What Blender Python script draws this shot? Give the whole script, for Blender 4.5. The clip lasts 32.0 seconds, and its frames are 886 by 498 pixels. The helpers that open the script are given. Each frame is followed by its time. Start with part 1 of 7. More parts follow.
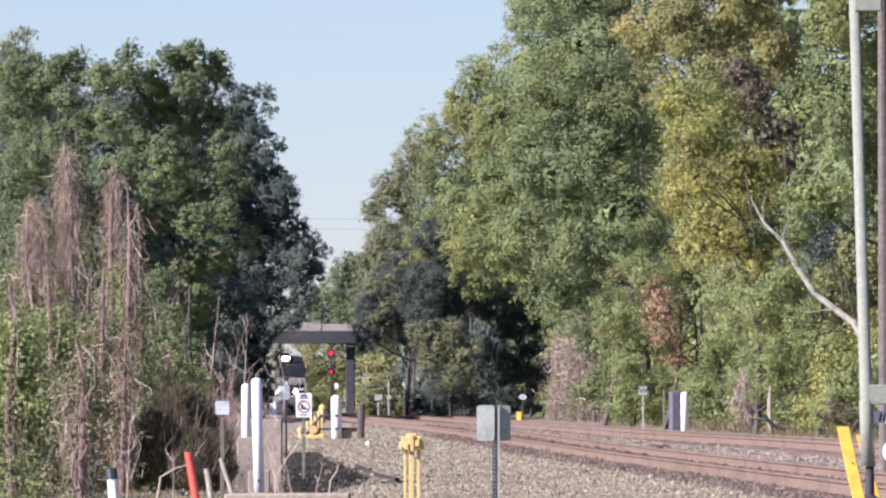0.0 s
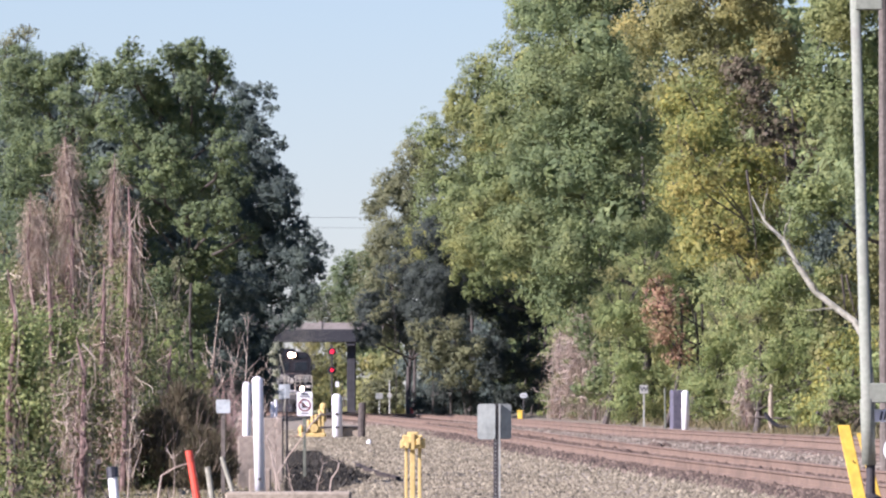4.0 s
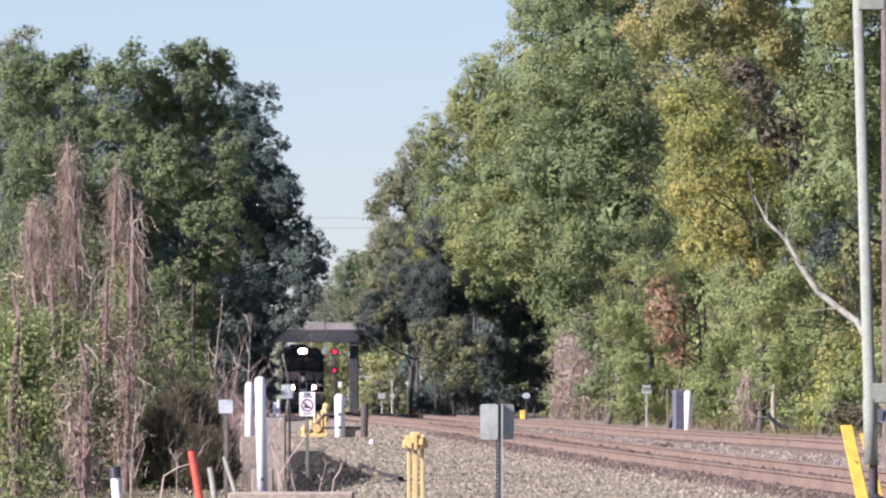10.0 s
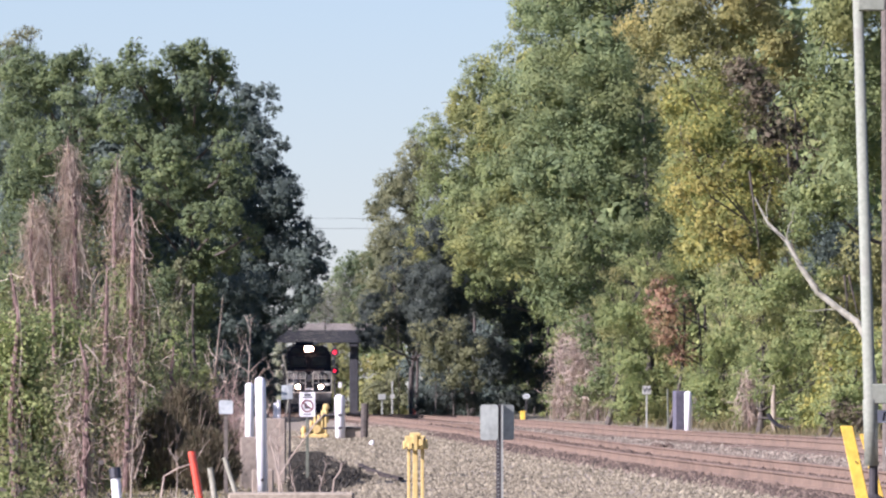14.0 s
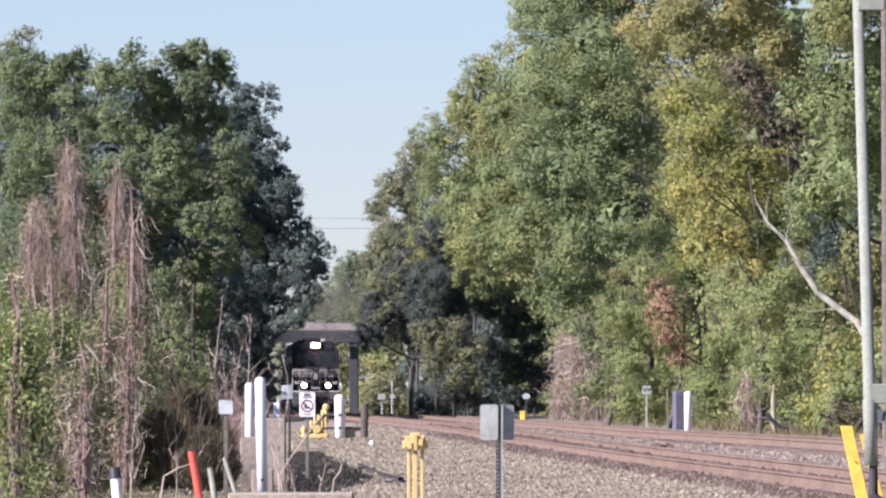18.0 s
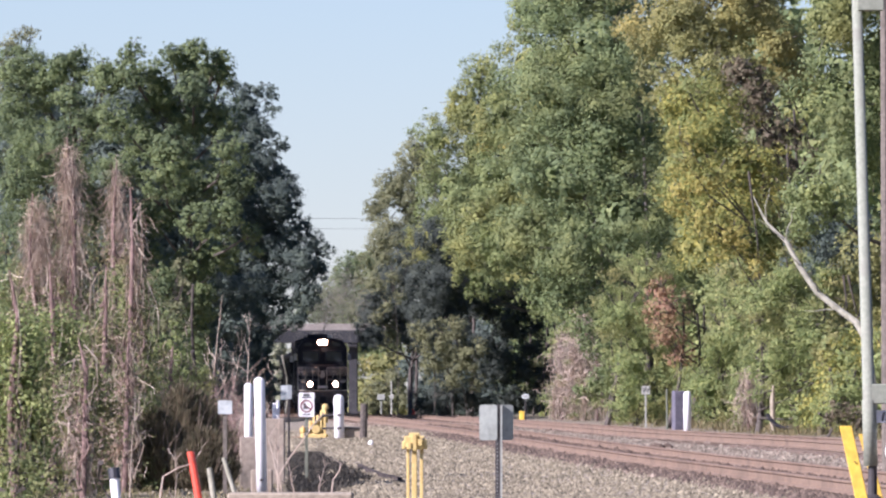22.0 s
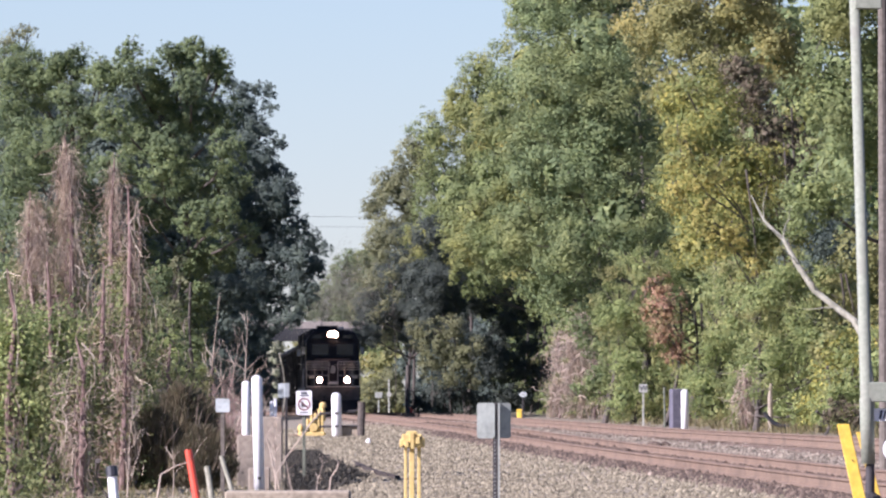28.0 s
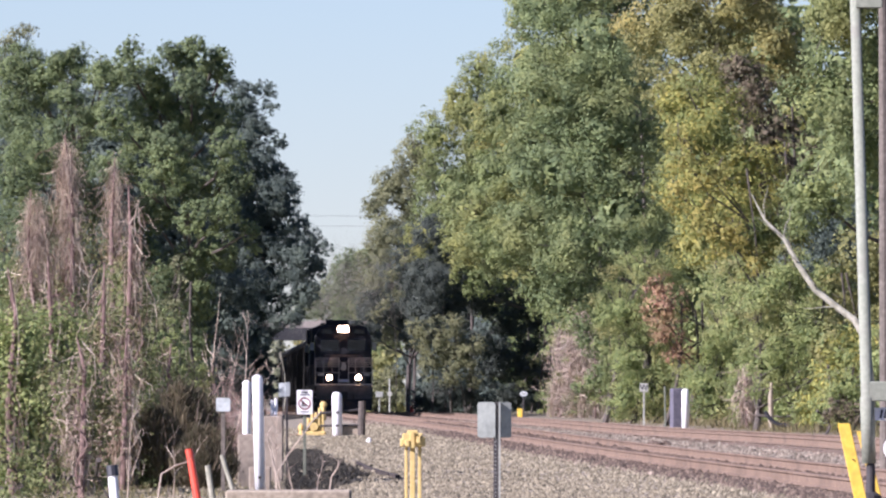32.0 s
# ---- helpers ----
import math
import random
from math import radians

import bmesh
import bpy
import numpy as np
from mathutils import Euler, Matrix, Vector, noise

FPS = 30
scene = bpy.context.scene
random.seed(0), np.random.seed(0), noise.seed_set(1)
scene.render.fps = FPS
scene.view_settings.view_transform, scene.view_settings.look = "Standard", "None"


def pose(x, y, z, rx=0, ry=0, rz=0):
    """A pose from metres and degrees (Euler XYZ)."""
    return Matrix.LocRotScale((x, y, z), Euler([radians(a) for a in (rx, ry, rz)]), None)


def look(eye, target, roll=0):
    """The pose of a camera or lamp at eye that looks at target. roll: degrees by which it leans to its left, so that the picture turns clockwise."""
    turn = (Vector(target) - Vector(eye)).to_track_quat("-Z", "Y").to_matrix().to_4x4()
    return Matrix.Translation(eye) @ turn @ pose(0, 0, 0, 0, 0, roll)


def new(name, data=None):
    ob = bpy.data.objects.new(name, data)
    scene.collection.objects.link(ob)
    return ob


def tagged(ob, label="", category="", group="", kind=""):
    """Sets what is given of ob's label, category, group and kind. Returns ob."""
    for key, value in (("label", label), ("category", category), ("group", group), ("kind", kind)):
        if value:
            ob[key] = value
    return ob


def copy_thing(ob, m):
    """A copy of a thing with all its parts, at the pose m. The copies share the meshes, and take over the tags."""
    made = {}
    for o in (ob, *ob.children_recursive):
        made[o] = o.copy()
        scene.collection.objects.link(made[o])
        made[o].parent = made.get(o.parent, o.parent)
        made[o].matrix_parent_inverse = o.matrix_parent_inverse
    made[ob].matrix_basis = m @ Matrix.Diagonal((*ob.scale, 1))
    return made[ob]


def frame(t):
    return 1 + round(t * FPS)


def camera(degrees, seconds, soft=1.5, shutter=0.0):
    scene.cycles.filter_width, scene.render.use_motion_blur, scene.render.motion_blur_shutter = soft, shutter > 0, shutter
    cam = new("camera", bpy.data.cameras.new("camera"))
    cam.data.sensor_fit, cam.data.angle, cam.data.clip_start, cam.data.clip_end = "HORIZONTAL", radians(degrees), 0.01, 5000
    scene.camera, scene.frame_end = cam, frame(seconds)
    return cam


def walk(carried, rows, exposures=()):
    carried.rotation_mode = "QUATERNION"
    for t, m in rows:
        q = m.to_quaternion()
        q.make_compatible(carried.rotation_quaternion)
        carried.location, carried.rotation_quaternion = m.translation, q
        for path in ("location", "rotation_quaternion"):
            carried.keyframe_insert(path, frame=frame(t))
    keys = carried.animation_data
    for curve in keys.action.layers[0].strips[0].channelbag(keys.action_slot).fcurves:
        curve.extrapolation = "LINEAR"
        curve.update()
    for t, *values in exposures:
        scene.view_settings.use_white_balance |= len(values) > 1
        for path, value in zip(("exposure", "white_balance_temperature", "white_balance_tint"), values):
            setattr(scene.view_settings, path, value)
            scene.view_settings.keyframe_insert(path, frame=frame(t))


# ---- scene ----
# Metres, z up. Rail tops lie near z = 0; the camera stands low beside the line and looks along +y through a long lens.
LENS = 4.4898
EYE = (0.0, 0.0, 0.9)
cam = camera(LENS, 32.0, soft=2.3)


def aim(x, z):
    return look(EYE, (x, 1000.0, 0.9 + z))


walk(cam, [
    (0, aim(0.00000, 13.20000)),
    (0.5, aim(-0.07750, 13.17500)),
    (1, aim(-0.07750, 13.12500)),
    (1.5, aim(-0.07750, 13.18750)),
    (2, aim(-0.05083, 13.16250)),
    (2.5, aim(0.15167, 13.13750)),
    (3, aim(-0.09083, 13.13750)),
    (3.5, aim(-0.07750, 13.06000)),
    (5.5, aim(-0.10500, 13.12417)),
    (6, aim(-0.20500, 13.07250)),
    (6.5, aim(-0.15500, 13.13750)),
    (7, aim(-0.02583, 13.13750)),
    (7.5, aim(0.02500, 13.13750)),
    (8, aim(-0.02583, 13.13667)),
    (8.5, aim(-0.33417, 13.12417)),
    (9, aim(-0.30833, 13.11167)),
    (9.5, aim(-0.30833, 13.10000)),
    (10, aim(-0.30833, 13.08667)),
    (10.5, aim(-0.32000, 13.07333)),
    (11, aim(-0.32083, 13.07333)),
    (11.5, aim(-0.32083, 13.08667)),
    (12, aim(-0.30833, 13.13667)),
    (12.5, aim(-0.30833, 13.13667)),
    (13, aim(-0.30833, 13.13750)),
    (13.5, aim(-0.32000, 13.13750)),
    (14, aim(-0.32000, 13.13667)),
    (14.5, aim(-0.26833, 13.13667)),
    (16.5, aim(-0.30833, 13.13667)),
    (17, aim(-0.30833, 13.13750)),
    (17.5, aim(-0.30833, 13.13750)),
    (18, aim(-0.30750, 13.13667)),
    (18.5, aim(-0.30833, 13.13667)),
    (19, aim(-0.30833, 13.05917)),
    (19.5, aim(-0.09083, 13.12417)),
    (20, aim(0.00000, 13.13667)),
    (20.5, aim(-0.30833, 13.13667)),
    (21, aim(-0.33333, 13.13667)),
    (21.5, aim(-0.23000, 13.13667)),
    (22, aim(-0.24250, 13.14917)),
    (22.5, aim(-0.23000, 13.13667)),
    (23, aim(-0.23000, 13.13667)),
    (23.5, aim(-0.23000, 13.18750)),
    (24, aim(-0.30833, 13.13667)),
    (24.5, aim(-0.23000, 13.15000)),
    (25, aim(-0.29417, 13.18750)),
    (25.5, aim(-0.33500, 13.22583)),
    (27.5, aim(0.07500, 12.62750)),
    (28, aim(-0.02583, 12.98333)),
    (28.5, aim(0.01250, 12.87000)),
    (29, aim(0.00000, 12.70250)),
    (29.5, aim(0.06250, 12.60000)),
    (30, aim(-0.07833, 12.76667)),
    (30.5, aim(-0.49750, 13.08583)),
    (31, aim(-0.47250, 13.32750)),
    (31.5, aim(-0.29417, 12.97083)),
    (32, aim(-0.07833, 12.92000)),
], exposures=[(0.0, 1.18, 5820, 28.5), (32.0, 1.18, 5820, 28.5)])

# ---- light ----
SUN_AZ, SUN_EL = radians(240), radians(32)      # clockwise from +y
toward = Vector((math.sin(SUN_AZ) * math.cos(SUN_EL), math.cos(SUN_AZ) * math.cos(SUN_EL), math.sin(SUN_EL)))
world = bpy.data.worlds.new("sky")
scene.world = world
world.use_nodes = True
sky = world.node_tree.nodes.new("ShaderNodeTexSky")
sky.sky_type = "NISHITA"
sky.sun_disc = False
sky.sun_elevation, sky.sun_rotation = SUN_EL, SUN_AZ
sky.air_density, sky.dust_density, sky.ozone_density, sky.altitude = 1.0, 0.0, 4.8, 1000.0
world.node_tree.nodes["Background"].inputs["Strength"].default_value = 0.0485
world.node_tree.links.new(sky.outputs[0], world.node_tree.nodes["Background"].inputs["Color"])
sun = new("sun", bpy.data.lights.new("sun", "SUN"))
sun.data.energy, sun.data.angle, sun.data.color = 5.0, radians(0.6), (1.0, 0.95, 0.86)
sun.matrix_basis = look((-80, -80, 90), Vector((-80, -80, 90)) - toward)


# ---- materials ----
def links_of(name):
    m = bpy.data.materials.new(name)
    m.use_nodes = True
    nt = m.node_tree
    return m, nt, nt.nodes["Principled BSDF"], (lambda a, b: nt.links.new(a, b))


def noise_node(nt, scale, detail=4.0, rough=0.6, coord="Object"):
    tc = nt.nodes.new("ShaderNodeTexCoord")
    n = nt.nodes.new("ShaderNodeTexNoise")
    n.inputs["Scale"].default_value, n.inputs["Detail"].default_value, n.inputs["Roughness"].default_value = scale, detail, rough
    nt.links.new(tc.outputs[coord], n.inputs["Vector"])
    return n


def ramp(nt, fac, stops):
    r = nt.nodes.new("ShaderNodeValToRGB")
    while len(r.color_ramp.elements) < len(stops):
        r.color_ramp.elements.new(0.5)
    for e, (p, c) in zip(r.color_ramp.elements, stops):
        e.position, e.color = p, (*c, 1)
    nt.links.new(fac, r.inputs[0])
    return r


def mixer(nt, fac, a, b, kind="MIX"):
    m = nt.nodes.new("ShaderNodeMix")
    m.data_type, m.blend_type = "RGBA", kind
    for v, s in ((fac, m.inputs[0]), (a, m.inputs[6]), (b, m.inputs[7])):
        if isinstance(v, (int, float)):
            s.default_value = v
        elif isinstance(v, tuple):
            s.default_value = (*v, 1)
        else:
            nt.links.new(v, s)
    return m.outputs[2]


def surface(name, c1, c2, fine=20.0, broad=1.5, rough=0.8, bump=0.3, metal=0.0, stain=None, stain_amount=0.35, pieces=False):
    """Two scales of variation, a stain and a fine relief."""
    m, nt, b, link = links_of(name)
    n1, n2 = noise_node(nt, fine), noise_node(nt, broad)
    col = mixer(nt, ramp(nt, n1.outputs[0], [(0.35, (0, 0, 0)), (0.65, (1, 1, 1))]).outputs[0], c1, c2)
    dark = stain if stain else tuple(v * 0.55 for v in c1)
    spots = ramp(nt, n2.outputs[0], [(0.5, (0, 0, 0)), (0.72, (stain_amount * 2,) * 3)])
    col = mixer(nt, spots.outputs[0], col, dark)
    if pieces:
        oi = nt.nodes.new("ShaderNodeObjectInfo")
        tone = ramp(nt, oi.outputs["Random"], [(0, (0.7, 0.7, 0.7)), (1, (1.15, 1.12, 1.1))])
        col = mixer(nt, 1.0, col, tone.outputs[0], "MULTIPLY")
    link(col, b.inputs["Base Color"])
    b.inputs["Roughness"].default_value, b.inputs["Metallic"].default_value = rough, metal
    bp = nt.nodes.new("ShaderNodeBump")
    bp.inputs["Strength"].default_value, bp.inputs["Distance"].default_value = bump, 0.02
    link(n1.outputs[0], bp.inputs["Height"])
    link(bp.outputs[0], b.inputs["Normal"])
    return m


def foliage(name, stops, through_share=0.3, broad=0.25, shift=(0.45, 0.38, 0.08), shift_amount=0.0):
    """Leaves: each leaf takes its own tone; patches of the crown shift towards another hue."""
    m, nt, b, link = links_of(name)
    g = nt.nodes.new("ShaderNodeNewGeometry")
    k = len(stops)
    col = ramp(nt, g.outputs["Random Per Island"], [(i / max(1, k - 1), c) for i, c in enumerate(stops)]).outputs[0]
    n = noise_node(nt, broad, 2.0)
    if shift_amount:
        col = mixer(nt, ramp(nt, n.outputs[0], [(0.48, (0, 0, 0)), (0.66, (shift_amount,) * 3)]).outputs[0], col, shift)
    tone = ramp(nt, noise_node(nt, broad * 4, 3.0).outputs[0], [(0.3, (0.72, 0.74, 0.78)), (0.7, (1.2, 1.18, 1.1))])
    col = mixer(nt, 1.0, col, tone.outputs[0], "MULTIPLY")
    link(col, b.inputs["Base Color"])
    b.inputs["Roughness"].default_value = 0.6
    b.inputs["Specular IOR Level"].default_value = 0.12
    tr = nt.nodes.new("ShaderNodeBsdfTranslucent")
    link(col, tr.inputs["Color"])
    ms = nt.nodes.new("ShaderNodeMixShader")
    ms.inputs[0].default_value = through_share
    link(b.outputs[0], ms.inputs[1])
    link(tr.outputs[0], ms.inputs[2])
    link(ms.outputs[0], nt.nodes["Material Output"].inputs["Surface"])
    return m


def glow(name, color, strength):
    m, nt, b, link = links_of(name)
    b.inputs["Base Color"].default_value = (*color, 1)
    b.inputs["Emission Color"].default_value = (*color, 1)
    b.inputs["Emission Strength"].default_value = strength
    return m


def plain(name, c, rough=0.5, metal=0.0, broad=3.0):
    return surface(name, c, tuple(min(1, v * 1.15) for v in c), 40.0, broad, rough, 0.08, metal)


BARK = surface("bark", (0.06, 0.05, 0.042), (0.12, 0.1, 0.085), 12, 2, 0.9, 0.6)
PALE_BARK = surface("pale_bark", (0.23, 0.22, 0.165), (0.39, 0.37, 0.29), 5, 1.2, 0.9, 0.6, stain=(0.09, 0.085, 0.06), stain_amount=0.4)
DEAD_VINE = foliage("dead_vine", [(0.15, 0.1, 0.08), (0.34, 0.25, 0.195), (0.5, 0.4, 0.315), (0.74, 0.63, 0.5)], 0.1, 0.8)
SNAG_BARK = surface("reddish_dead_bark", (0.12, 0.075, 0.065), (0.26, 0.175, 0.15), 9, 1.2, 0.95, 0.3)
DEAD_TWIG = foliage("dead_twig", [(0.24, 0.18, 0.145), (0.4, 0.32, 0.26), (0.56, 0.47, 0.39)], 0.08, 0.8)
LEAF_DARK = foliage("leaves_dark_green", [(0.145, 0.195, 0.1), (0.21, 0.268, 0.13), (0.295, 0.345, 0.158)], 0.45, 0.25, (0.31, 0.31, 0.12), 0.55)
LEAF_MID = foliage("leaves_mid_green", [(0.165, 0.21, 0.095), (0.24, 0.29, 0.125), (0.325, 0.365, 0.155)], 0.45, 0.2, (0.37, 0.33, 0.11), 0.6)
LEAF_OLIVE = foliage("leaves_olive", [(0.205, 0.215, 0.095), (0.295, 0.3, 0.125), (0.385, 0.365, 0.15)], 0.45, 0.2, (0.43, 0.35, 0.13), 0.6)
LEAF_YELLOW = foliage("leaves_yellowing", [(0.2, 0.235, 0.08), (0.33, 0.335, 0.105), (0.53, 0.46, 0.135)], 0.45, 0.5, (0.17, 0.22, 0.09), 0.95)
LEAF_GOLD = foliage("leaves_gold", [(0.29, 0.28, 0.09), (0.42, 0.37, 0.115), (0.52, 0.43, 0.14)], 0.42, 0.7, (0.17, 0.21, 0.08), 0.8)
LEAF_RED = foliage("leaves_russet", [(0.31, 0.165, 0.11), (0.46, 0.28, 0.19), (0.32, 0.24, 0.13)], 0.3, 0.6, (0.22, 0.21, 0.09), 0.6)
# Dark leaf colour standing in for deep shade under the trees.
LEAF_DEEP_SHADE = foliage("leaves_deep_shade", [(0.108, 0.127, 0.112), (0.12, 0.14, 0.122), (0.133, 0.155, 0.133)], 0.5)
# Bluish leaf colour that stands for the shade on and between crowns.
LEAF_COOL_SHADE = foliage("leaves_cool_shade", [(0.15, 0.188, 0.166), (0.174, 0.215, 0.186), (0.203, 0.248, 0.207)], 0.53)
LEAF_IVY = foliage("leaves_ivy_green", [(0.138, 0.185, 0.098), (0.203, 0.255, 0.123), (0.295, 0.34, 0.154)], 0.48, 0.3, (0.13, 0.174, 0.11), 0.7)
LEAF_GREY = foliage("leaves_grey_olive", [(0.165, 0.178, 0.1), (0.225, 0.235, 0.13), (0.285, 0.282, 0.16)], 0.42, 0.2)
# Leaves paled to put the sunlight on the vine into their colour.
LEAF_SUNLIT = foliage("leaves_sunlit_pale", [(0.28, 0.31, 0.2), (0.38, 0.4, 0.28), (0.48, 0.49, 0.38)], 0.4, 0.6)
LEAF_VINE = foliage("leaves_vine", [(0.18, 0.232, 0.1), (0.285, 0.343, 0.138), (0.42, 0.45, 0.185)], 0.48, 0.6, (0.35, 0.29, 0.14), 0.6)
for dull in (LEAF_DEEP_SHADE, LEAF_COOL_SHADE):
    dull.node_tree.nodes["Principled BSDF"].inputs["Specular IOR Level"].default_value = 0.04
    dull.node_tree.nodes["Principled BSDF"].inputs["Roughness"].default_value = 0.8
LEAF_CREEPER = foliage("leaves_creeper", [(0.12, 0.155, 0.07), (0.2, 0.235, 0.1), (0.32, 0.33, 0.15)], 0.42, 0.9, (0.27, 0.19, 0.12), 0.9)
LEAF_BROWN = foliage("leaves_brown_shrub", [(0.115, 0.097, 0.067), (0.22, 0.178, 0.122), (0.115, 0.12, 0.066)], 0.35, 0.8)
# Weed leaves nearly black, so that they read as cast shadow.
SHADOW_WEED = foliage("shadow_weed_leaves", [(0.035, 0.036, 0.033), (0.055, 0.052, 0.046), (0.095, 0.08, 0.062)], 0.15, 0.8)
SHADED_RAIL = surface("shaded_old_rail", (0.035, 0.026, 0.022), (0.06, 0.043, 0.034), 10, 1.0, 0.9, 0.3)
SIGN_POST = surface("dull_green_post_paint", (0.12, 0.13, 0.095), (0.17, 0.18, 0.135), 20, 4, 0.7, 0.08)
GRASS = foliage("dry_grass", [(0.15, 0.12, 0.06), (0.24, 0.2, 0.11), (0.1, 0.11, 0.045)], 0.3, 0.5)
RUST = surface("rusty_steel", (0.15, 0.1, 0.069), (0.245, 0.172, 0.122), 9, 0.35, 0.8, 0.3, 0.1)
TIE = surface("creosoted_tie", (0.13, 0.095, 0.075), (0.23, 0.17, 0.13), 14, 2, 0.9, 0.4, pieces=True)
CONCRETE = surface("weathered_concrete", (0.235, 0.19, 0.15), (0.315, 0.265, 0.21), 14, 2.0, 0.9, 0.3, stain=(0.1, 0.085, 0.07), stain_amount=0.4)
# Concrete darkened far below its own tone to hold the bridge's shade.
SHADED_CONCRETE = surface("shaded_bridge_concrete", (0.034, 0.033, 0.036), (0.052, 0.05, 0.052), 3, 0.3, 0.9, 0.2)
PALE_CONCRETE = surface("pale_parapet_concrete", (0.24, 0.21, 0.185), (0.31, 0.275, 0.245), 5, 0.7, 0.9, 0.2, stain=(0.25, 0.22, 0.2))
DARK_STEEL = surface("dark_girder_paint", (0.018, 0.019, 0.022), (0.03, 0.03, 0.034), 6, 0.4, 0.7, 0.1)
WHITE = surface("white_paint", (0.78, 0.77, 0.76), (0.84, 0.83, 0.82), 30, 3, 0.55, 0.05, stain=(0.5, 0.46, 0.4), stain_amount=0.15)
YELLOW = surface("yellow_paint", (0.68, 0.45, 0.05), (0.76, 0.52, 0.08), 25, 5, 0.5, 0.1, stain=(0.45, 0.25, 0.05))
GALV = surface("galvanised_steel", (0.27, 0.28, 0.25), (0.34, 0.35, 0.31), 30, 4, 0.65, 0.06, 0.0)
SIGN_BACK = surface("aluminium_sign_back", (0.27, 0.29, 0.26), (0.33, 0.35, 0.31), 20, 6, 0.5, 0.04, 0.2)
FADED_WHITE = surface("faded_white_paint", (0.3, 0.3, 0.26), (0.4, 0.4, 0.35), 14, 4, 0.8, 0.1)
PALE_SIGN = surface("pale_sign_paint", (0.42, 0.46, 0.45), (0.5, 0.53, 0.52), 20, 6, 0.5, 0.04)
DARK_POST = surface("dark_post_steel", (0.03, 0.026, 0.027), (0.05, 0.044, 0.043), 20, 4, 0.7, 0.1)
FADED_YELLOW = surface("faded_yellow_paint", (0.5, 0.37, 0.125), (0.6, 0.45, 0.18), 25, 5, 0.6, 0.1, stain=(0.4, 0.26, 0.1))
RED_ORANGE = plain("orange_red_plastic", (0.62, 0.075, 0.04), 0.5)
MAST_PAINT = surface("weathered_mast_paint", (0.2, 0.215, 0.165), (0.26, 0.275, 0.215), 25, 3, 0.95, 0.08, stain=(0.2, 0.19, 0.16))
GREY_BROWN_WOOD = surface("grey_brown_pole_wood", (0.1, 0.085, 0.07), (0.17, 0.145, 0.12), 14, 2, 0.95, 0.4)
BLACK = plain("black_plastic", (0.025, 0.025, 0.03), 0.5)
LOCO_BLACK = surface("black_locomotive_paint", (0.02, 0.02, 0.024), (0.028, 0.028, 0.032), 5, 0.7, 0.55, 0.04, stain=(0.04, 0.036, 0.033))
LOCO_BLACK.node_tree.nodes["Principled BSDF"].inputs["Specular IOR Level"].default_value = 0.15
CAR_PAINT = surface("dusty_black_car_paint", (0.012, 0.012, 0.012), (0.02, 0.019, 0.018), 4, 0.5, 0.8, 0.05, stain=(0.03, 0.024, 0.02))
CAR_PAINT.node_tree.nodes["Principled BSDF"].inputs["Specular IOR Level"].default_value = 0.15
GLASS = plain("dark_cab_glass", (0.02, 0.025, 0.03), 0.08)
BALE = plain("black_under_gear", (0.03, 0.028, 0.027), 0.8)
CABINET_GREY = surface("dark_cabinet_paint", (0.09, 0.085, 0.11), (0.14, 0.13, 0.16), 12, 2, 0.6, 0.05)
OLD_WOOD = surface("weathered_wood", (0.25, 0.205, 0.15), (0.38, 0.32, 0.24), 16, 3, 0.9, 0.4)
LAMP = glow("headlight_glow", (1.0, 0.6, 0.35), 30.0)
RED_LAMP = glow("red_signal_glow", (1.0, 0.03, 0.06), 0.75)
GREY_LOCO = surface("pale_handrail_paint", (0.4, 0.385, 0.34), (0.54, 0.52, 0.46), 20, 3, 0.6, 0.05, stain=(0.24, 0.21, 0.17))
PILOT = surface("grey_pilot_paint", (0.07, 0.067, 0.064), (0.11, 0.105, 0.1), 8, 1.5, 0.75, 0.06)


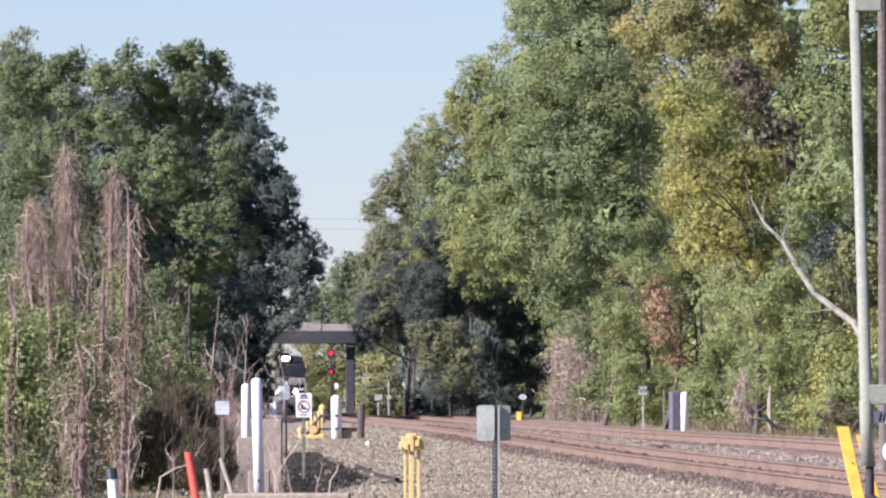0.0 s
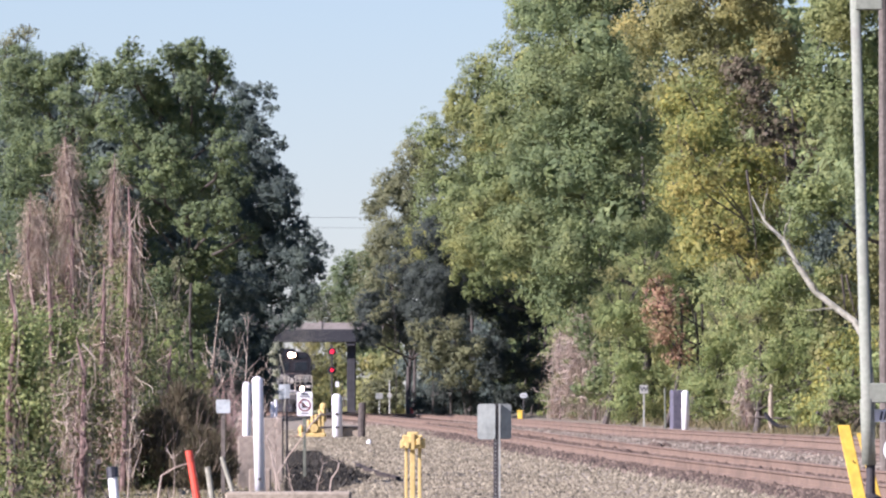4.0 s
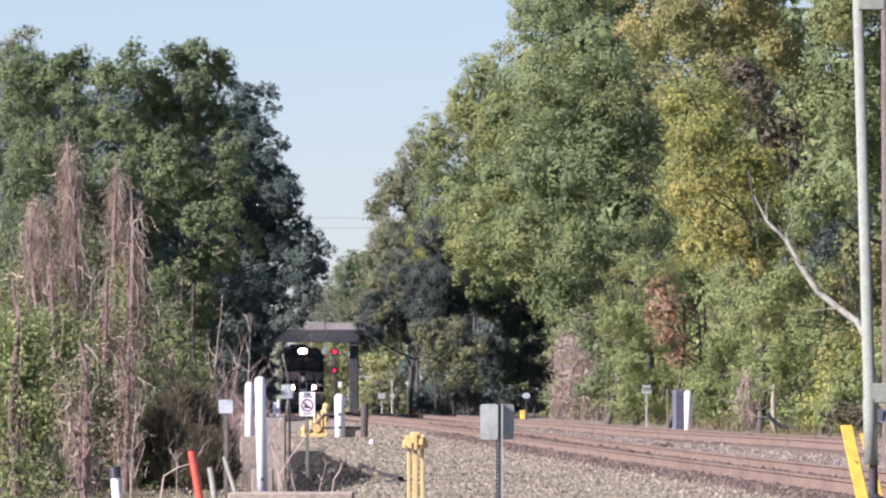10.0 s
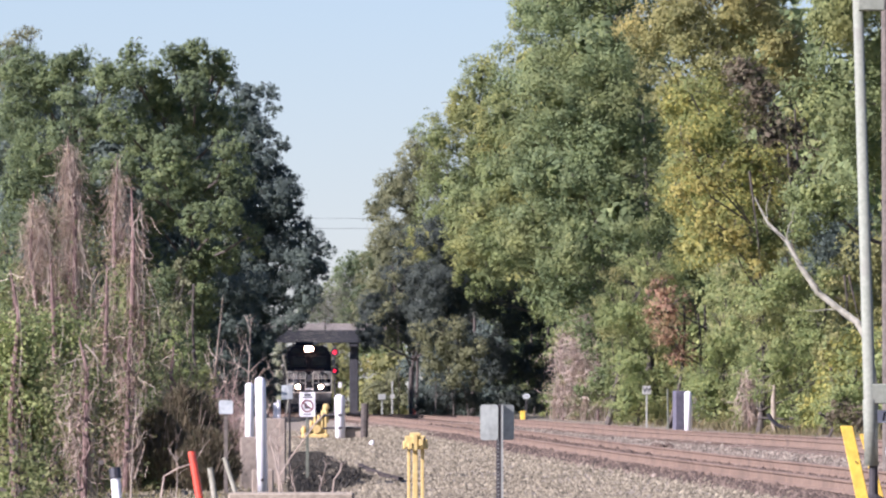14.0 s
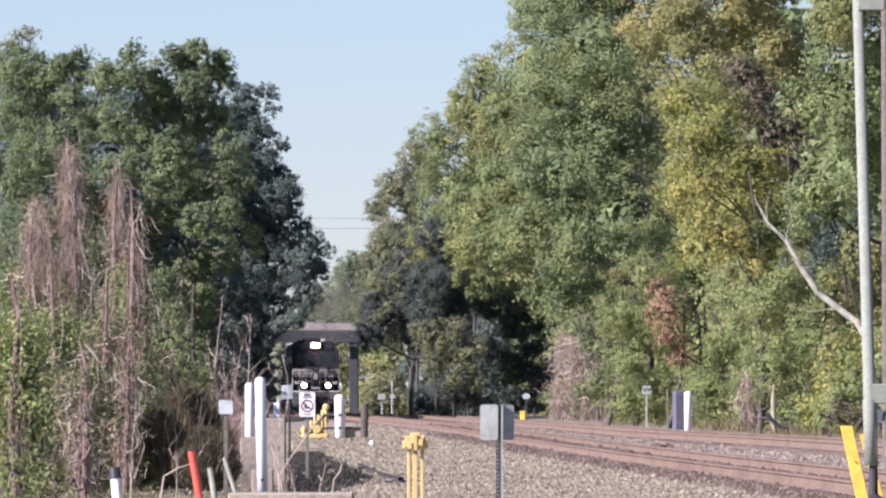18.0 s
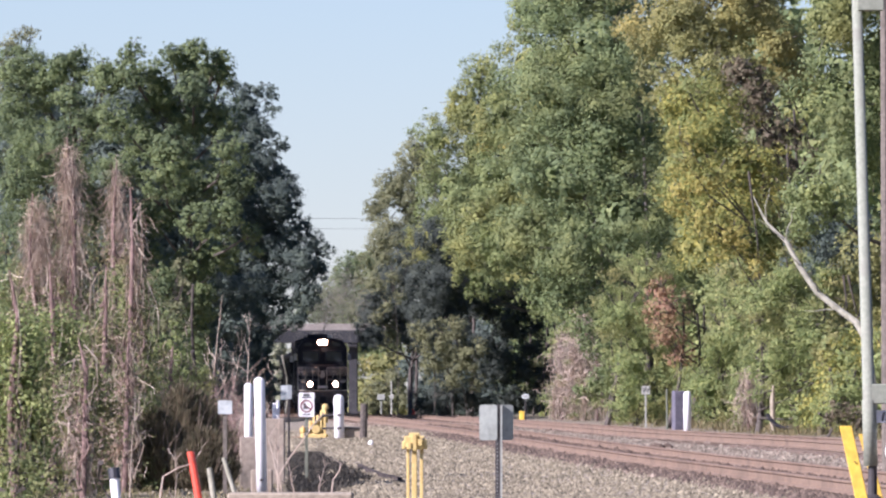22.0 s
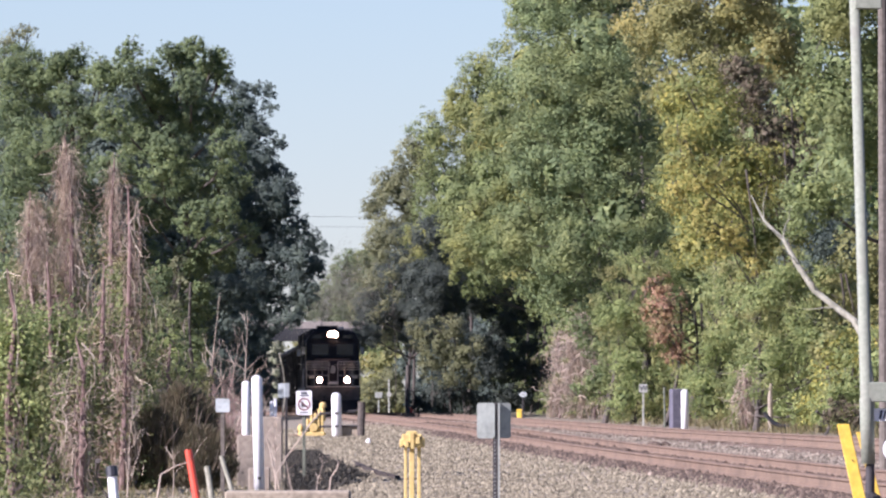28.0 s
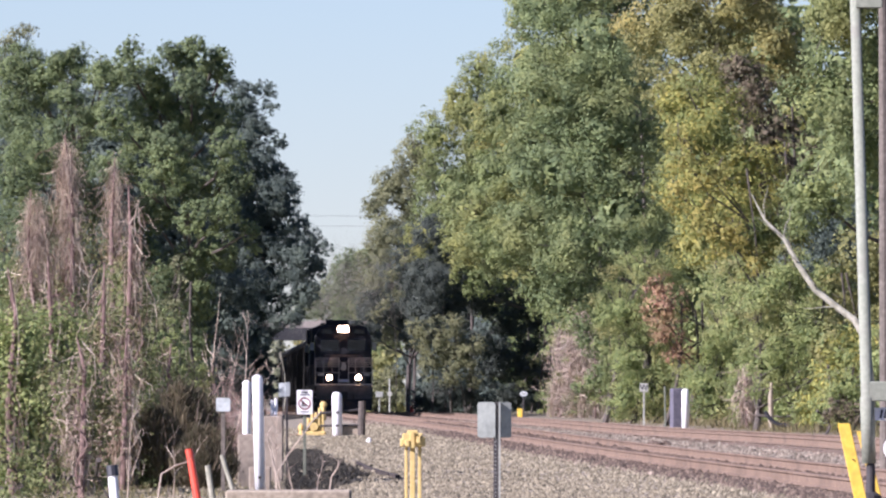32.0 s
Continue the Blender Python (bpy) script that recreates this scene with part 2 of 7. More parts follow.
# ---- mesh building ----
class Geo:
    """Vertices and faces gathered for one mesh."""

    def __init__(self):
        self.v, self.f = [], []

    def add(self, verts, faces):
        k = len(self.v)
        self.v += [tuple(p) for p in verts]
        self.f += [tuple(i + k for i in q) for q in faces]
        return self

    def box(self, cx, cy, cz, sx, sy, sz, turn=None, taper=1.0):
        pts = []
        for z in (-1, 1):
            t = taper if z > 0 else 1.0
            for x, y in ((-1, -1), (1, -1), (1, 1), (-1, 1)):
                p = Vector((x * sx / 2 * t, y * sy / 2 * t, z * sz / 2))
                if turn:
                    p = turn @ p
                pts.append((p.x + cx, p.y + cy, p.z + cz))
        return self.add(pts, [(3, 2, 1, 0), (4, 5, 6, 7), (0, 1, 5, 4), (1, 2, 6, 5), (2, 3, 7, 6), (3, 0, 4, 7)])

    def path(self, pts, radii, n=6):
        """A tapered tube along points."""
        pts = [Vector(p) for p in pts]
        verts, faces = [], []
        side = None
        for i, p in enumerate(pts):
            d = (pts[min(i + 1, len(pts) - 1)] - pts[max(i - 1, 0)])
            d = d.normalized() if d.length > 1e-9 else Vector((0, 0, 1))
            if side is None or abs(side.dot(d)) > 0.95:
                side = d.orthogonal().normalized()
            side = (side - d * side.dot(d)).normalized()
            up = d.cross(side)
            r = radii[i] if isinstance(radii, (list, tuple)) else radii
            for j in range(n):
                a = 2 * math.pi * j / n
                verts.append(p + side * (math.cos(a) * r) + up * (math.sin(a) * r))
        for i in range(len(pts) - 1):
            for j in range(n):
                a, b = i * n + j, i * n + (j + 1) % n
                faces.append((a, b, b + n, a + n))
        faces.append(tuple(range(n))[::-1])
        faces.append(tuple((len(pts) - 1) * n + j for j in range(n)))
        return self.add(verts, faces)

    def prism(self, outline, a0, a1, axis="y"):
        """An outline (two coordinates) drawn out along an axis."""
        k = len(outline)
        put = {"y": lambda p, a: (p[0], a, p[1]), "x": lambda p, a: (a, p[0], p[1]), "z": lambda p, a: (p[0], p[1], a)}[axis]
        verts = [put(p, a0) for p in outline] + [put(p, a1) for p in outline]
        faces = [(i, (i + 1) % k, (i + 1) % k + k, i + k) for i in range(k)] + [tuple(range(k))[::-1], tuple(range(k, 2 * k))]
        return self.add(verts, faces)


def part(name, geo, material, parent=None, label="", bevel=0.0, smooth=False):
    me = bpy.data.meshes.new(name)
    me.from_pydata(geo.v, [], geo.f)
    if bevel or len(geo.f) < 3000:
        bm = bmesh.new()
        bm.from_mesh(me)
        bmesh.ops.recalc_face_normals(bm, faces=bm.faces)
        if bevel:
            bmesh.ops.bevel(bm, geom=bm.edges, offset=bevel, segments=1, affect="EDGES", profile=0.5)
        bm.to_mesh(me)
        bm.free()
    if smooth:
        me.polygons.foreach_set("use_smooth", [True] * len(me.polygons))
    me.materials.append(material)
    ob = new(name, me)
    ob.parent = parent
    return tagged(ob, label)


def thing(name, x, y, z, label, category, group="", rz=0.0, rx=0.0, ry=0.0):
    ob = new(name)
    ob.empty_display_size = 0.3
    ob.matrix_basis = pose(x, y, z, rx, ry, rz)
    return tagged(ob, label, category, group)


def disc(cx, cy, cz, r, depth, n=16, axis="y"):
    ring = [(cx + r * math.cos(2 * math.pi * i / n), cz + r * math.sin(2 * math.pi * i / n)) for i in range(n)]
    return Geo().prism(ring, cy - depth / 2, cy + depth / 2, axis)


def numbers(name, verts, quads, material, parent=None):
    """A mesh from arrays: verts (n, 3), faces (m, 3 or 4)."""
    me = bpy.data.meshes.new(name)
    k = quads.shape[1]
    me.vertices.add(len(verts))
    me.vertices.foreach_set("co", verts.astype(np.float32).ravel())
    me.loops.add(quads.size)
    me.loops.foreach_set("vertex_index", quads.astype(np.int32).ravel())
    me.polygons.add(len(quads))
    me.polygons.foreach_set("loop_start", np.arange(0, quads.size, k, dtype=np.int32))
    me.update(calc_edges=True)
    me.materials.append(material)
    ob = new(name, me)
    ob.parent = parent
    return ob


# ---- the lie of the land ----
SLOPE = 0.0242          # the line drifts to the left with distance
HEADING = math.degrees(math.atan(SLOPE))


def line_x(y, u=0.0):
    """x of a line u metres to the right of the left-hand track's middle."""
    return 9.17 + u - SLOPE * y


def rail_z(y):
    d = max(0.0, min(y, 1500.0) - 560.0)
    near = min(1.0, max(0.0, (380.0 - y) / 190.0))
    return -0.0015 * d * d / (d + 60.0) - 0.13 * near * near * (3 - 2 * near)


PROFILE_U = [-1500, -200, -40, -14, -9.5, -7, -4.5, -2.9, -1.75, 6.05, 7.3, 9, 12, 20, 60, 300, 1500]
PROFILE_Z = [1.0, 0.4, -0.3, -0.55, -0.46, -0.42, -0.36, -0.33, -0.2, -0.2, -0.26, -0.16, -0.12, 0.05, 0.5, 2.0, 3.0]


def ease(a):
    a = min(1.0, max(0.0, a))
    return a * a * (3 - 2 * a)


def lift(y, u):
    """The far track climbs a little on its way to the crossing."""
    return 0.17 * ease((340.0 - y) / 130.0) * ease((u - 2.2) / 1.2)


def ground_z(x, y):
    u = x - line_x(y)
    z = float(np.interp(u, PROFILE_U, PROFILE_Z)) + rail_z(y) + lift(y, u)
    near = min(1.0, max(0.0, (128 - y) / 70.0)) * min(1.0, max(0.0, (-u - 1.8) / 1.5))
    z -= 0.24 * near * near * (3 - 2 * near)
    if u < -3 or u > 8:
        z += 0.05 * noise.noise((x * 0.35, y * 0.12, 0.0)) + 0.025 * noise.noise((x * 1.7, y * 0.6, 3.0))
    return z


def build_ground():
    us = sorted(set([round(v, 2) for v in np.concatenate([np.arange(-30, 30.1, 0.5), [-1500, -700, -300, -200, -120, -80, -60, -50, -40, -35, 35, 40, 50, 60, 90, 150, 300, 700, 1500, -1.75, 6.05]])]))
    ys = [-600, -300, -100, -40, 0, 30, 60, 80, 100] + [110 + 1.5 * i for i in range(200)] + [415 + 6 * i for i in range(180)] + [1520, 1600, 1800, 2200, 3000, 4800]
    verts, faces = [], []
    for y in ys:
        for u in us:
            x = line_x(max(-600, min(y, 4800)), u)
            verts.append((x, y, ground_z(x, y)))
    k = len(us)
    for j in range(len(ys) - 1):
        for i in range(k - 1):
            faces.append((j * k + i, j * k + i + 1, (j + 1) * k + i + 1, (j + 1) * k + i))
    m, nt, b, link = links_of("trackside_ground")
    tc = nt.nodes.new("ShaderNodeTexCoord")
    dot = nt.nodes.new("ShaderNodeVectorMath")
    dot.operation = "DOT_PRODUCT"
    dot.inputs[1].default_value = (1.0, SLOPE, 0.0)
    link(tc.outputs["Object"], dot.inputs[0])
    wob = noise_node(nt, 0.25, 4.0)
    off = nt.nodes.new("ShaderNodeMath")
    off.operation = "MULTIPLY_ADD"
    off.inputs[1].default_value, off.inputs[2].default_value = 3.0, -1.5
    link(wob.outputs[0], off.inputs[0])
    add = nt.nodes.new("ShaderNodeMath")
    add.operation = "ADD"
    link(dot.outputs["Value"], add.inputs[0])
    link(off.outputs[0], add.inputs[1])
    to01 = nt.nodes.new("ShaderNodeMapRange")
    to01.inputs[1].default_value, to01.inputs[2].default_value = 9.17 - 20, 9.17 + 20
    link(add.outputs[0], to01.inputs[0])
    narrow = nt.nodes.new("ShaderNodeMapRange")
    narrow.inputs[1].default_value, narrow.inputs[2].default_value = 9.17 - 4, 9.17 + 8
    link(dot.outputs["Value"], narrow.inputs[0])
    at_b = lambda u: (u + 4) / 12
    fine, mid = noise_node(nt, 14, 5.0, 0.7), noise_node(nt, 1.3, 4.0)

    def tones(a, c):
        return mixer(nt, ramp(nt, fine.outputs[0], [(0.36, (0, 0, 0)), (0.64, (1, 1, 1))]).outputs[0], a, c)
    gravel = tones((0.14, 0.118, 0.084), (0.295, 0.252, 0.185))
    gravel = mixer(nt, ramp(nt, mid.outputs[0], [(0.5, (0, 0, 0)), (0.7, (0.5, 0.5, 0.5))]).outputs[0], gravel, (0.25, 0.21, 0.17))
    bed = tones((0.15, 0.105, 0.072), (0.27, 0.195, 0.135))
    streak = noise_node(nt, 0.8, 5.0)
    bed = mixer(nt, ramp(nt, streak.outputs[0], [(0.48, (0, 0, 0)), (0.62, (0.75, 0.75, 0.75))]).outputs[0], bed, (0.075, 0.05, 0.038))
    dirt = tones((0.2, 0.16, 0.1), (0.32, 0.26, 0.17))
    dirt = mixer(nt, ramp(nt, mid.outputs[0], [(0.42, (0, 0, 0)), (0.62, (0.8, 0.8, 0.8))]).outputs[0], dirt, (0.12, 0.13, 0.055))
    wild = tones((0.1, 0.09, 0.05), (0.2, 0.17, 0.1))
    f = to01.outputs[0]
    at_u = lambda u: (u + 20) / 40
    col = mixer(nt, ramp(nt, f, [(at_u(-8.2), (0, 0, 0)), (at_u(-5.4), (1, 1, 1))]).outputs[0], dirt, gravel)
    band = ramp(nt, narrow.outputs[0], [(at_b(-2.0), (0, 0, 0)), (at_b(-1.5), (1, 1, 1)), (at_b(1.15), (1, 1, 1)), (at_b(1.6), (0.15, 0.15, 0.15)), (at_b(2.8), (0.15, 0.15, 0.15)), (at_b(3.2), (1, 1, 1)), (at_b(5.6), (1, 1, 1)), (at_b(6.4), (0.3, 0.3, 0.3))])
    col = mixer(nt, band.outputs[0], col, bed)
    col = mixer(nt, ramp(nt, f, [(at_u(8.0), (0, 0, 0)), (at_u(10.5), (1, 1, 1))]).outputs[0], col, wild)
    link(col, b.inputs["Base Color"])
    b.inputs["Roughness"].default_value = 0.95
    bp = nt.nodes.new("ShaderNodeBump")
    bp.inputs["Strength"].default_value, bp.inputs["Distance"].default_value = 0.6, 0.04
    link(fine.outputs[0], bp.inputs["Height"])
    link(bp.outputs[0], b.inputs["Normal"])
    ob = numbers("ground", np.array(verts), np.array(faces), m)
    tagged(ob, "gravel and dirt ground along a railway line", "ground", kind="structure")


build_ground()


# ---- tracks ----
def rail_geo(u):
    prof = [(-0.07, -0.17), (0.07, -0.17), (0.07, -0.155), (0.012, -0.13), (0.012, -0.045), (0.036, -0.03), (0.036, -0.003), (0.028, 0), (-0.028, 0), (-0.036, -0.003), (-0.036, -0.03), (-0.012, -0.045), (-0.012, -0.13), (-0.07, -0.155)]
    ys = [-40, 60] + list(range(100, 600, 10)) + list(range(600, 1500, 15))
    g = Geo()
    k = len(prof)
    verts = [(line_x(y, u + a), y, rail_z(y) + lift(y, u) + z) for y in ys for a, z in prof]
    faces = [(j * k + i, j * k + (i + 1) % k, (j + 1) * k + (i + 1) % k, (j + 1) * k + i) for j in range(len(ys) - 1) for i in range(k)]
    return g.add(verts, faces)


TIE_GEO = Geo().box(0, 0, 0, 2.6, 0.23, 0.18)


def build_track(u, label):
    tr = thing("railway_track", line_x(60, u), 60, -0.17, label, "railway track", "parallel tracks")
    tr.matrix_basis = Matrix.Identity(4)
    tagged(tr, kind="structure")
    for side in (-0.755, 0.755):
        r = part("rail", rail_geo(u + side), RUST, tr, "rust-brown steel rail")
    rng = random.Random(5 + int(u * 10))
    mesh = None
    rest = Geo()
    n = 0
    y = 108.0
    while y < 620:
        yy = y + rng.uniform(-0.03, 0.03)
        z = rail_z(yy) + lift(yy, u) - 0.275 + rng.uniform(-0.012, 0.006)
        if n < 290:
            if mesh is None:
                ob = part("tie", TIE_GEO, TIE, tr, bevel=0.012)
                mesh = ob.data
            else:
                ob = new("tie", mesh)
                ob.parent = tr
            ob.matrix_basis = pose(line_x(yy, u), yy, z, 0, 0, HEADING + rng.uniform(-1, 1))
        else:
            rest.box(line_x(yy, u), yy, z, 2.6, 0.23, 0.18)
        y += 0.5
        n += 1
    tagged(part("far_ties", rest, TIE, tr), kind="stuff")


build_track(0.0, "near railway track with rusty rails on brown ballast")
build_track(4.3, "second railway track with rusty rails beyond the first")


def stones(name, seed, n, y0, y1, power, u0, u1, small, large, tones, label):
    """Loose ballast as small faceted stones half sunk in the ground."""
    rng = np.random.default_rng(seed)
    y = y0 + (y1 - y0) * rng.random(n) ** power
    u = rng.uniform(u0, u1, n)
    x = 9.17 - SLOPE * y + u
    z = np.array([ground_z(a, b) for a, b in zip(x, y)])
    size = rng.uniform(small, large, n) * (1 + 0.5 * (rng.random(n) > 0.95)) * (1 + (y - 130) / 400)
    base = np.array([(1, 0, 0), (0, 1, 0), (-1, 0, 0), (0, -1, 0), (0, 0, 1)], float)
    v = base[None] * rng.uniform(0.6, 1.2, (n, 5, 1)) + rng.uniform(-0.3, 0.3, (n, 5, 3))
    v[:, :4, 2] = -0.4
    v *= size[:, None, None] * np.array((1.15, 1.15, 0.85))
    v += np.stack([x, y, z + size * 0.25], 1)[:, None]
    tri = np.array([(0, 1, 4), (1, 2, 4), (2, 3, 4), (3, 0, 4)])
    f = (np.arange(n)[:, None, None] * 5 + tri[None]).reshape(-1, 3)
    m, nt, b, link = links_of(name)
    g = nt.nodes.new("ShaderNodeNewGeometry")
    col = ramp(nt, g.outputs["Random Per Island"], [(0, tones[0]), (0.5, tones[1]), (1, tones[2])])
    patch = ramp(nt, noise_node(nt, 0.5, 4.0).outputs[0], [(0.35, (0.72, 0.7, 0.66)), (0.65, (1.12, 1.1, 1.06))])
    link(mixer(nt, 1.0, col.outputs[0], patch.outputs[0], "MULTIPLY"), b.inputs["Base Color"])
    b.inputs["Roughness"].default_value = 0.9
    tagged(numbers(name, v.reshape(-1, 3), f, m), label, "ballast", kind="stuff")


stones("ballast_stones", 3, 72000, 122, 420, 1.9, -9.5, -1.3, 0.012, 0.035, ((0.082, 0.07, 0.046), (0.215, 0.186, 0.128), (0.365, 0.322, 0.228)), "loose grey-tan ballast stones beside the track")
stones("fouled_ballast", 4, 34000, 125, 480, 1.5, -1.9, 7.4, 0.013, 0.032, ((0.07, 0.05, 0.04), (0.19, 0.145, 0.11), (0.36, 0.295, 0.24)), "brown rust-stained ballast stones between the rails")
stones("grey_ballast_between", 6, 16000, 128, 420, 1.5, 1.25, 3.05, 0.014, 0.036, ((0.085, 0.07, 0.055), (0.2, 0.17, 0.132), (0.34, 0.295, 0.235)), "grey ballast stones between the two tracks")
stones("cinder_heaps", 5, 9000, 128, 330, 1.4, -1.75, -0.85, 0.02, 0.05, ((0.05, 0.035, 0.028), (0.12, 0.085, 0.065), (0.24, 0.18, 0.14)), "dark brown cinders heaped along the rail foot")

# Dark tones carry both fouled ballast and the shadow strip between the rails.
stones("inner_cinders", 7, 13000, 128, 420, 1.5, -0.68, 0.7, 0.025, 0.062, ((0.05, 0.034, 0.026), (0.11, 0.076, 0.056), (0.2, 0.145, 0.11)), "brown cinders heaped between the near rails, toned darker as shade")
stones("far_inner_cinders", 8, 8000, 140, 420, 1.4, 3.6, 5.0, 0.02, 0.05, ((0.07, 0.05, 0.04), (0.15, 0.11, 0.085), (0.27, 0.21, 0.17)), "brown cinders heaped between the far rails, toned as shade")


def clod(x, y, w, label):
    """A low uneven heap of dark earth."""
    rng = random.Random(int(y))
    z = ground_z(x, y)
    g = Geo()
    for k in range(9):
        a, q = rng.uniform(0, 6.28), rng.random() * w * 0.5
        r = w * rng.uniform(0.1, 0.22)
        c = (x + q * math.cos(a), y + q * math.sin(a), z + 0.02)
        g.path([(c[0], c[1], c[2] - r * 0.3), (c[0], c[1], c[2] + r * 0.4), (c[0], c[1], c[2] + r * 0.75)], [r, r * 0.85, r * 0.3], 7)
    tagged(part("earth_clod", g, EARTH), label, "earth clod", "earth clods")


EARTH = surface("dark_earth", (0.08, 0.055, 0.04), (0.14, 0.1, 0.075), 12, 2, 0.95, 0.5)
clod(line_x(236, 0.1), 236.0, 0.75, "dark clod of earth and weeds between the rails")
clod(line_x(300, 0.3), 300.0, 0.6, "dark clod of earth and weeds between the rails")
clod(line_x(262, 2.1), 262.0, 0.7, "dark clod of earth and weeds between the tracks")


# ---- trees ----
def leaf_cloud(rng, centres, radii, counts, size, outward=None):
    """Leaves as small pointed blades scattered through loose clumps; returns their corners and middles."""
    idx = np.repeat(np.arange(len(centres)), counts)
    n = len(idx)
    d = rng.normal(size=(n, 3))
    c = centres[idx] + d * (radii[idx] * 0.62)[:, None] * np.array((1, 1, 0.8))
    facing = d * 0.35 + rng.normal(0, 0.5, (n, 3)) + np.array((0, 0, 0.3))
    if outward is not None:
        facing += outward[idx] * 0.8
    facing /= np.linalg.norm(facing, axis=1, keepdims=True) + 1e-9
    a = np.cross(facing, rng.normal(size=(n, 3)))
    a /= np.linalg.norm(a, axis=1, keepdims=True) + 1e-9
    b = np.cross(facing, a)
    ln = size * rng.uniform(0.6, 1.35, n)
    a, b = a * (ln * 0.55)[:, None], b * (ln * 0.33)[:, None]
    v = np.stack([c - a * 0.6 - b, c - a * 0.6 + b, c + a], 1)
    return v, c


def tree(name, x, y, lobes, material, label, seed, leaf_size=0.2, bark=None, trunk_r=0.2, density=1.0, trunk_x=0.0, trunks=1, kind_word="tree", clump=0.165, uneven=1.0):
    """lobes: (x, how much deeper, height, radius, fill) of each part of the crown, all in the world."""
    leaf = leaf_size * 0.72
    rng = np.random.default_rng(seed)
    r2 = random.Random(seed)
    z0 = ground_z(x, y)
    root = thing(name, x, y, z0 - 0.05, label, kind_word)
    top = max(l[2] for l in lobes) - z0
    wood = Geo()
    for k in range(trunks):
        ox = (k - (trunks - 1) / 2) * 0.9 + trunk_x
        oy = 8.0 if top > 8 else 0.6
        lean = r2.uniform(-0.6, 0.6)
        spine = [(ox + lean * q + 0.25 * math.sin(3 * q + k), oy + 0.3 * math.sin(4 * q), top * 0.9 * q) for q in (0, 0.12, 0.3, 0.5, 0.75, 1.0)]
        slim = trunk_r * (0.6 if top > 8 else 1.0)
        wood.path(spine, [slim * 1.35, slim, slim * 0.85, slim * 0.65, slim * 0.4, 0.04], 8)
        for lx, dy, lz, lr, fill in lobes:
            p = Vector((lx - x, dy, lz - z0))
            q = min(0.8, max(0.12, (p.z - lr * 1.1) / top))
            s = Vector((ox + lean * q, oy, top * 0.9 * q))
            thick = trunk_r
            if lr < 0.5:
                near = [Vector((l[0] - x, l[1], l[2] - z0)) for l in lobes if l[3] >= 0.5]
                if near:
                    s = min(near, key=lambda a: (a - p).length)
                thick = trunk_r * 0.3
            mid = s.lerp(p, 0.55) + Vector((r2.uniform(-.4, .4), r2.uniform(-.4, .4), -0.25)) * min(1.0, lr)
            wood.path([s, mid, p, p + Vector((r2.uniform(-.5, .5) * lr, r2.uniform(-.4, .4) * lr, lr * 0.7))], [thick * 0.4, thick * 0.28, thick * 0.15, 0.02], 5)
            for _ in range(4):
                e = Vector((r2.gauss(0, 1), r2.gauss(0, 1), r2.gauss(0.3, 1))).normalized() * lr * 0.85
                wood.path([mid.lerp(p, 0.5), p + e * 0.5, p + e], [thick * 0.16, thick * 0.08, 0.015], 4)
    part("trunk", wood, bark or BARK, root)
    cs, rs, ns, outs, inner = [], [], [], [], []
    for lx, dy, lz, lr, fill in lobes:
        mid = np.array((lx - x, dy, lz - z0))
        small = lr < 0.5
        cr = max(0.07, lr * clump * (1.5 if small else 1.0))
        stretch = rng.uniform(0.85, 1.2, 3)
        w1, w2, ph = rng.normal(0, 2.2, 3), rng.normal(0, 4.5, 3), rng.uniform(0, 6.28, 2)
        for i in range(int((1.5 if small else 2.9) * fill / (clump * clump))):
            d = rng.normal(size=3)
            d /= np.linalg.norm(d)
            if d[1] > 0.2 and rng.random() < 0.7:
                continue
            swell = 0.86 + uneven * (0.2 * math.sin(w1 @ d + ph[0]) + 0.13 * math.sin(w2 @ d + ph[1]))
            q = lr * (rng.uniform(0.1, 1.35) if small else swell * rng.uniform(0.72, 1.06))
            rr = cr * rng.uniform(0.5, 1.4)
            if not small and rng.random() < 0.08 * uneven:
                q, rr = q * 1.22, rr * 0.7
            c = mid + d * q * stretch
            if c[2] < 0.3:
                c[2] = 0.3
            cs.append(c)
            outs.append(d)
            rs.append(rr)
            ns.append(max(6, int(4.3 * density * rr * rr / (leaf * leaf * 0.3))))
        if small:
            continue
        # leaves inside the crown, which keep its hollows dark
        big = max(leaf, 0.1 * lr)
        m = int(2.6 * fill * lr * lr / (big * big))
        d = rng.normal(size=(m, 3))
        d /= np.linalg.norm(d, axis=1, keepdims=True)
        a = np.cross(d, rng.normal(size=(m, 3)))
        a /= np.linalg.norm(a, axis=1, keepdims=True)
        b = np.cross(d, a) * (big * 0.7)
        a *= big
        k = mid + d * (lr * rng.uniform(0.3, 0.5, (m, 1)))
        inner.append(np.stack([k - a * 0.6 - b, k - a * 0.6 + b, k + a], 1))
    v, c = leaf_cloud(rng, np.array(cs), np.array(rs), np.array(ns), leaf, np.array(outs))
    buried = np.zeros(len(c), int)
    for lx, dy, lz, lr, fill in lobes:
        buried += np.linalg.norm(c - np.array((lx - x, dy, lz - z0)), axis=1) < 0.5 * lr
    v = np.concatenate([v[buried == 0]] + inner).reshape(-1, 3)
    v[:, 2] = np.maximum(v[:, 2], 0.03)
    numbers("crown", v, np.arange(len(v)).reshape(-1, 3), material, root)
    return root


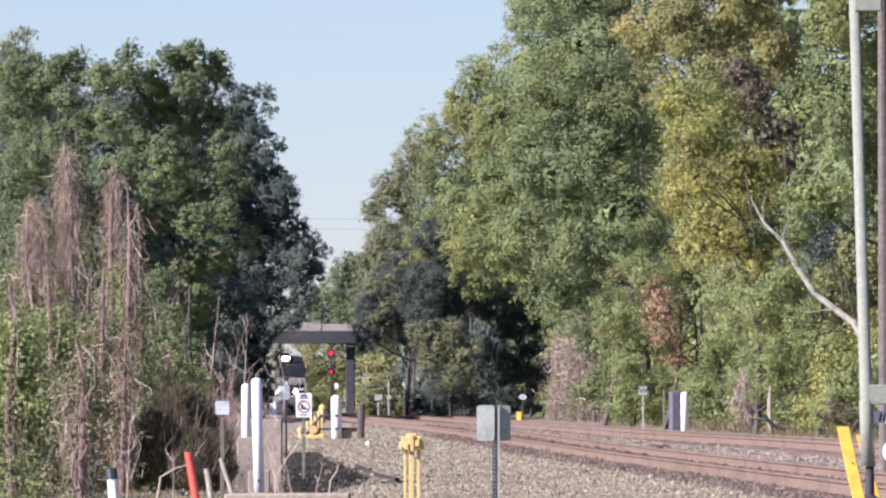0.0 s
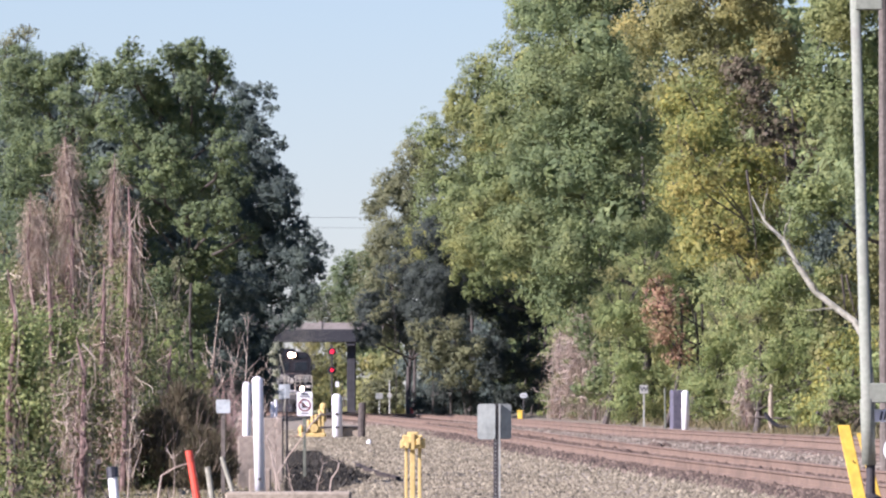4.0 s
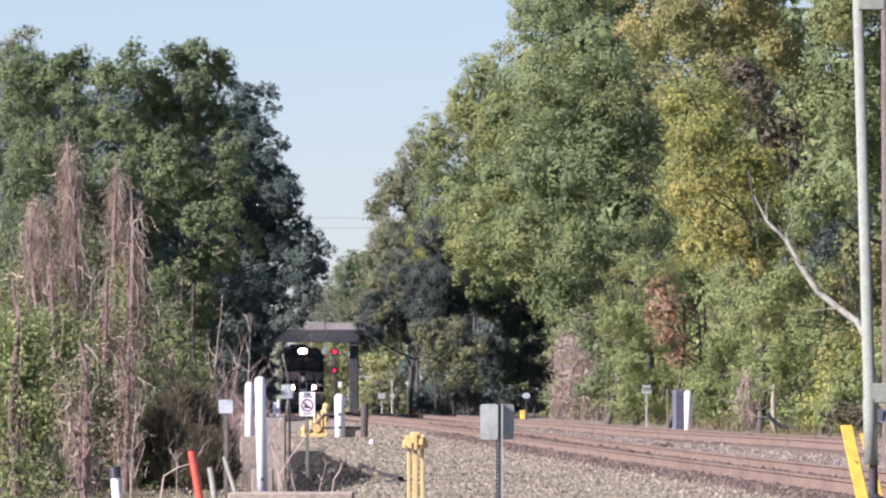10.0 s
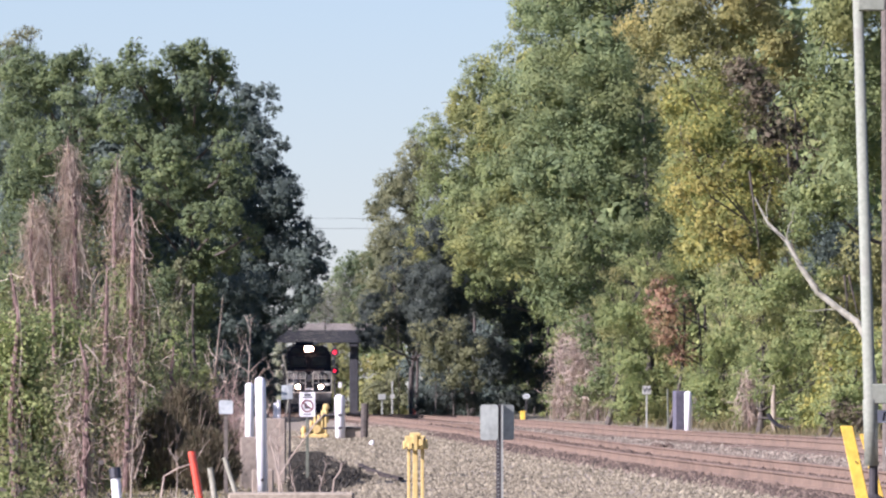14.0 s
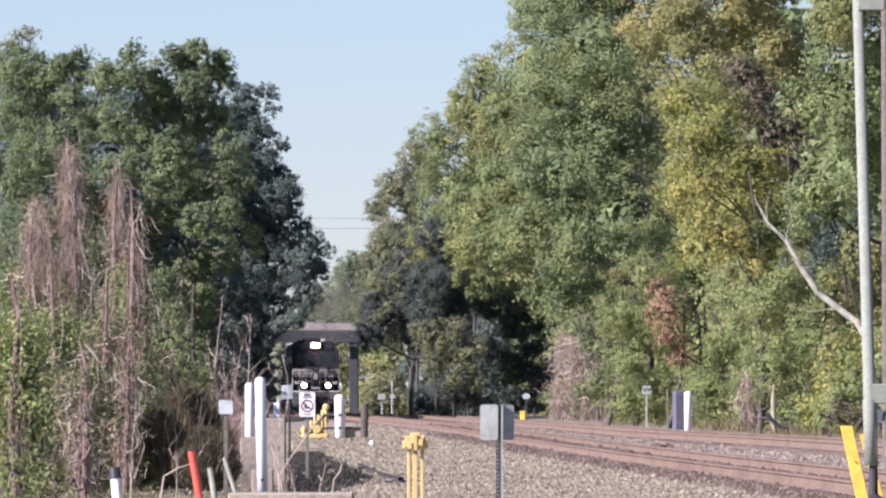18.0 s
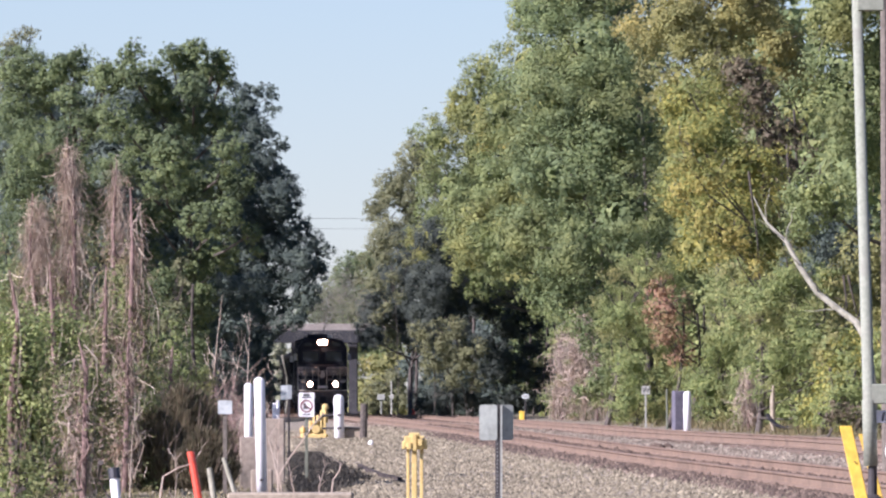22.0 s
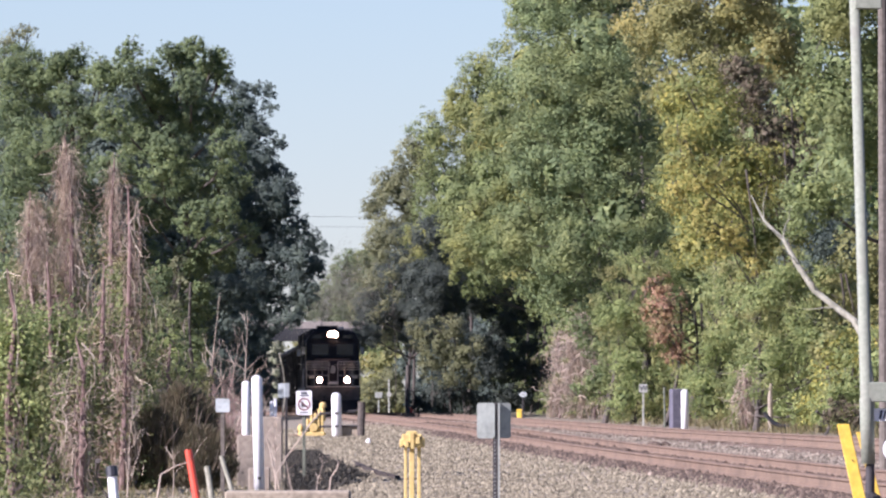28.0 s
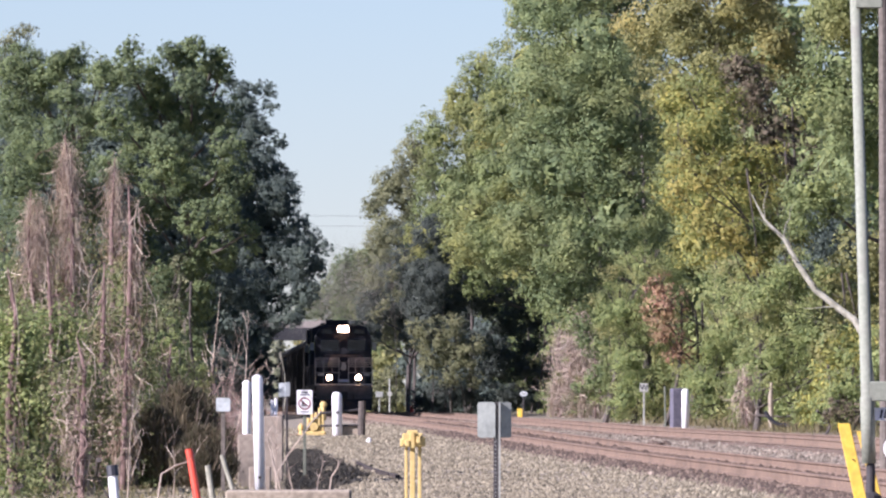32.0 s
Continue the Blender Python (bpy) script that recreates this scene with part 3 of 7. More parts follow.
# the wood on the far side of the line, from near to far
tree("deciduous_tree", *(11.43, 333.3), [(11.6, 0.0, 12.4, 1.7, 1.0), (13.1, 2, 10.9, 2.1, 1.0), (11.7, 1, 9.6, 1.4, 1.0), (12.8, 3, 8.2, 1.6, 1.0), (11.1, 5, 6.9, 1.2, 1.0), (12.4, 2, 13.8, 1.9, 1.0)],
     LEAF_MID, "tall green deciduous tree with yellowing patches beside the line", 11, 0.17, trunk_x=3.2)
tree("deciduous_tree", *(8.81, 370.4), [(8.6, 0.0, 9.7, 1.7, 1.0), (9.7, -1, 8.1, 1.6, 1.0), (8.2, -1, 8.1, 1.4, 1.0), (8.9, -2, 6.5, 1.5, 1.0), (10.5, -1, 5.8, 1.3, 1.0), (7.9, 1, 10.5, 1.0, 1.0)],
     LEAF_YELLOW, "yellow-green autumn tree in the wood beside the line", 12, 0.16, trunk_x=2.6)
tree("deciduous_tree", *(10.57, 434.8), [(9.0, 0.0, 15.4, 2.4, 1.0), (11.4, 0.0, 15.8, 2.1, 1.0), (12.8, -1, 14.6, 1.3, 1.0), (13.4, 0.0, 13.4, 1.1, 1.0), (10.3, 0.0, 17.1, 2.2, 1.0), (8.9, -2, 12.9, 1.6, 1.0), (10.4, -2, 13.1, 1.6, 1.0)],
     LEAF_OLIVE, "tall olive-green tree behind the yellowing one", 13, 0.18)
tree("deciduous_tree", *(5.62, 476.2), [(6.5, 0.0, 15.9, 2.7, 1.0), (4.8, 0.0, 13.7, 2.7, 1.0), (7.0, -1, 12.2, 2.7, 1.0), (5.3, -1, 10.3, 2.7, 1.0), (7.5, -2, 8.4, 2.4, 1.0), (4.3, 1, 17.2, 1.7, 1.0), (6.3, 1, 18.6, 2.7, 1.0), (8.5, 1, 16.2, 2.0, 1.0), (3.6, -1, 8.1, 1.7, 1.0), (5.5, -3, 7.1, 1.9, 1.0), (5.0, -2, 5.2, 1.0, 1.0), (6.3, -2, 4.9, 1.5, 1.0), (6.8, -2, 3.2, 1.2, 1.0), (6.4, -1, 1.5, 0.9, 1.0)],
     LEAF_DARK, "tall dark green tree with a dense rounded crown", 14, 0.19, trunk_x=3.0)
tree("deciduous_tree", *(4.88, 588.2), [(4.6, 0.0, 18.4, 2.1, 1.0), (3.1, 0.0, 15.2, 2.2, 1.0), (5.2, 1, 14.6, 2.7, 1.0), (2.8, 0.0, 11.9, 2.4, 1.0), (4.3, 0.0, 21.0, 1.5, 1.0), (6.4, 2, 22.0, 2.4, 1.0), (4.9, 1, 9.9, 2.4, 1.0), (2.2, -1, 9.0, 1.9, 1.0)],
     LEAF_MID, "green and gold autumn tree in the row beside the line", 15, 0.22, trunk_x=4.5)
tree("deciduous_tree", *(1.59, 689.7), [(2.2, 0.0, 20.7, 1.2, 1.0), (0.8, 0.0, 18.9, 1.4, 1.0), (-0.5, 0.0, 16.7, 1.6, 1.0), (1.6, 0.0, 18.4, 1.6, 1.0), (3.1, 1, 19.5, 1.6, 1.0), (2.0, 0.0, 16.4, 2.0, 1.0), (0.6, 0.0, 13.6, 2.5, 1.0), (2.4, 1, 11.8, 2.5, 1.0), (-0.5, 1, 11.1, 2.1, 1.0), (1.6, 1, 8.6, 2.1, 1.0)],
     LEAF_MID, "tall tree with a feathery top in the row beside the line", 16, 0.21)
tree("deciduous_tree", *(-2.67, 833.3), [(-2.0, 0.0, 18.9, 1.7, 1.0), (-3.9, 0.0, 16.6, 1.6, 1.0), (-5.2, 0, 14.8, 1.1, 0.9), (-1.0, 1, 17.2, 1.7, 1.0), (-2.8, 0.0, 15.5, 2.4, 1.0), (-4.1, 0.0, 12.9, 2.2, 1.0), (-1.9, 2, 12.4, 2.6, 1.0), (-4.5, 0.0, 9.8, 2.2, 1.0), (-5.4, 0.0, 7.2, 1.7, 1.0), (-3.7, 2, 5.9, 2.0, 1.0)],
     LEAF_GREY, "grey-green tree with a feathery top, farther down the line", 17, 0.24)
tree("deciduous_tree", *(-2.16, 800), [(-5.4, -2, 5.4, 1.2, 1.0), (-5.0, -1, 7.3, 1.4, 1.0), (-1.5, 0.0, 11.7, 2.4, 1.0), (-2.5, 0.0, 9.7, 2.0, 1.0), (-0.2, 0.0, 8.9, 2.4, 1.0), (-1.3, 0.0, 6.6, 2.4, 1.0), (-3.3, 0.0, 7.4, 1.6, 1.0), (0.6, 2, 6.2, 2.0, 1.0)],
     LEAF_DEEP_SHADE, "dark evergreen in the shade of its taller neighbours", 18, 0.2, density=2.2, clump=0.18, uneven=0.6)
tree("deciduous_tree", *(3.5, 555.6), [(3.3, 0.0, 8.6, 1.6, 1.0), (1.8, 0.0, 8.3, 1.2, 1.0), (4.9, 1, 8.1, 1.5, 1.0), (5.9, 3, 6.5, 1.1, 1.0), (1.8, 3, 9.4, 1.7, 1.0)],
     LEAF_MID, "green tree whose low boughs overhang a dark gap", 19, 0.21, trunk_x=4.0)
# The gap's darkness is put into the colour of these leaves.
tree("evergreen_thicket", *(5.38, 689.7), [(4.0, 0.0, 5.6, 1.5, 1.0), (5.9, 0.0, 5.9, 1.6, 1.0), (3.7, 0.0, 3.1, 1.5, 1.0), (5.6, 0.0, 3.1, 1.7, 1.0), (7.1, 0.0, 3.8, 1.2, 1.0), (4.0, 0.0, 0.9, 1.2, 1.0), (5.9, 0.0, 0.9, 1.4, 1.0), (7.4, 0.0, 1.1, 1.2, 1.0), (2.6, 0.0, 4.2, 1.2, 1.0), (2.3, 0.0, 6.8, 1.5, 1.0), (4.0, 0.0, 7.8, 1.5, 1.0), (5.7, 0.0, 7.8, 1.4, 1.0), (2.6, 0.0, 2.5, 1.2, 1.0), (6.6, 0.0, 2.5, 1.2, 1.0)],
     LEAF_DEEP_SHADE, "very dark evergreen thicket in a shaded gap", 20, 0.2, density=1.4, trunk_r=0.1, kind_word="thicket")
tree("deciduous_tree", *(9.21, 357.1), [(7.7, 0, 8.3, 0.7, 0.5), (8.5, 0, 7.9, 0.8, 0.5), (7.4, 0, 7.3, 0.6, 0.45), (8.2, 0, 6.6, 0.8, 0.5), (9.0, 0, 6.0, 0.8, 0.5), (9.8, 0, 5.1, 0.6, 0.4), (7.4, 0, 9.2, 0.5, 0.3)],
     LEAF_GOLD, "slender autumn tree with golden leaves", 28, 0.15, density=0.75, trunk_r=0.08, trunk_x=1.0)
tree("deciduous_tree", *(2.32, 645.2), [(2.1, 0, 16.7, 0.5, 0.7), (2.5, 0, 15.9, 0.5, 0.7), (2.2, 0, 15.2, 0.5, 0.7), (2.0, 0, 17.3, 0.3, 0.4), (3.1, 0, 16.2, 0.5, 0.6), (3.5, 0, 15.2, 0.6, 0.6)],
     LEAF_GOLD, "slim tree with a tuft of golden leaves", 29, 0.2, trunk_r=0.08, trunk_x=6.0)
# Brown leaves take the place of the shade in this hollow.
tree("deciduous_tree", *(11.79, 416.7), [(11.4, 4, 12.0, 1.2, 1.0), (12.2, 4, 10.6, 1.4, 1.0), (11.6, 5, 9.4, 1.3, 1.0), (11.0, 4, 13.1, 0.8, 1.0), (12.9, 5, 8.7, 1.3, 1.0)],
     LEAF_BROWN, "dark shaded tree in a hollow of the wood", 30, 0.22, trunks=2, trunk_x=1.0, density=0.8)
tree("shrub", *(0.2, 666.7), [(-0.2, 0.0, 4.1, 1.2, 1.0), (-0.6, 0.0, 2.9, 1.0, 0.9), (1.1, 0.0, 3.1, 1.1, 1.0), (0.4, -0.5, 2.0, 0.8, 0.8), (-1.5, 0.0, 4.6, 0.8, 0.9), (1.8, 0.0, 1.8, 0.6, 0.8), (2.0, 0, 3.9, 0.6, 0.7), (0.6, 0, 5.1, 0.7, 0.8)],
     LEAF_GREY, "dull olive shrub at the wood's edge", 21, 0.19, trunk_r=0.035, trunks=3, kind_word="shrub")
# Low leaves darkened as the shade at the olive shrub's foot.
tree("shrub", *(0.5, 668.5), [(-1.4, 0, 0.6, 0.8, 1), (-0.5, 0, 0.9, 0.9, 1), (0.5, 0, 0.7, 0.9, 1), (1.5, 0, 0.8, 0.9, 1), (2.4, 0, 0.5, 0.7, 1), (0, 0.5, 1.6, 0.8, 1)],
     LEAF_DEEP_SHADE, "dark low shrub under an olive one", 57, 0.19, trunk_r=0.04, kind_word="shrub")
tree("shrub", *(7.09, 434.8), [(6.8, 0.0, 4.1, 1.3, 1.0), (7.2, 0.0, 2.3, 1.2, 1.0), (8.1, 0.0, 3.5, 1.3, 1.0), (7.0, 0.0, 0.8, 1.0, 1.0), (8.4, 0.0, 1.2, 1.1, 1.0), (7.9, 2, 5.6, 1.4, 1.0)],
     LEAF_VINE, "tall green shrub with vines at the wood's edge", 22, 0.115, density=0.85, trunk_r=0.1, trunks=3, kind_word="shrub")
tree("shrub", *(8.32, 400), [(7.8, 0, 4.0, 0.9, 0.6), (7.8, 0, 3.2, 0.8, 0.6), (8.3, 0.5, 2.5, 0.6, 0.4), (7.6, 0, 4.7, 0.6, 0.45)],
     LEAF_RED, "russet-leaved small tree among green shrubs", 23, 0.15, density=0.6, trunk_r=0.08, trunks=2, kind_word="shrub")
tree("shrub", *(9.52, 400), [(9.9, 0.0, 3.1, 1.2, 1.0), (9.3, 0.0, 1.2, 1.2, 1.0), (10.8, 0.0, 1.6, 1.2, 1.0), (10.6, 1, 4.4, 1.3, 1.0), (10.1, 0.0, 0.4, 0.6, 1.0)],
     LEAF_VINE, "green thicket shrub at the wood's edge", 24, 0.115, density=0.85, trunk_r=0.1, trunks=3, kind_word="shrub")
tree("shrub", *(10.45, 344.8), [(9.9, 0.0, 3.8, 1.1, 1.0), (11.0, 0.0, 2.8, 1.1, 1.0), (10.5, 0.0, 4.6, 0.9, 1.0), (10.1, 1, 1.9, 1.1, 1.0), (11.7, 0.0, 1.7, 1.0, 1.0), (11.0, 0.0, 0.6, 0.8, 1.0), (12.5, 1, 2.4, 1.1, 1.0)],
     LEAF_VINE, "yellow-green shrub with thin leaning stems", 25, 0.11, density=0.85, trunk_r=0.09, trunks=3, kind_word="shrub")
tree("shrub", *(11.55, 322.6), [(11.6, 0.0, 1.1, 0.9, 1.0), (12.6, 0.0, 2.0, 1.0, 1.0), (11.1, 0.0, 0.5, 0.6, 1.0)],
     LEAF_VINE, "low green shrub near the crossing", 26, 0.11, density=0.85, trunk_r=0.09, trunks=3, kind_word="shrub")
# The hollow behind the limb is darkened through this tree's leaf colour.
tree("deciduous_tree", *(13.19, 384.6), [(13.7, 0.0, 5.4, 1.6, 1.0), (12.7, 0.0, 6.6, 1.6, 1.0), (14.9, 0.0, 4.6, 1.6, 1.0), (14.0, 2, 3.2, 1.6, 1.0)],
     LEAF_COOL_SHADE, "dark green tree behind a fallen pale limb", 27, 0.17, density=1.3)
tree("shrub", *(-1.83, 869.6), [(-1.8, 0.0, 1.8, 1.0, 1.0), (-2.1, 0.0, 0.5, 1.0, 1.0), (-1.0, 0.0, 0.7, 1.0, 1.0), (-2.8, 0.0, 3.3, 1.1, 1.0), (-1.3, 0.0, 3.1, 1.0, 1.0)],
     LEAF_COOL_SHADE, "dark shrub in the shade by the far track", 44, 0.3, trunk_r=0.08, trunks=2, kind_word="shrub")
tree("shrub", *(10.86, 307.7), [(10.8, 0.0, 0.6, 0.3, 1.0), (11.2, 0.0, 0.4, 0.3, 1.0), (10.6, 0.0, 0.4, 0.2, 1.0)],
     LEAF_BROWN, "dark low shrub near the crossing", 45, 0.13, trunk_r=0.04, trunks=2, kind_word="shrub")
# Added to keep the sun off the gap; its own leaves carry shade too.
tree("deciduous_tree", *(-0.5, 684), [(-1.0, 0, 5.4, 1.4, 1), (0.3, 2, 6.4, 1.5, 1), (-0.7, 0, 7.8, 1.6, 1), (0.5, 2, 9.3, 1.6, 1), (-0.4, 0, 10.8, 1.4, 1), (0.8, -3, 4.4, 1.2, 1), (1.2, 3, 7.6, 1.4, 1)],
     LEAF_DEEP_SHADE, "dark green tree at the wood's edge shading the gap behind", 49, 0.19, trunk_r=0.12, trunk_x=0.6, density=1.6, clump=0.18, uneven=0.6)
tree("deciduous_tree", *(2.6, 668), [(0.9, 0, 12.6, 1.0, 1), (1.9, 0, 11.6, 1.1, 1), (0.8, -1, 10.9, 0.75, 0.9), (1.5, -1, 9.8, 0.85, 1), (2.7, 0, 10.3, 1.0, 1), (1.1, -1, 8.7, 0.7, 0.9), (1.9, -1, 8.0, 0.75, 0.9), (1.5, -1, 7.1, 0.5, 0.7), (2.9, 0, 8.8, 0.7, 0.8), (0.4, -1, 9.9, 0.6, 0.8), (0.3, -1, 11.6, 0.7, 0.9), (0.7, -1, 7.9, 0.5, 0.7), (2.4, -1, 7.0, 0.5, 0.6), (3.3, 0, 7.6, 0.6, 0.6)],
     LEAF_MID, "green tree with boughs hanging at the edge of the gap", 54, 0.19, trunk_r=0.1, trunk_x=3.0, density=1.2)
tree("deciduous_tree", *(-3.4, 789), [(-4.3, 0, 10.6, 0.8, 0.6), (-3.3, 0, 11.8, 0.9, 0.6), (-4.7, 0, 8.8, 0.7, 0.5), (-3.6, 0, 9.4, 0.7, 0.5), (-2.5, 0, 10.4, 0.7, 0.5), (-4.2, 0, 7.4, 0.6, 0.45), (-3.2, 0, 8.0, 0.6, 0.4), (-4.8, 0, 6.6, 0.6, 0.5)],
     LEAF_GREY, "thin olive tree growing against a dark evergreen", 55, 0.19, trunk_r=0.04)
# more of the wood behind, closing it
for k in range(26):
    rr = random.Random(40 + k)
    py = 300 + 27 * k
    px = line_x(py, 21 + 5 * (k % 2) + rr.uniform(-1, 1))
    h = rr.uniform(19, 22) - 0.004 * py + (4 if py < 520 else 0)
    tree("deciduous_tree", px, py, [(px + rr.uniform(-3.5, 3.5), rr.uniform(-3, 3), h * q, rr.uniform(3.4, 4.4), 1) for q in (0.1, 0.2, 0.36, 0.5, 0.66, 0.8)], LEAF_DARK if k % 3 else LEAF_MID,
         "tall dark green tree deep in the wood", 60 + k, 0.95)
for k in range(5):
    rr = random.Random(120 + k)
    py = 640 + 24 * k
    px = line_x(py, 19 + rr.uniform(-1, 1))
    tree("deciduous_tree", px, py, [(px + rr.uniform(-2, 2), rr.uniform(-2, 2), q, rr.uniform(2.2, 2.8), 1) for q in (0.8, 3, 5, 7, 9, 11.5, 14)], LEAF_DEEP_SHADE,
         "tree with leaves coloured as deep shade behind the gap", 130 + k, 0.5)
# boughs closing over the gap
for k in range(6):
    rr = random.Random(420 + k)
    py = 560 + 32 * k
    px = line_x(py, 13.5 + rr.uniform(-1, 1))
    tree("deciduous_tree", px, py, [(px + rr.uniform(-2, 2), rr.uniform(-2, 2), q - 0.002 * py, rr.uniform(2.2, 2.8), 1) for q in (9, 11, 13, 15, 17, 19)], LEAF_DARK if k % 2 else LEAF_MID,
         "tall green tree with boughs over a dark gap", 430 + k, 0.36, trunk_r=0.12)
# undergrowth along the edge of the wood
for k in range(30):
    rr = random.Random(140 + k)
    py = 312 + 15 * k + 0.12 * k * k
    px = line_x(py, 11.7 + rr.uniform(-0.4, 0.9))
    if 555 < py < 745:
        continue
    # Past y = 740 the leaf colour itself carries the wood's shade.
    tree("shrub", px, py, [(px + rr.uniform(-1.7, 1.7), rr.uniform(-0.5, 3), rr.uniform(0.1, 1.0) if q < 4 else rr.uniform(1.0, 5.6 if py > 350 else 2.6), rr.uniform(0.9, 1.5), 1) for q in range(9)], LEAF_COOL_SHADE if py > 740 else rr.choice((LEAF_MID, LEAF_VINE, LEAF_YELLOW, LEAF_VINE, LEAF_YELLOW, LEAF_OLIVE)),
         "dense undergrowth shrub along the edge of the wood", 160 + k, 0.195 + 0.00028 * (py - 312), trunk_r=0.05, trunks=2, kind_word="shrub")
# unseen trees added along the near side, farther on, to shade the line
for k in range(-4, 10):
    rr = random.Random(240 + k)
    py = 694 + 15.5 * k
    px = line_x(py, -13 + rr.uniform(-1, 1))
    h = rr.uniform(15.0, 16.5)
    tree("deciduous_tree", px, py, [(px + rr.uniform(-2, 2), rr.uniform(-6, 6), h * q, rr.uniform(2.4, 3.2), 1.6) for q in (0.12, 0.3, 0.45, 0.58, 0.66, 0.72, 0.78, 0.84, 0.9)], LEAF_DARK,
         "unseen green tree added beside the line to shade it", 260 + k, 0.8)
# hidden trees added in the heart of the near-side clump to block the sun
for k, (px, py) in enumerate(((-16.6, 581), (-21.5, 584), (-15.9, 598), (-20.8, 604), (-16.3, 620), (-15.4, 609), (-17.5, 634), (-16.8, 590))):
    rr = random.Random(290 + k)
    tree("deciduous_tree", px, py, [(px + rr.uniform(-1.5, 1.5), rr.uniform(-4, 4), q, rr.uniform(2.6, 3.2), 1.7) for q in (2.3, 5, 7.5, 10, 12.4, 14.2)], LEAF_COOL_SHADE,
         "hidden tree added inside a dense clump to cast shade", 295 + k, 0.52)

# the large tree mass on the near side of the line
tree("deciduous_tree", *(-12.83, 565.2), [(-13.5, -5.9, 13.2, 1.17, 1), (-13.9, -5.9, 12.0, 1.29, 1), (-10.8, -5.2, 13.1, 1.01, 1), (-12.1, -6.5, 9.7, 1.00, 1), (-10.8, -6.5, 10.0, 0.90, 1), (-9.6, -5.9, 9.1, 0.56, 0.8), (-9.4, -5.2, 8.2, 0.44, 0.7), (-16.4, -3.9, 14.7, 1.07, 1), (-16.4, -5.2, 12.2, 1.17, 1), (-12.6, -2, 16.4, 0.96, 1), (-13.7, 0, 18.1, 0.62, 0.9), (-12.6, 0, 18.4, 0.70, 1), (-13.1, 0.7, 17.7, 0.79, 1), (-11.4, 0.7, 17.8, 0.70, 1), (-11.1, 1, 17.1, 0.57, 0.9), (-15.6, 0, 18.7, 0.34, 0.5), (-15.2, 0, 18.2, 0.34, 0.5), (-15.9, 0, 18.1, 0.56, 0.8), (-15.7, -0.7, 17.1, 0.79, 0.9), (-12.1, 3.2, 17.4, 1.03, 1), (-14.6, 3.1, 15.9, 1.42, 1), (-15.2, 3.1, 13.8, 1.27, 1), (-12.9, 3.4, 14.9, 1.37, 1), (-11.4, 3.4, 15.2, 1.20, 1), (-12.9, 3.4, 11.6, 1.48, 1), (-14.8, 2.9, 10.1, 1.42, 1), (-15.7, 2.6, 8.1, 1.42, 1), (-10.9, 3.1, 11.8, 1.20, 1), (-14.6, 1.8, 17.1, 0.96, 1), (-15.1, 1.3, 6.6, 1.13, 1), (-14.0, -2.6, 6.6, 0.96, 1), (-13.7, -2.6, 4.9, 0.96, 1), (-12.9, 2.6, 7.5, 1.20, 1), (-12.6, 2.6, 5.6, 1.27, 1), (-12.7, 2.6, 3.6, 1.27, 1), (-14.0, 2, 2.7, 1.27, 1), (-11.4, 3.2, 8.2, 1.13, 1)],
     LEAF_IVY, "large dense dark green tree draped with vines", 31, 0.195, trunk_r=0.22, density=1.3, clump=0.13, uneven=0.45)
# Shaded side and hollows of the clump, painted in as leaf colour.
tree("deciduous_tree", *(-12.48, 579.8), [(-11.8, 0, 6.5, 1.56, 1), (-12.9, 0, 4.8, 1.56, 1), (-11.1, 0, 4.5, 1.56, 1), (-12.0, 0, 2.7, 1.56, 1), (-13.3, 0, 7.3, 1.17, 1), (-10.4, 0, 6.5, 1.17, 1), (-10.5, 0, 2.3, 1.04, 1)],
     LEAF_COOL_SHADE, "dark low tree under the large one", 41, 0.234, trunk_r=0.1)
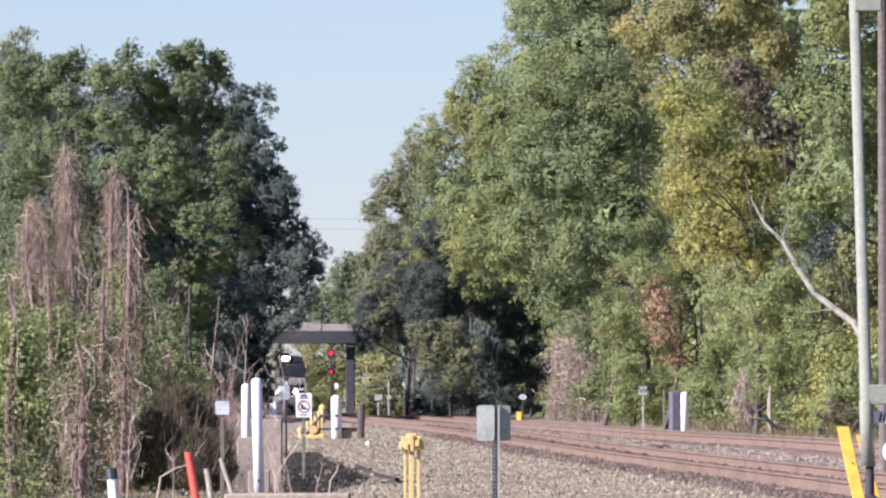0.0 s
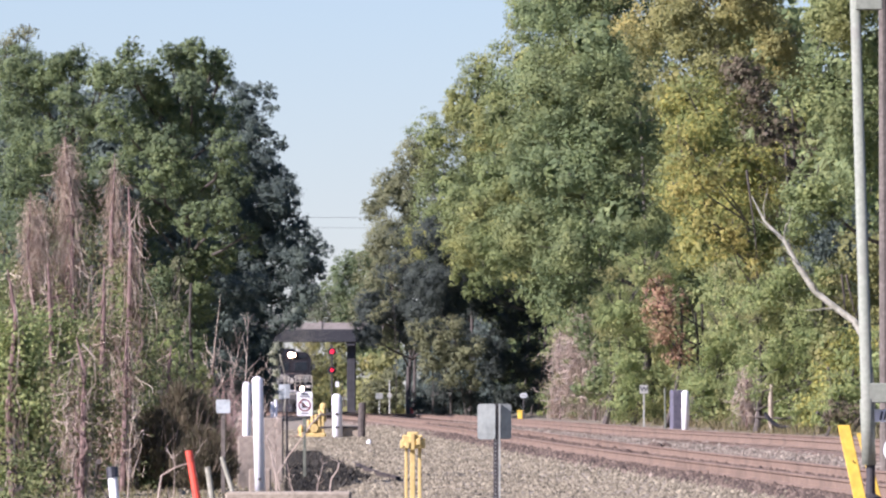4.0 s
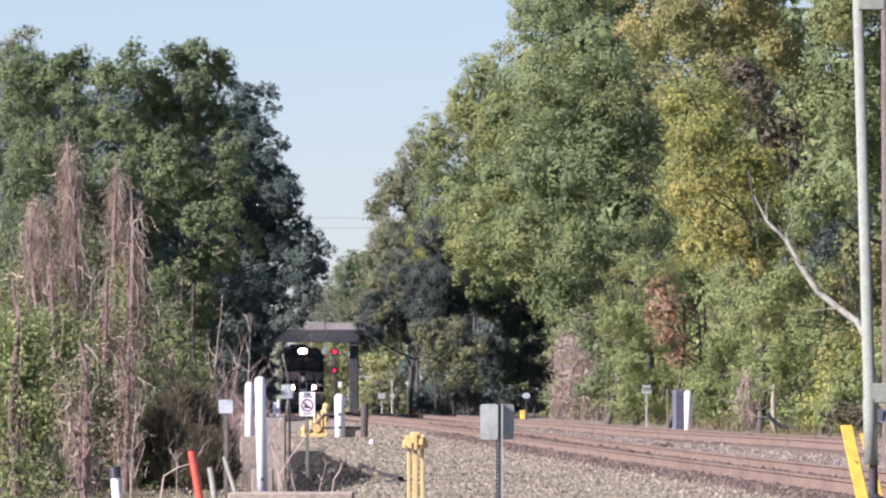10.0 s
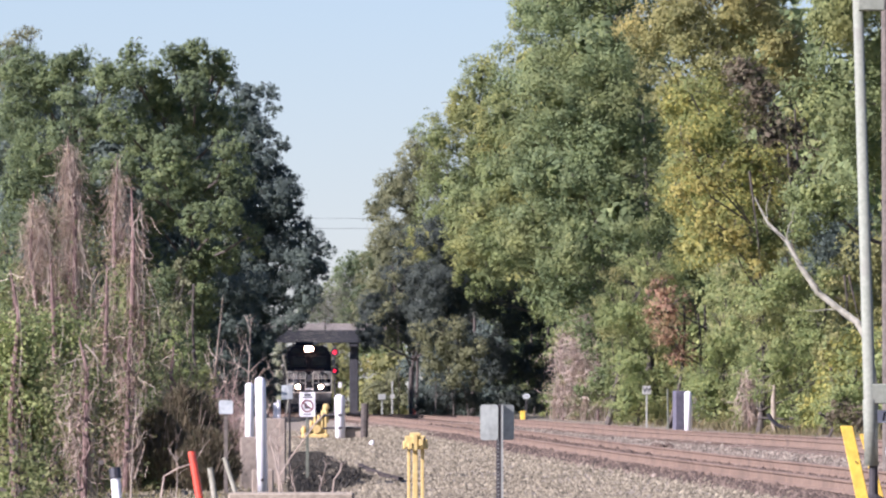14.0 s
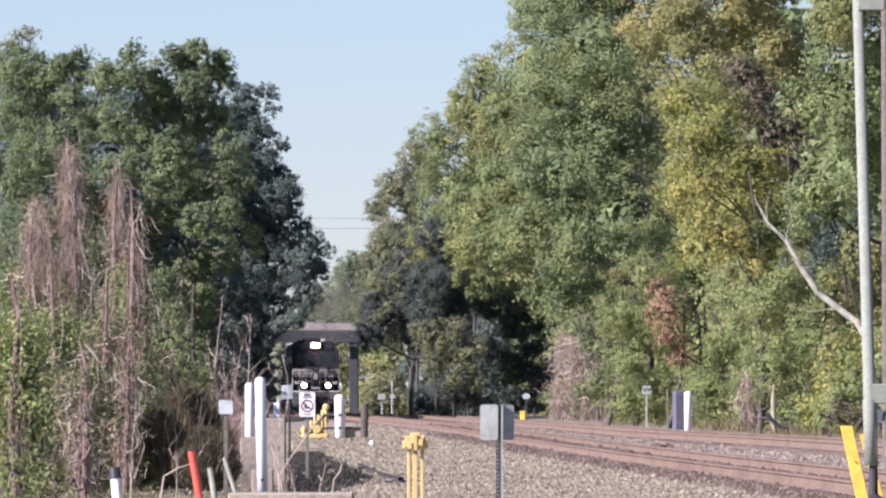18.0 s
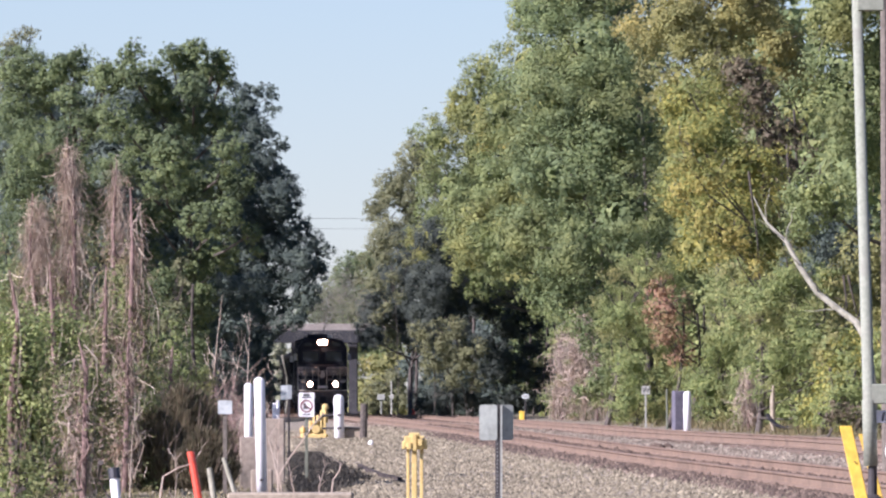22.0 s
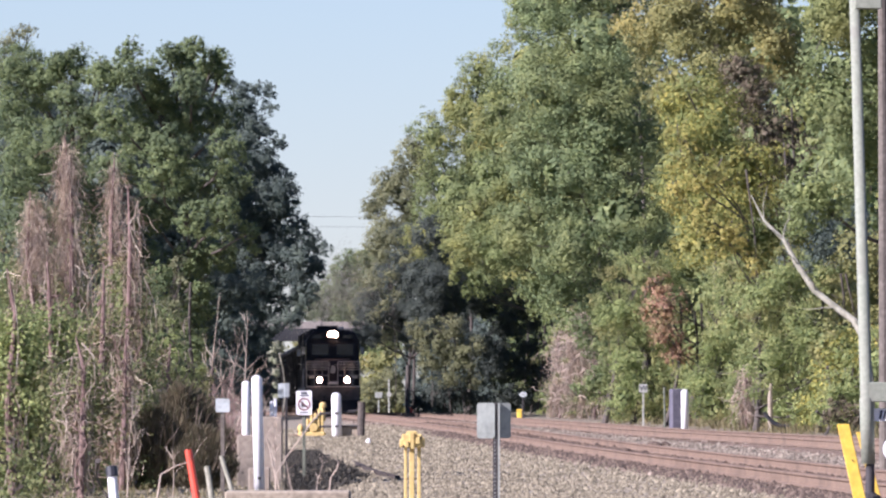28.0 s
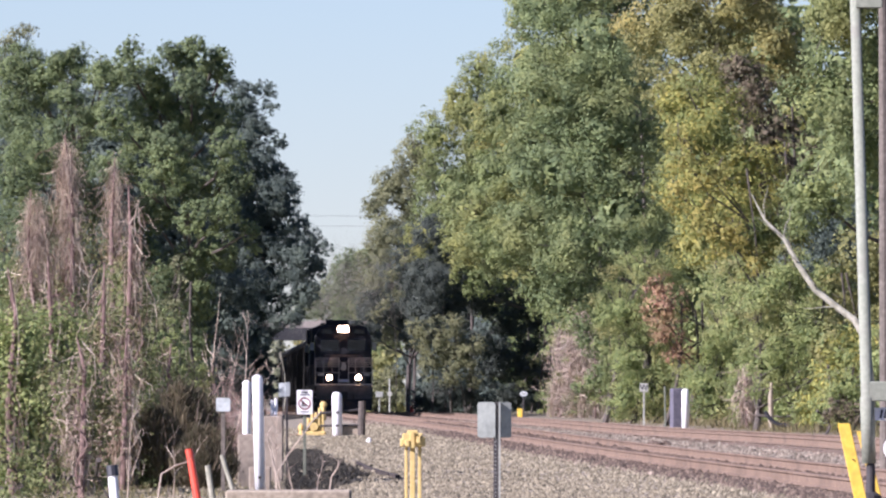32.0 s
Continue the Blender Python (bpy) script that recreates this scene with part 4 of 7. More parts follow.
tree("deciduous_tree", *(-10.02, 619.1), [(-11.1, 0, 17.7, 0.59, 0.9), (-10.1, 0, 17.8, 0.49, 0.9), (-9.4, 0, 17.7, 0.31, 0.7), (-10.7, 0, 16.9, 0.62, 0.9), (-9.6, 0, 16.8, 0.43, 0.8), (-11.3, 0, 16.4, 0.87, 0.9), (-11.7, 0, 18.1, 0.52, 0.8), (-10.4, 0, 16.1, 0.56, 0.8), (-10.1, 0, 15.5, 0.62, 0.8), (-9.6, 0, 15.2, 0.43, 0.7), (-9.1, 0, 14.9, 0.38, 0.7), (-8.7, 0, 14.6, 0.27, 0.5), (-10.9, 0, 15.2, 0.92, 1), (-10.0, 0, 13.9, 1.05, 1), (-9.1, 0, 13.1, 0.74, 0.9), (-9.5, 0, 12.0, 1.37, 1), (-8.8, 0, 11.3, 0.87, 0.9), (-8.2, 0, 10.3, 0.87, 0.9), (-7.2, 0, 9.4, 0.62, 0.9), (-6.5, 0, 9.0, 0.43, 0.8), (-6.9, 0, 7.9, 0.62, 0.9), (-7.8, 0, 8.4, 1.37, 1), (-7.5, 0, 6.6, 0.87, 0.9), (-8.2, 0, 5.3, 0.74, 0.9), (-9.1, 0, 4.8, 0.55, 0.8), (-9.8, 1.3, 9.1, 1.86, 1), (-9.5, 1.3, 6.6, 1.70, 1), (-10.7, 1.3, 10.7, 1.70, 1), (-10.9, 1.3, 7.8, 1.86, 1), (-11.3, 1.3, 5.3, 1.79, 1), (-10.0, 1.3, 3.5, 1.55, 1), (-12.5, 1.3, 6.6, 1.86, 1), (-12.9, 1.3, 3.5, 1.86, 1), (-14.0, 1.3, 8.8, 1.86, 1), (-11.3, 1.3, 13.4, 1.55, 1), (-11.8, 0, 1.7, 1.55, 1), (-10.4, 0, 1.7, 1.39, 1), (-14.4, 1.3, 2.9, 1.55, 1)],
     LEAF_COOL_SHADE, "dark green tree reaching out towards the line", 32, 0.2, density=1.9, clump=0.18, uneven=0.6)
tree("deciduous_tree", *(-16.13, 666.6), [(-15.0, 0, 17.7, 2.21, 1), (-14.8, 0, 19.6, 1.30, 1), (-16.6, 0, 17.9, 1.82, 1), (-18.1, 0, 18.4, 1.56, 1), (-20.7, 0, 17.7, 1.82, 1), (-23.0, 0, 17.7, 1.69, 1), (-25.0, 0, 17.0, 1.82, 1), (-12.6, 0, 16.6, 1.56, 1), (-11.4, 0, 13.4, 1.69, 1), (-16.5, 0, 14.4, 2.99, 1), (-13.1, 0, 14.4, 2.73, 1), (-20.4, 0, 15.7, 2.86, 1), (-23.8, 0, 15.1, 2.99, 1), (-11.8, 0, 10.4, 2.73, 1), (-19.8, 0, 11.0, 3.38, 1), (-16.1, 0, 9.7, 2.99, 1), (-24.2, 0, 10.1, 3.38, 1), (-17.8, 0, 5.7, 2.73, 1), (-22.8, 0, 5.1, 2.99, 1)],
     LEAF_COOL_SHADE, "dark dense tree closing the clump from behind", 40, 0.351, density=1.0)
tree("deciduous_tree", *(-18.76, 565.2), [(-19.2, -5.2, 13.9, 0.85, 1), (-18.7, -2.6, 15.9, 1.01, 1), (-17.0, 0, 16.9, 0.96, 1), (-17.9, 0, 14.7, 1.13, 1), (-20.5, 3.9, 16.6, 1.37, 1), (-19.4, 1.3, 17.7, 0.74, 0.8), (-18.2, 1.3, 18.4, 0.45, 0.6), (-18.6, 1.3, 18.1, 0.51, 0.7), (-21.3, 1.3, 14.0, 1.42, 1), (-20.4, -1.3, 12.6, 1.40, 1), (-21.4, -2.6, 11.4, 1.26, 1), (-18.6, 1.3, 12.3, 1.56, 1), (-21.1, 0, 9.5, 1.56, 1), (-19.1, 1.3, 9.5, 1.70, 1), (-21.7, 2.6, 15.2, 1.42, 1), (-17.2, 1.3, 17.7, 0.43, 0.6), (-16.6, 1.3, 17.5, 0.45, 0.6), (-17.4, 1.3, 10.4, 1.42, 1), (-19.4, 2, 17.0, 1.13, 1), (-18.3, 2, 17.4, 0.79, 1), (-17.3, 1.5, 17.1, 0.85, 1), (-20.6, 2.5, 17.4, 0.97, 1), (-21.7, 3, 17.5, 1.14, 1), (-16.4, 1, 16.9, 0.74, 1), (-19.1, 2, 17.7, 0.57, 0.9)],
     LEAF_IVY, "green tree with a rounded top in a dense clump", 33, 0.192, density=1.15)
tree("deciduous_tree", *(-25.47, 666.7), [(-25.5, 0, 21.9, 1.2, 0.35), (-24.5, 0, 22.4, 0.8, 0.25), (-26.8, 0, 20.7, 1.7, 0.6), (-25.5, 0.0, 19.1, 2.0, 1.0), (-25.8, 0.0, 14.4, 3.0, 1.0), (-24.8, 0.0, 9.4, 3.0, 1.0)],
     LEAF_GREY, "thinly leaved olive tree behind the clump", 34, 0.22)
tree("shrub", *(-8.13, 322.6), [(-8.1, 0.0, 2.5, 0.7, 1.0), (-8.9, 0.0, 1.8, 0.8, 1.0), (-7.6, 0.0, 1.3, 0.7, 1.0), (-9.7, 0.0, 2.6, 0.8, 1.0), (-8.3, 0, 3.3, 0.4, 0.6), (-7.6, 0, 3.6, 0.3, 0.5), (-7.6, 0, 4.7, 0.2, 0.5), (-7.5, 0, 4.2, 0.2, 0.5)],
     LEAF_GREY, "grey-green shrub overgrown with creepers", 35, 0.12, trunk_r=0.08, trunks=3, kind_word="shrub")
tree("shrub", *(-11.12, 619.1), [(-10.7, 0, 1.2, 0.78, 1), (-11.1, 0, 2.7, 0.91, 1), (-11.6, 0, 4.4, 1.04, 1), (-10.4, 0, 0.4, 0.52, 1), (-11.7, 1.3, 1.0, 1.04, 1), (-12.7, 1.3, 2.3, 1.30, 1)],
     LEAF_COOL_SHADE, "dark shrub at the foot of the large tree", 39, 0.234, trunk_r=0.08, trunks=3, kind_word="shrub")
tree("shrub", *(-5.73, 384.6), [(-5.8, 0, 2.5, 0.12, 0.4), (-5.76, 0, 2.15, 0.1, 0.35), (-5.72, 0, 1.75, 0.1, 0.35), (-5.7, 0, 2.7, 0.1, 0.3), (-5.72, 0, 1.3, 0.09, 0.35), (-5.7, 0, 0.9, 0.09, 0.35)],
     LEAF_SUNLIT, "slim pale-leaved vine climbing a bare stem beside the line", 48, 0.11, PALE_BARK, trunk_r=0.03, trunk_x=0.06, kind_word="shrub")
# far trees under and beyond the road bridge
tree("deciduous_tree", *(-11.71, 1428.6), [(-12.1, 0.0, 17.1, 2.1, 1.0), (-9.7, 0.0, 17.7, 2.4, 1.0), (-13.1, 0.0, 14.5, 2.4, 1.0), (-9.2, 0.0, 13.8, 2.4, 1.0), (-12.3, 0.0, 12.0, 2.4, 1.0), (-10.3, 0.0, 14.1, 2.4, 1.0), (-13.9, 0.0, 10.5, 2.4, 1.0), (-11.0, 0.0, 9.1, 2.9, 1.0), (-16.7, 0.0, 12.7, 2.9, 1.0)],
     LEAF_IVY, "distant green tree beyond the bridge", 36, 0.4, density=1.5)
tree("shrub", *(-12.12, 1250), [(-14.5, 0.0, 4.4, 1.9, 1.0), (-11.9, 0.0, 3.8, 1.9, 1.0), (-12.8, 0.0, 1.2, 1.9, 1.0), (-15.1, 0.0, 1.2, 1.9, 1.0), (-11.9, 0.0, 7.0, 1.9, 1.0), (-14.5, 0.0, 7.0, 1.9, 1.0)],
     LEAF_OLIVE, "sunlit thicket seen through the bridge opening", 37, 0.4, trunk_r=0.1, trunks=3, kind_word="shrub")
tree("shrub", *(-6.33, 1111.1), [(-6.8, 0.0, 1.7, 1.4, 1.0), (-5.1, 0.0, 2.8, 1.5, 1.0), (-5.7, 0.0, 0.6, 1.4, 1.0), (-7.3, 0.0, 0.1, 1.0, 1.0), (-4.3, 0.0, 0.9, 1.1, 1.0)],
     LEAF_GREY, "sunlit grey-green bush past the bridge pier", 38, 0.3, trunk_r=0.1, trunks=2, kind_word="shrub")
for k, x in enumerate(range(-60, 30, 8)):
    rr = random.Random(380 + k)
    y = 1180 + rr.uniform(-30, 60)
    if abs(x - line_x(y, 2)) < 9:
        y += 260
    tree("shrub", x, y, [(x + rr.uniform(-4, 4), rr.uniform(-3, 3), -1.2 + 9.0 * q, rr.uniform(2.2, 3.4), 1) for q in (0.05, 0.15, 0.4, 0.6, 0.9)], rr.choice((LEAF_MID, LEAF_GREY, LEAF_OLIVE)),
         "sunlit green thicket beyond the bridge", 390 + k, 0.75, trunk_r=0.1, trunks=2, kind_word="shrub")
for k, x in enumerate(range(-130, 60, 19)):
    rr = random.Random(80 + k)
    y = 1700 + rr.uniform(-40, 60)
    h = rr.uniform(14, 19)
    tree("deciduous_tree", x, y, [(x + rr.uniform(-5, 5), rr.uniform(-3, 3), h * q - 1.5, rr.uniform(4.5, 6.5), 0.8) for q in (0.2, 0.45, 0.75)], LEAF_GREY,
         "distant tree closing the view beyond the bridge", 90 + k, 0.9)


# ---- road bridge over the line ----
def build_bridge():
    by = 1052.6
    zb = rail_z(by)
    deck_lo, deck_hi = 6.01, 7.06
    br = thing("road_bridge", -10.0, by, zb, "concrete road bridge on dark girders crossing over the railway", "bridge")
    br.matrix_basis = pose(-10.0, by, 0)
    part("deck", Geo().box(0, 3, (deck_lo + deck_hi) / 2 + 0.35, 90, 9, 0.45), SHADED_CONCRETE, br, bevel=0.04)
    for k in range(5):
        g = Geo().box(0, -0.9 + 2 * k, deck_lo + 0.3, 90, 0.45, 0.06).box(0, -0.9 + 2 * k, deck_lo + 0.6, 90, 0.08, 0.6).box(0, -0.9 + 2 * k, deck_lo + 0.03, 90, 0.5, 0.06)
        part("girder", g, DARK_STEEL, br, "dark painted steel girder")
    part("fascia", Geo().box(0, -1.62, (deck_lo + deck_hi) / 2 + 0.05, 90, 0.06, deck_hi - deck_lo + 0.1), DARK_STEEL, br, "dark stained fascia")
    for yy in (-1.35, 7.35):
        part("parapet", Geo().box(0, yy, deck_hi + 0.35, 90, 0.25, 0.75), PALE_CONCRETE, br, "pale concrete parapet", bevel=0.03)
        for i in range(28):
            part("parapet_post", Geo().box(-40.5 + 3 * i, yy - 0.15, deck_hi + 0.4, 0.28, 0.12, 0.9), PALE_CONCRETE, br)
    for px in (-8.63 + 10, -3.16 + 10, -18.11 + 10):
        for yy in (0, 3, 6):
            part("pier_column", Geo().box(px, yy, (deck_lo + zb) / 2 - 0.4, 0.8, 0.8, deck_lo - zb + 0.6), SHADED_CONCRETE, br, bevel=0.05)
        part("pier_cap", Geo().box(px, 3, deck_lo - 0.2, 0.85, 9, 0.4), SHADED_CONCRETE, br, bevel=0.05)


build_bridge()


def build_signal():
    x, y = -9.66, 975.6
    z = ground_z(x, y)
    s = thing("railway_signal", x, y, z, "railway signal mast showing two red lights", "railway signal")
    h = 5.44 - z
    part("mast", Geo().path([(0, 0.25, -0.3), (0, 0.25, h)], 0.08, 8), DARK_POST, s, smooth=False)
    for py in (4.8, 3.19):
        hd = part("signal_head", disc(0, 0, py - z, 0.36, 0.06, 20).box(0, 0.14, py - z, 0.34, 0.24, 0.34), BLACK, s, "black round signal backing")
        part("lens", disc(0, -0.06, py - z, 0.2 if py > 4 else 0.15, 0.06, 16), RED_LAMP, hd, "glowing red lens")
        part("hood", Geo().prism([(-0.28, py - z + 0.02), (-0.2, py - z + 0.24), (0, py - z + 0.31), (0.2, py - z + 0.24), (0.28, py - z + 0.02), (0.25, py - z + 0.02), (0.18, py - z + 0.22), (0, py - z + 0.28), (-0.18, py - z + 0.22), (-0.25, py - z + 0.02)], -0.4, -0.03), BLACK, hd)
    part("ladder", Geo().path([(-0.18, 0.4, 0), (-0.18, 0.4, h)], 0.025, 4).path([(0.18, 0.4, 0), (0.18, 0.4, h)], 0.025, 4), DARK_POST, s)
    part("number_plate", Geo().box(0.45, 0, 1.97 - z, 0.3, 0.04, 0.45), WHITE, s, "small white plate")
    part("foundation", Geo().box(0, 0.25, 0.05, 0.7, 0.7, 0.5), CONCRETE, s, bevel=0.03)


build_signal()


def wire(x0, y0, z0, x1, y1, z1, sag):
    pts = [(x0 + (x1 - x0) * q, y0 + (y1 - y0) * q, z0 + (z1 - z0) * q - sag * 4 * q * (1 - q)) for q in [i / 20 for i in range(21)]]
    w = part("overhead_wire", Geo().path(pts, 0.012, 5), DARK_POST)
    tagged(w, "thin overhead wire strung across the line", "wire", "overhead wires")


for px in (-40.0, 30.0):
    p = part("utility_pole", Geo().path([(px, 1000.4, ground_z(px, 1000) - 0.3), (px, 1000.4, 18.0)], [0.2, 0.14], 10), OLD_WOOD)
    tagged(p, "tall wooden utility pole carrying the overhead wires", "utility pole")
wire(-40, 1000.4, 17.15, 30, 1000.4, 17.15, 0.4)
wire(-40, 1000.4, 16.25, 30, 1000.4, 16.25, 0.4)


# ---- the train ----
def build_wheelset(parent, y, r=0.52):
    ws = thing("wheelset", 0, y, r, "", "")
    for k in ("label", "category"):
        if k in ws:
            del ws[k]
    ws.parent = parent
    for sx in (-0.75, 0.75):
        ring = lambda rr: [(rr * math.cos(2 * math.pi * i / 20), rr * math.sin(2 * math.pi * i / 20)) for i in range(20)]
        g = Geo().prism(ring(r), sx - 0.065, sx + 0.065, "x").prism(ring(r + 0.03), sx - math.copysign(0.065, sx), sx - math.copysign(0.095, sx), "x").prism(ring(0.12), sx - 0.1, sx + 0.1, "x")
        part("wheel", g, RUST, ws)
    part("axle", Geo().path([(-0.9, 0, 0), (0.9, 0, 0)], 0.09, 8), BALE, ws)
    return ws


WHEELSETS = []


def truck(parent, yc, axles, spacing, r):
    for k in range(axles):
        WHEELSETS.append((build_wheelset(parent, yc + (k - (axles - 1) / 2) * spacing, r), r))
    ln = spacing * (axles - 1) + 1.5
    for sx in (-1.08, 1.08):
        g = Geo().prism([(yc - ln / 2, 0.62), (yc - ln / 2 + 0.2, 0.42), (yc + ln / 2 - 0.2, 0.42), (yc + ln / 2, 0.62), (yc + ln / 2, 0.85), (yc, 0.95), (yc - ln / 2, 0.85)], sx - 0.08, sx + 0.08, "x")
        part("truck_side_frame", g, BALE, parent, bevel=0.015)
    part("bolster", Geo().box(0, yc, 0.8, 2.1, 0.5, 0.3), BALE, parent)


def build_locomotive(lead):
    lo = thing("diesel_locomotive", 0, 0, 0, "black diesel freight locomotive with lit headlights leading the train" if lead else "black diesel freight locomotive coupled behind the leader", "locomotive", "train")
    # underframe, tank, trucks
    part("underframe", Geo().box(0, 11.0, 1.32, 3.05, 20.4, 0.3), LOCO_BLACK, lo, bevel=0.03)
    part("fuel_tank", Geo().prism([(-1.35, 1.15), (-1.35, 0.55), (-0.9, 0.3), (0.9, 0.3), (1.35, 0.55), (1.35, 1.15)], 8.2, 13.6), LOCO_BLACK, lo, bevel=0.03)
    truck(lo, 4.3, 3, 1.75, 0.52)
    truck(lo, 17.7, 3, 1.75, 0.52)
    # pilot, plow, coupler, steps
    part("pilot_plate", Geo().box(0, 0.75, 0.98, 2.95, 0.12, 0.85), PILOT, lo, bevel=0.02)
    part("snow_plow", Geo().add([(-1.45, 0.66, 0.72), (1.45, 0.66, 0.72), (1.5, 0.55, 0.12), (-1.5, 0.55, 0.12), (0, 0.25, 0.7), (0, -0.05, 0.12), (-1.45, 0.74, 0.72), (1.45, 0.74, 0.72), (1.5, 0.74, 0.12), (-1.5, 0.74, 0.12)],
         [(0, 4, 5, 3), (4, 1, 2, 5), (0, 6, 7, 1, 4), (3, 5, 2, 8, 9), (1, 7, 8, 2), (0, 3, 9, 6), (6, 9, 8, 7)]), LOCO_BLACK, lo)
    part("coupler", Geo().box(0, 0.3, 0.9, 0.26, 0.8, 0.26).box(0, -0.1, 0.9, 0.36, 0.3, 0.4), BALE, lo, bevel=0.03)
    for sx in (-1, 1):
        st = part("step_well", Geo().box(sx * 1.28, 1.05, 0.85, 0.5, 0.5, 0.9), LOCO_BLACK, lo, bevel=0.02)
        for k in range(3):
            part("tread", Geo().box(sx * 1.3, 0.78, 0.5 + 0.3 * k, 0.46, 0.08, 0.03), GREY_LOCO, st, "pale step edge")
        part("air_hose", Geo().path([(sx * 0.5, 0.65, 0.95), (sx * 0.52, 0.45, 0.75), (sx * 0.5, 0.4, 0.45)], 0.03, 6), BALE, lo)
    # front platform rail, pale on the leader
    z0 = 1.47
    rail_paint = GREY_LOCO if lead else LOCO_BLACK
    for sx in (-1, 1):
        rail = part("front_handrail", Geo().path([(sx * 1.5, 0.85, z0), (sx * 1.5, 0.85, 2.82), (sx * 1.44, 0.85, 2.88), (sx * 0.28, 0.85, 2.88), (sx * 0.25, 0.85, 2.82), (sx * 0.25, 0.85, z0)], 0.022, 8), rail_paint, lo, "pale front handrail" if lead else "")
        for px in (0.62, 1.06):
            part("stanchion", Geo().path([(sx * px, 0.85, z0), (sx * px, 0.85, 2.88)], 0.014, 6), rail_paint, rail)
        for pz in (2.8, 2.72, 2.63, 2.53, 2.42, 2.1):
            part("middle_rail", Geo().path([(sx * 1.5, 0.85, pz), (sx * 0.25, 0.85, pz)], 0.016, 6), rail_paint, rail)
        part("sand_hatch", Geo().box(sx * 1.22, 0.8, 2.0, 0.3, 0.04, 0.12), rail_paint, rail, bevel=0.01)
    part("platform_edge", Geo().box(0, 0.72, z0, 3.02, 0.05, 0.07), rail_paint, lo, "pale painted platform edge" if lead else "")
    part("chain", Geo().path([(-0.25, 0.85, 2.75), (-0.1, 0.85, 2.64), (0.1, 0.85, 2.64), (0.25, 0.85, 2.75)], 0.014, 5), rail_paint, lo)
    # nose, cab
    nose = [(-1.05, z0), (1.05, z0), (1.05, 2.62), (0.82, 2.95), (-0.82, 2.95), (-1.05, 2.62)]
    g = Geo()
    k = len(nose)
    fr = [(x * 0.82, 1.25 + (z - z0) * 0.12, z) for x, z in nose]
    bk = [(x * 1.2, 2.75, z + (0.12 if z > 2.8 else 0)) for x, z in nose]
    g.add(fr + bk, [tuple(range(k))[::-1], tuple(range(k, 2 * k))] + [(i, (i + 1) % k, (i + 1) % k + k, i + k) for i in range(k)])
    ns = part("nose", g, LOCO_BLACK, lo, bevel=0.03)
    part("nose_door", Geo().box(0.42, 1.3, 2.1, 0.55, 0.04, 1.15), LOCO_BLACK, ns, bevel=0.01)
    part("emblem", Geo().prism([(-0.17, 2.28), (-0.05, 2.2), (0.1, 2.25), (0.16, 2.45), (0.08, 2.62), (-0.06, 2.66), (-0.12, 2.5)], 1.26, 1.30), GREY_LOCO, ns, "plain grey emblem")
    part("lettering_bar", Geo().box(0, 1.22, 1.68, 0.6, 0.03, 0.14), WHITE, ns, "white bar of lettering")
    cabp = [(-1.5, z0), (1.5, z0), (1.5, 4.05), (1.2, 4.5), (0.6, 4.66), (-0.6, 4.66), (-1.2, 4.5), (-1.5, 4.05)]
    cab = part("cab", Geo().prism(cabp, 2.7, 5.4), LOCO_BLACK, lo, bevel=0.03)
    for sx in (-1, 1):
        w = part("windshield", Geo().box(sx * 0.7, 2.69, 3.55, 0.95, 0.04, 0.62), GLASS, cab, "dark windshield pane", bevel=0.015)
        part("gasket", Geo().box(sx * 0.7, 2.70, 3.9, 1.05, 0.05, 0.05).box(sx * 0.7, 2.70, 3.21, 1.05, 0.05, 0.05).box(sx * 1.2, 2.70, 3.55, 0.05, 0.05, 0.72).box(sx * 0.2, 2.70, 3.55, 0.05, 0.05, 0.72), BLACK, w)
        part("side_window", Geo().box(sx * 1.5, 4.0, 3.5, 0.05, 1.3, 0.65), GLASS, cab, bevel=0.01)
        part("number_board", Geo().box(sx * 0.85, 2.68, 4.28, 0.55, 0.05, 0.2), GLASS, cab, "dark number board")
        part("mirror", Geo().box(sx * 1.65, 3.2, 3.5, 0.2, 0.04, 0.4), GREY_LOCO, cab)
    hl = part("headlight_housing", Geo().box(0, 2.66, 4.42, 0.78, 0.16, 0.42), LOCO_BLACK, cab, bevel=0.03)
    part("horn", Geo().path([(0.4, 3.6, 4.7), (0.4, 3.0, 4.78)], [0.03, 0.09], 8).path([(0.55, 3.6, 4.7), (0.55, 3.1, 4.78)], [0.03, 0.08], 8), GREY_LOCO, cab)
    part("air_conditioner", Geo().box(-0.3, 4.3, 4.78, 1.2, 0.9, 0.26), LOCO_BLACK, cab, bevel=0.03)
    for sx in (-1, 1):
        lamp = part("headlight", disc(sx * 0.12, 2.56 - 0.004 * sx, 4.42, 0.17, 0.06, 16), LAMP if lead else GLASS, hl, "lit round headlight" if lead else "")
        dl = part("ditch_light_housing", Geo().box(sx * 0.775, 0.72, 1.85, 0.36, 0.22, 0.36), LOCO_BLACK, lo, bevel=0.03)
        part("ditch_light", disc(sx * 0.775, 0.59, 1.85, 0.15, 0.05, 16), LAMP if lead else GLASS, dl, "lit round ditch light" if lead else "")
    # long hood
    hood = [(-0.92, z0), (0.92, z0), (0.92, 4.05), (0.6, 4.4), (-0.6, 4.4), (-0.92, 4.05)]
    hd = part("long_hood", Geo().prism(hood, 5.4, 20.4), LOCO_BLACK, lo, bevel=0.02)
    for k in range(14):
        for sx in (-1, 1):
            part("hood_door", Geo().box(sx * 0.93, 6.0 + k * 0.78, 2.6, 0.03, 0.68, 1.7), LOCO_BLACK, hd, bevel=0.008)
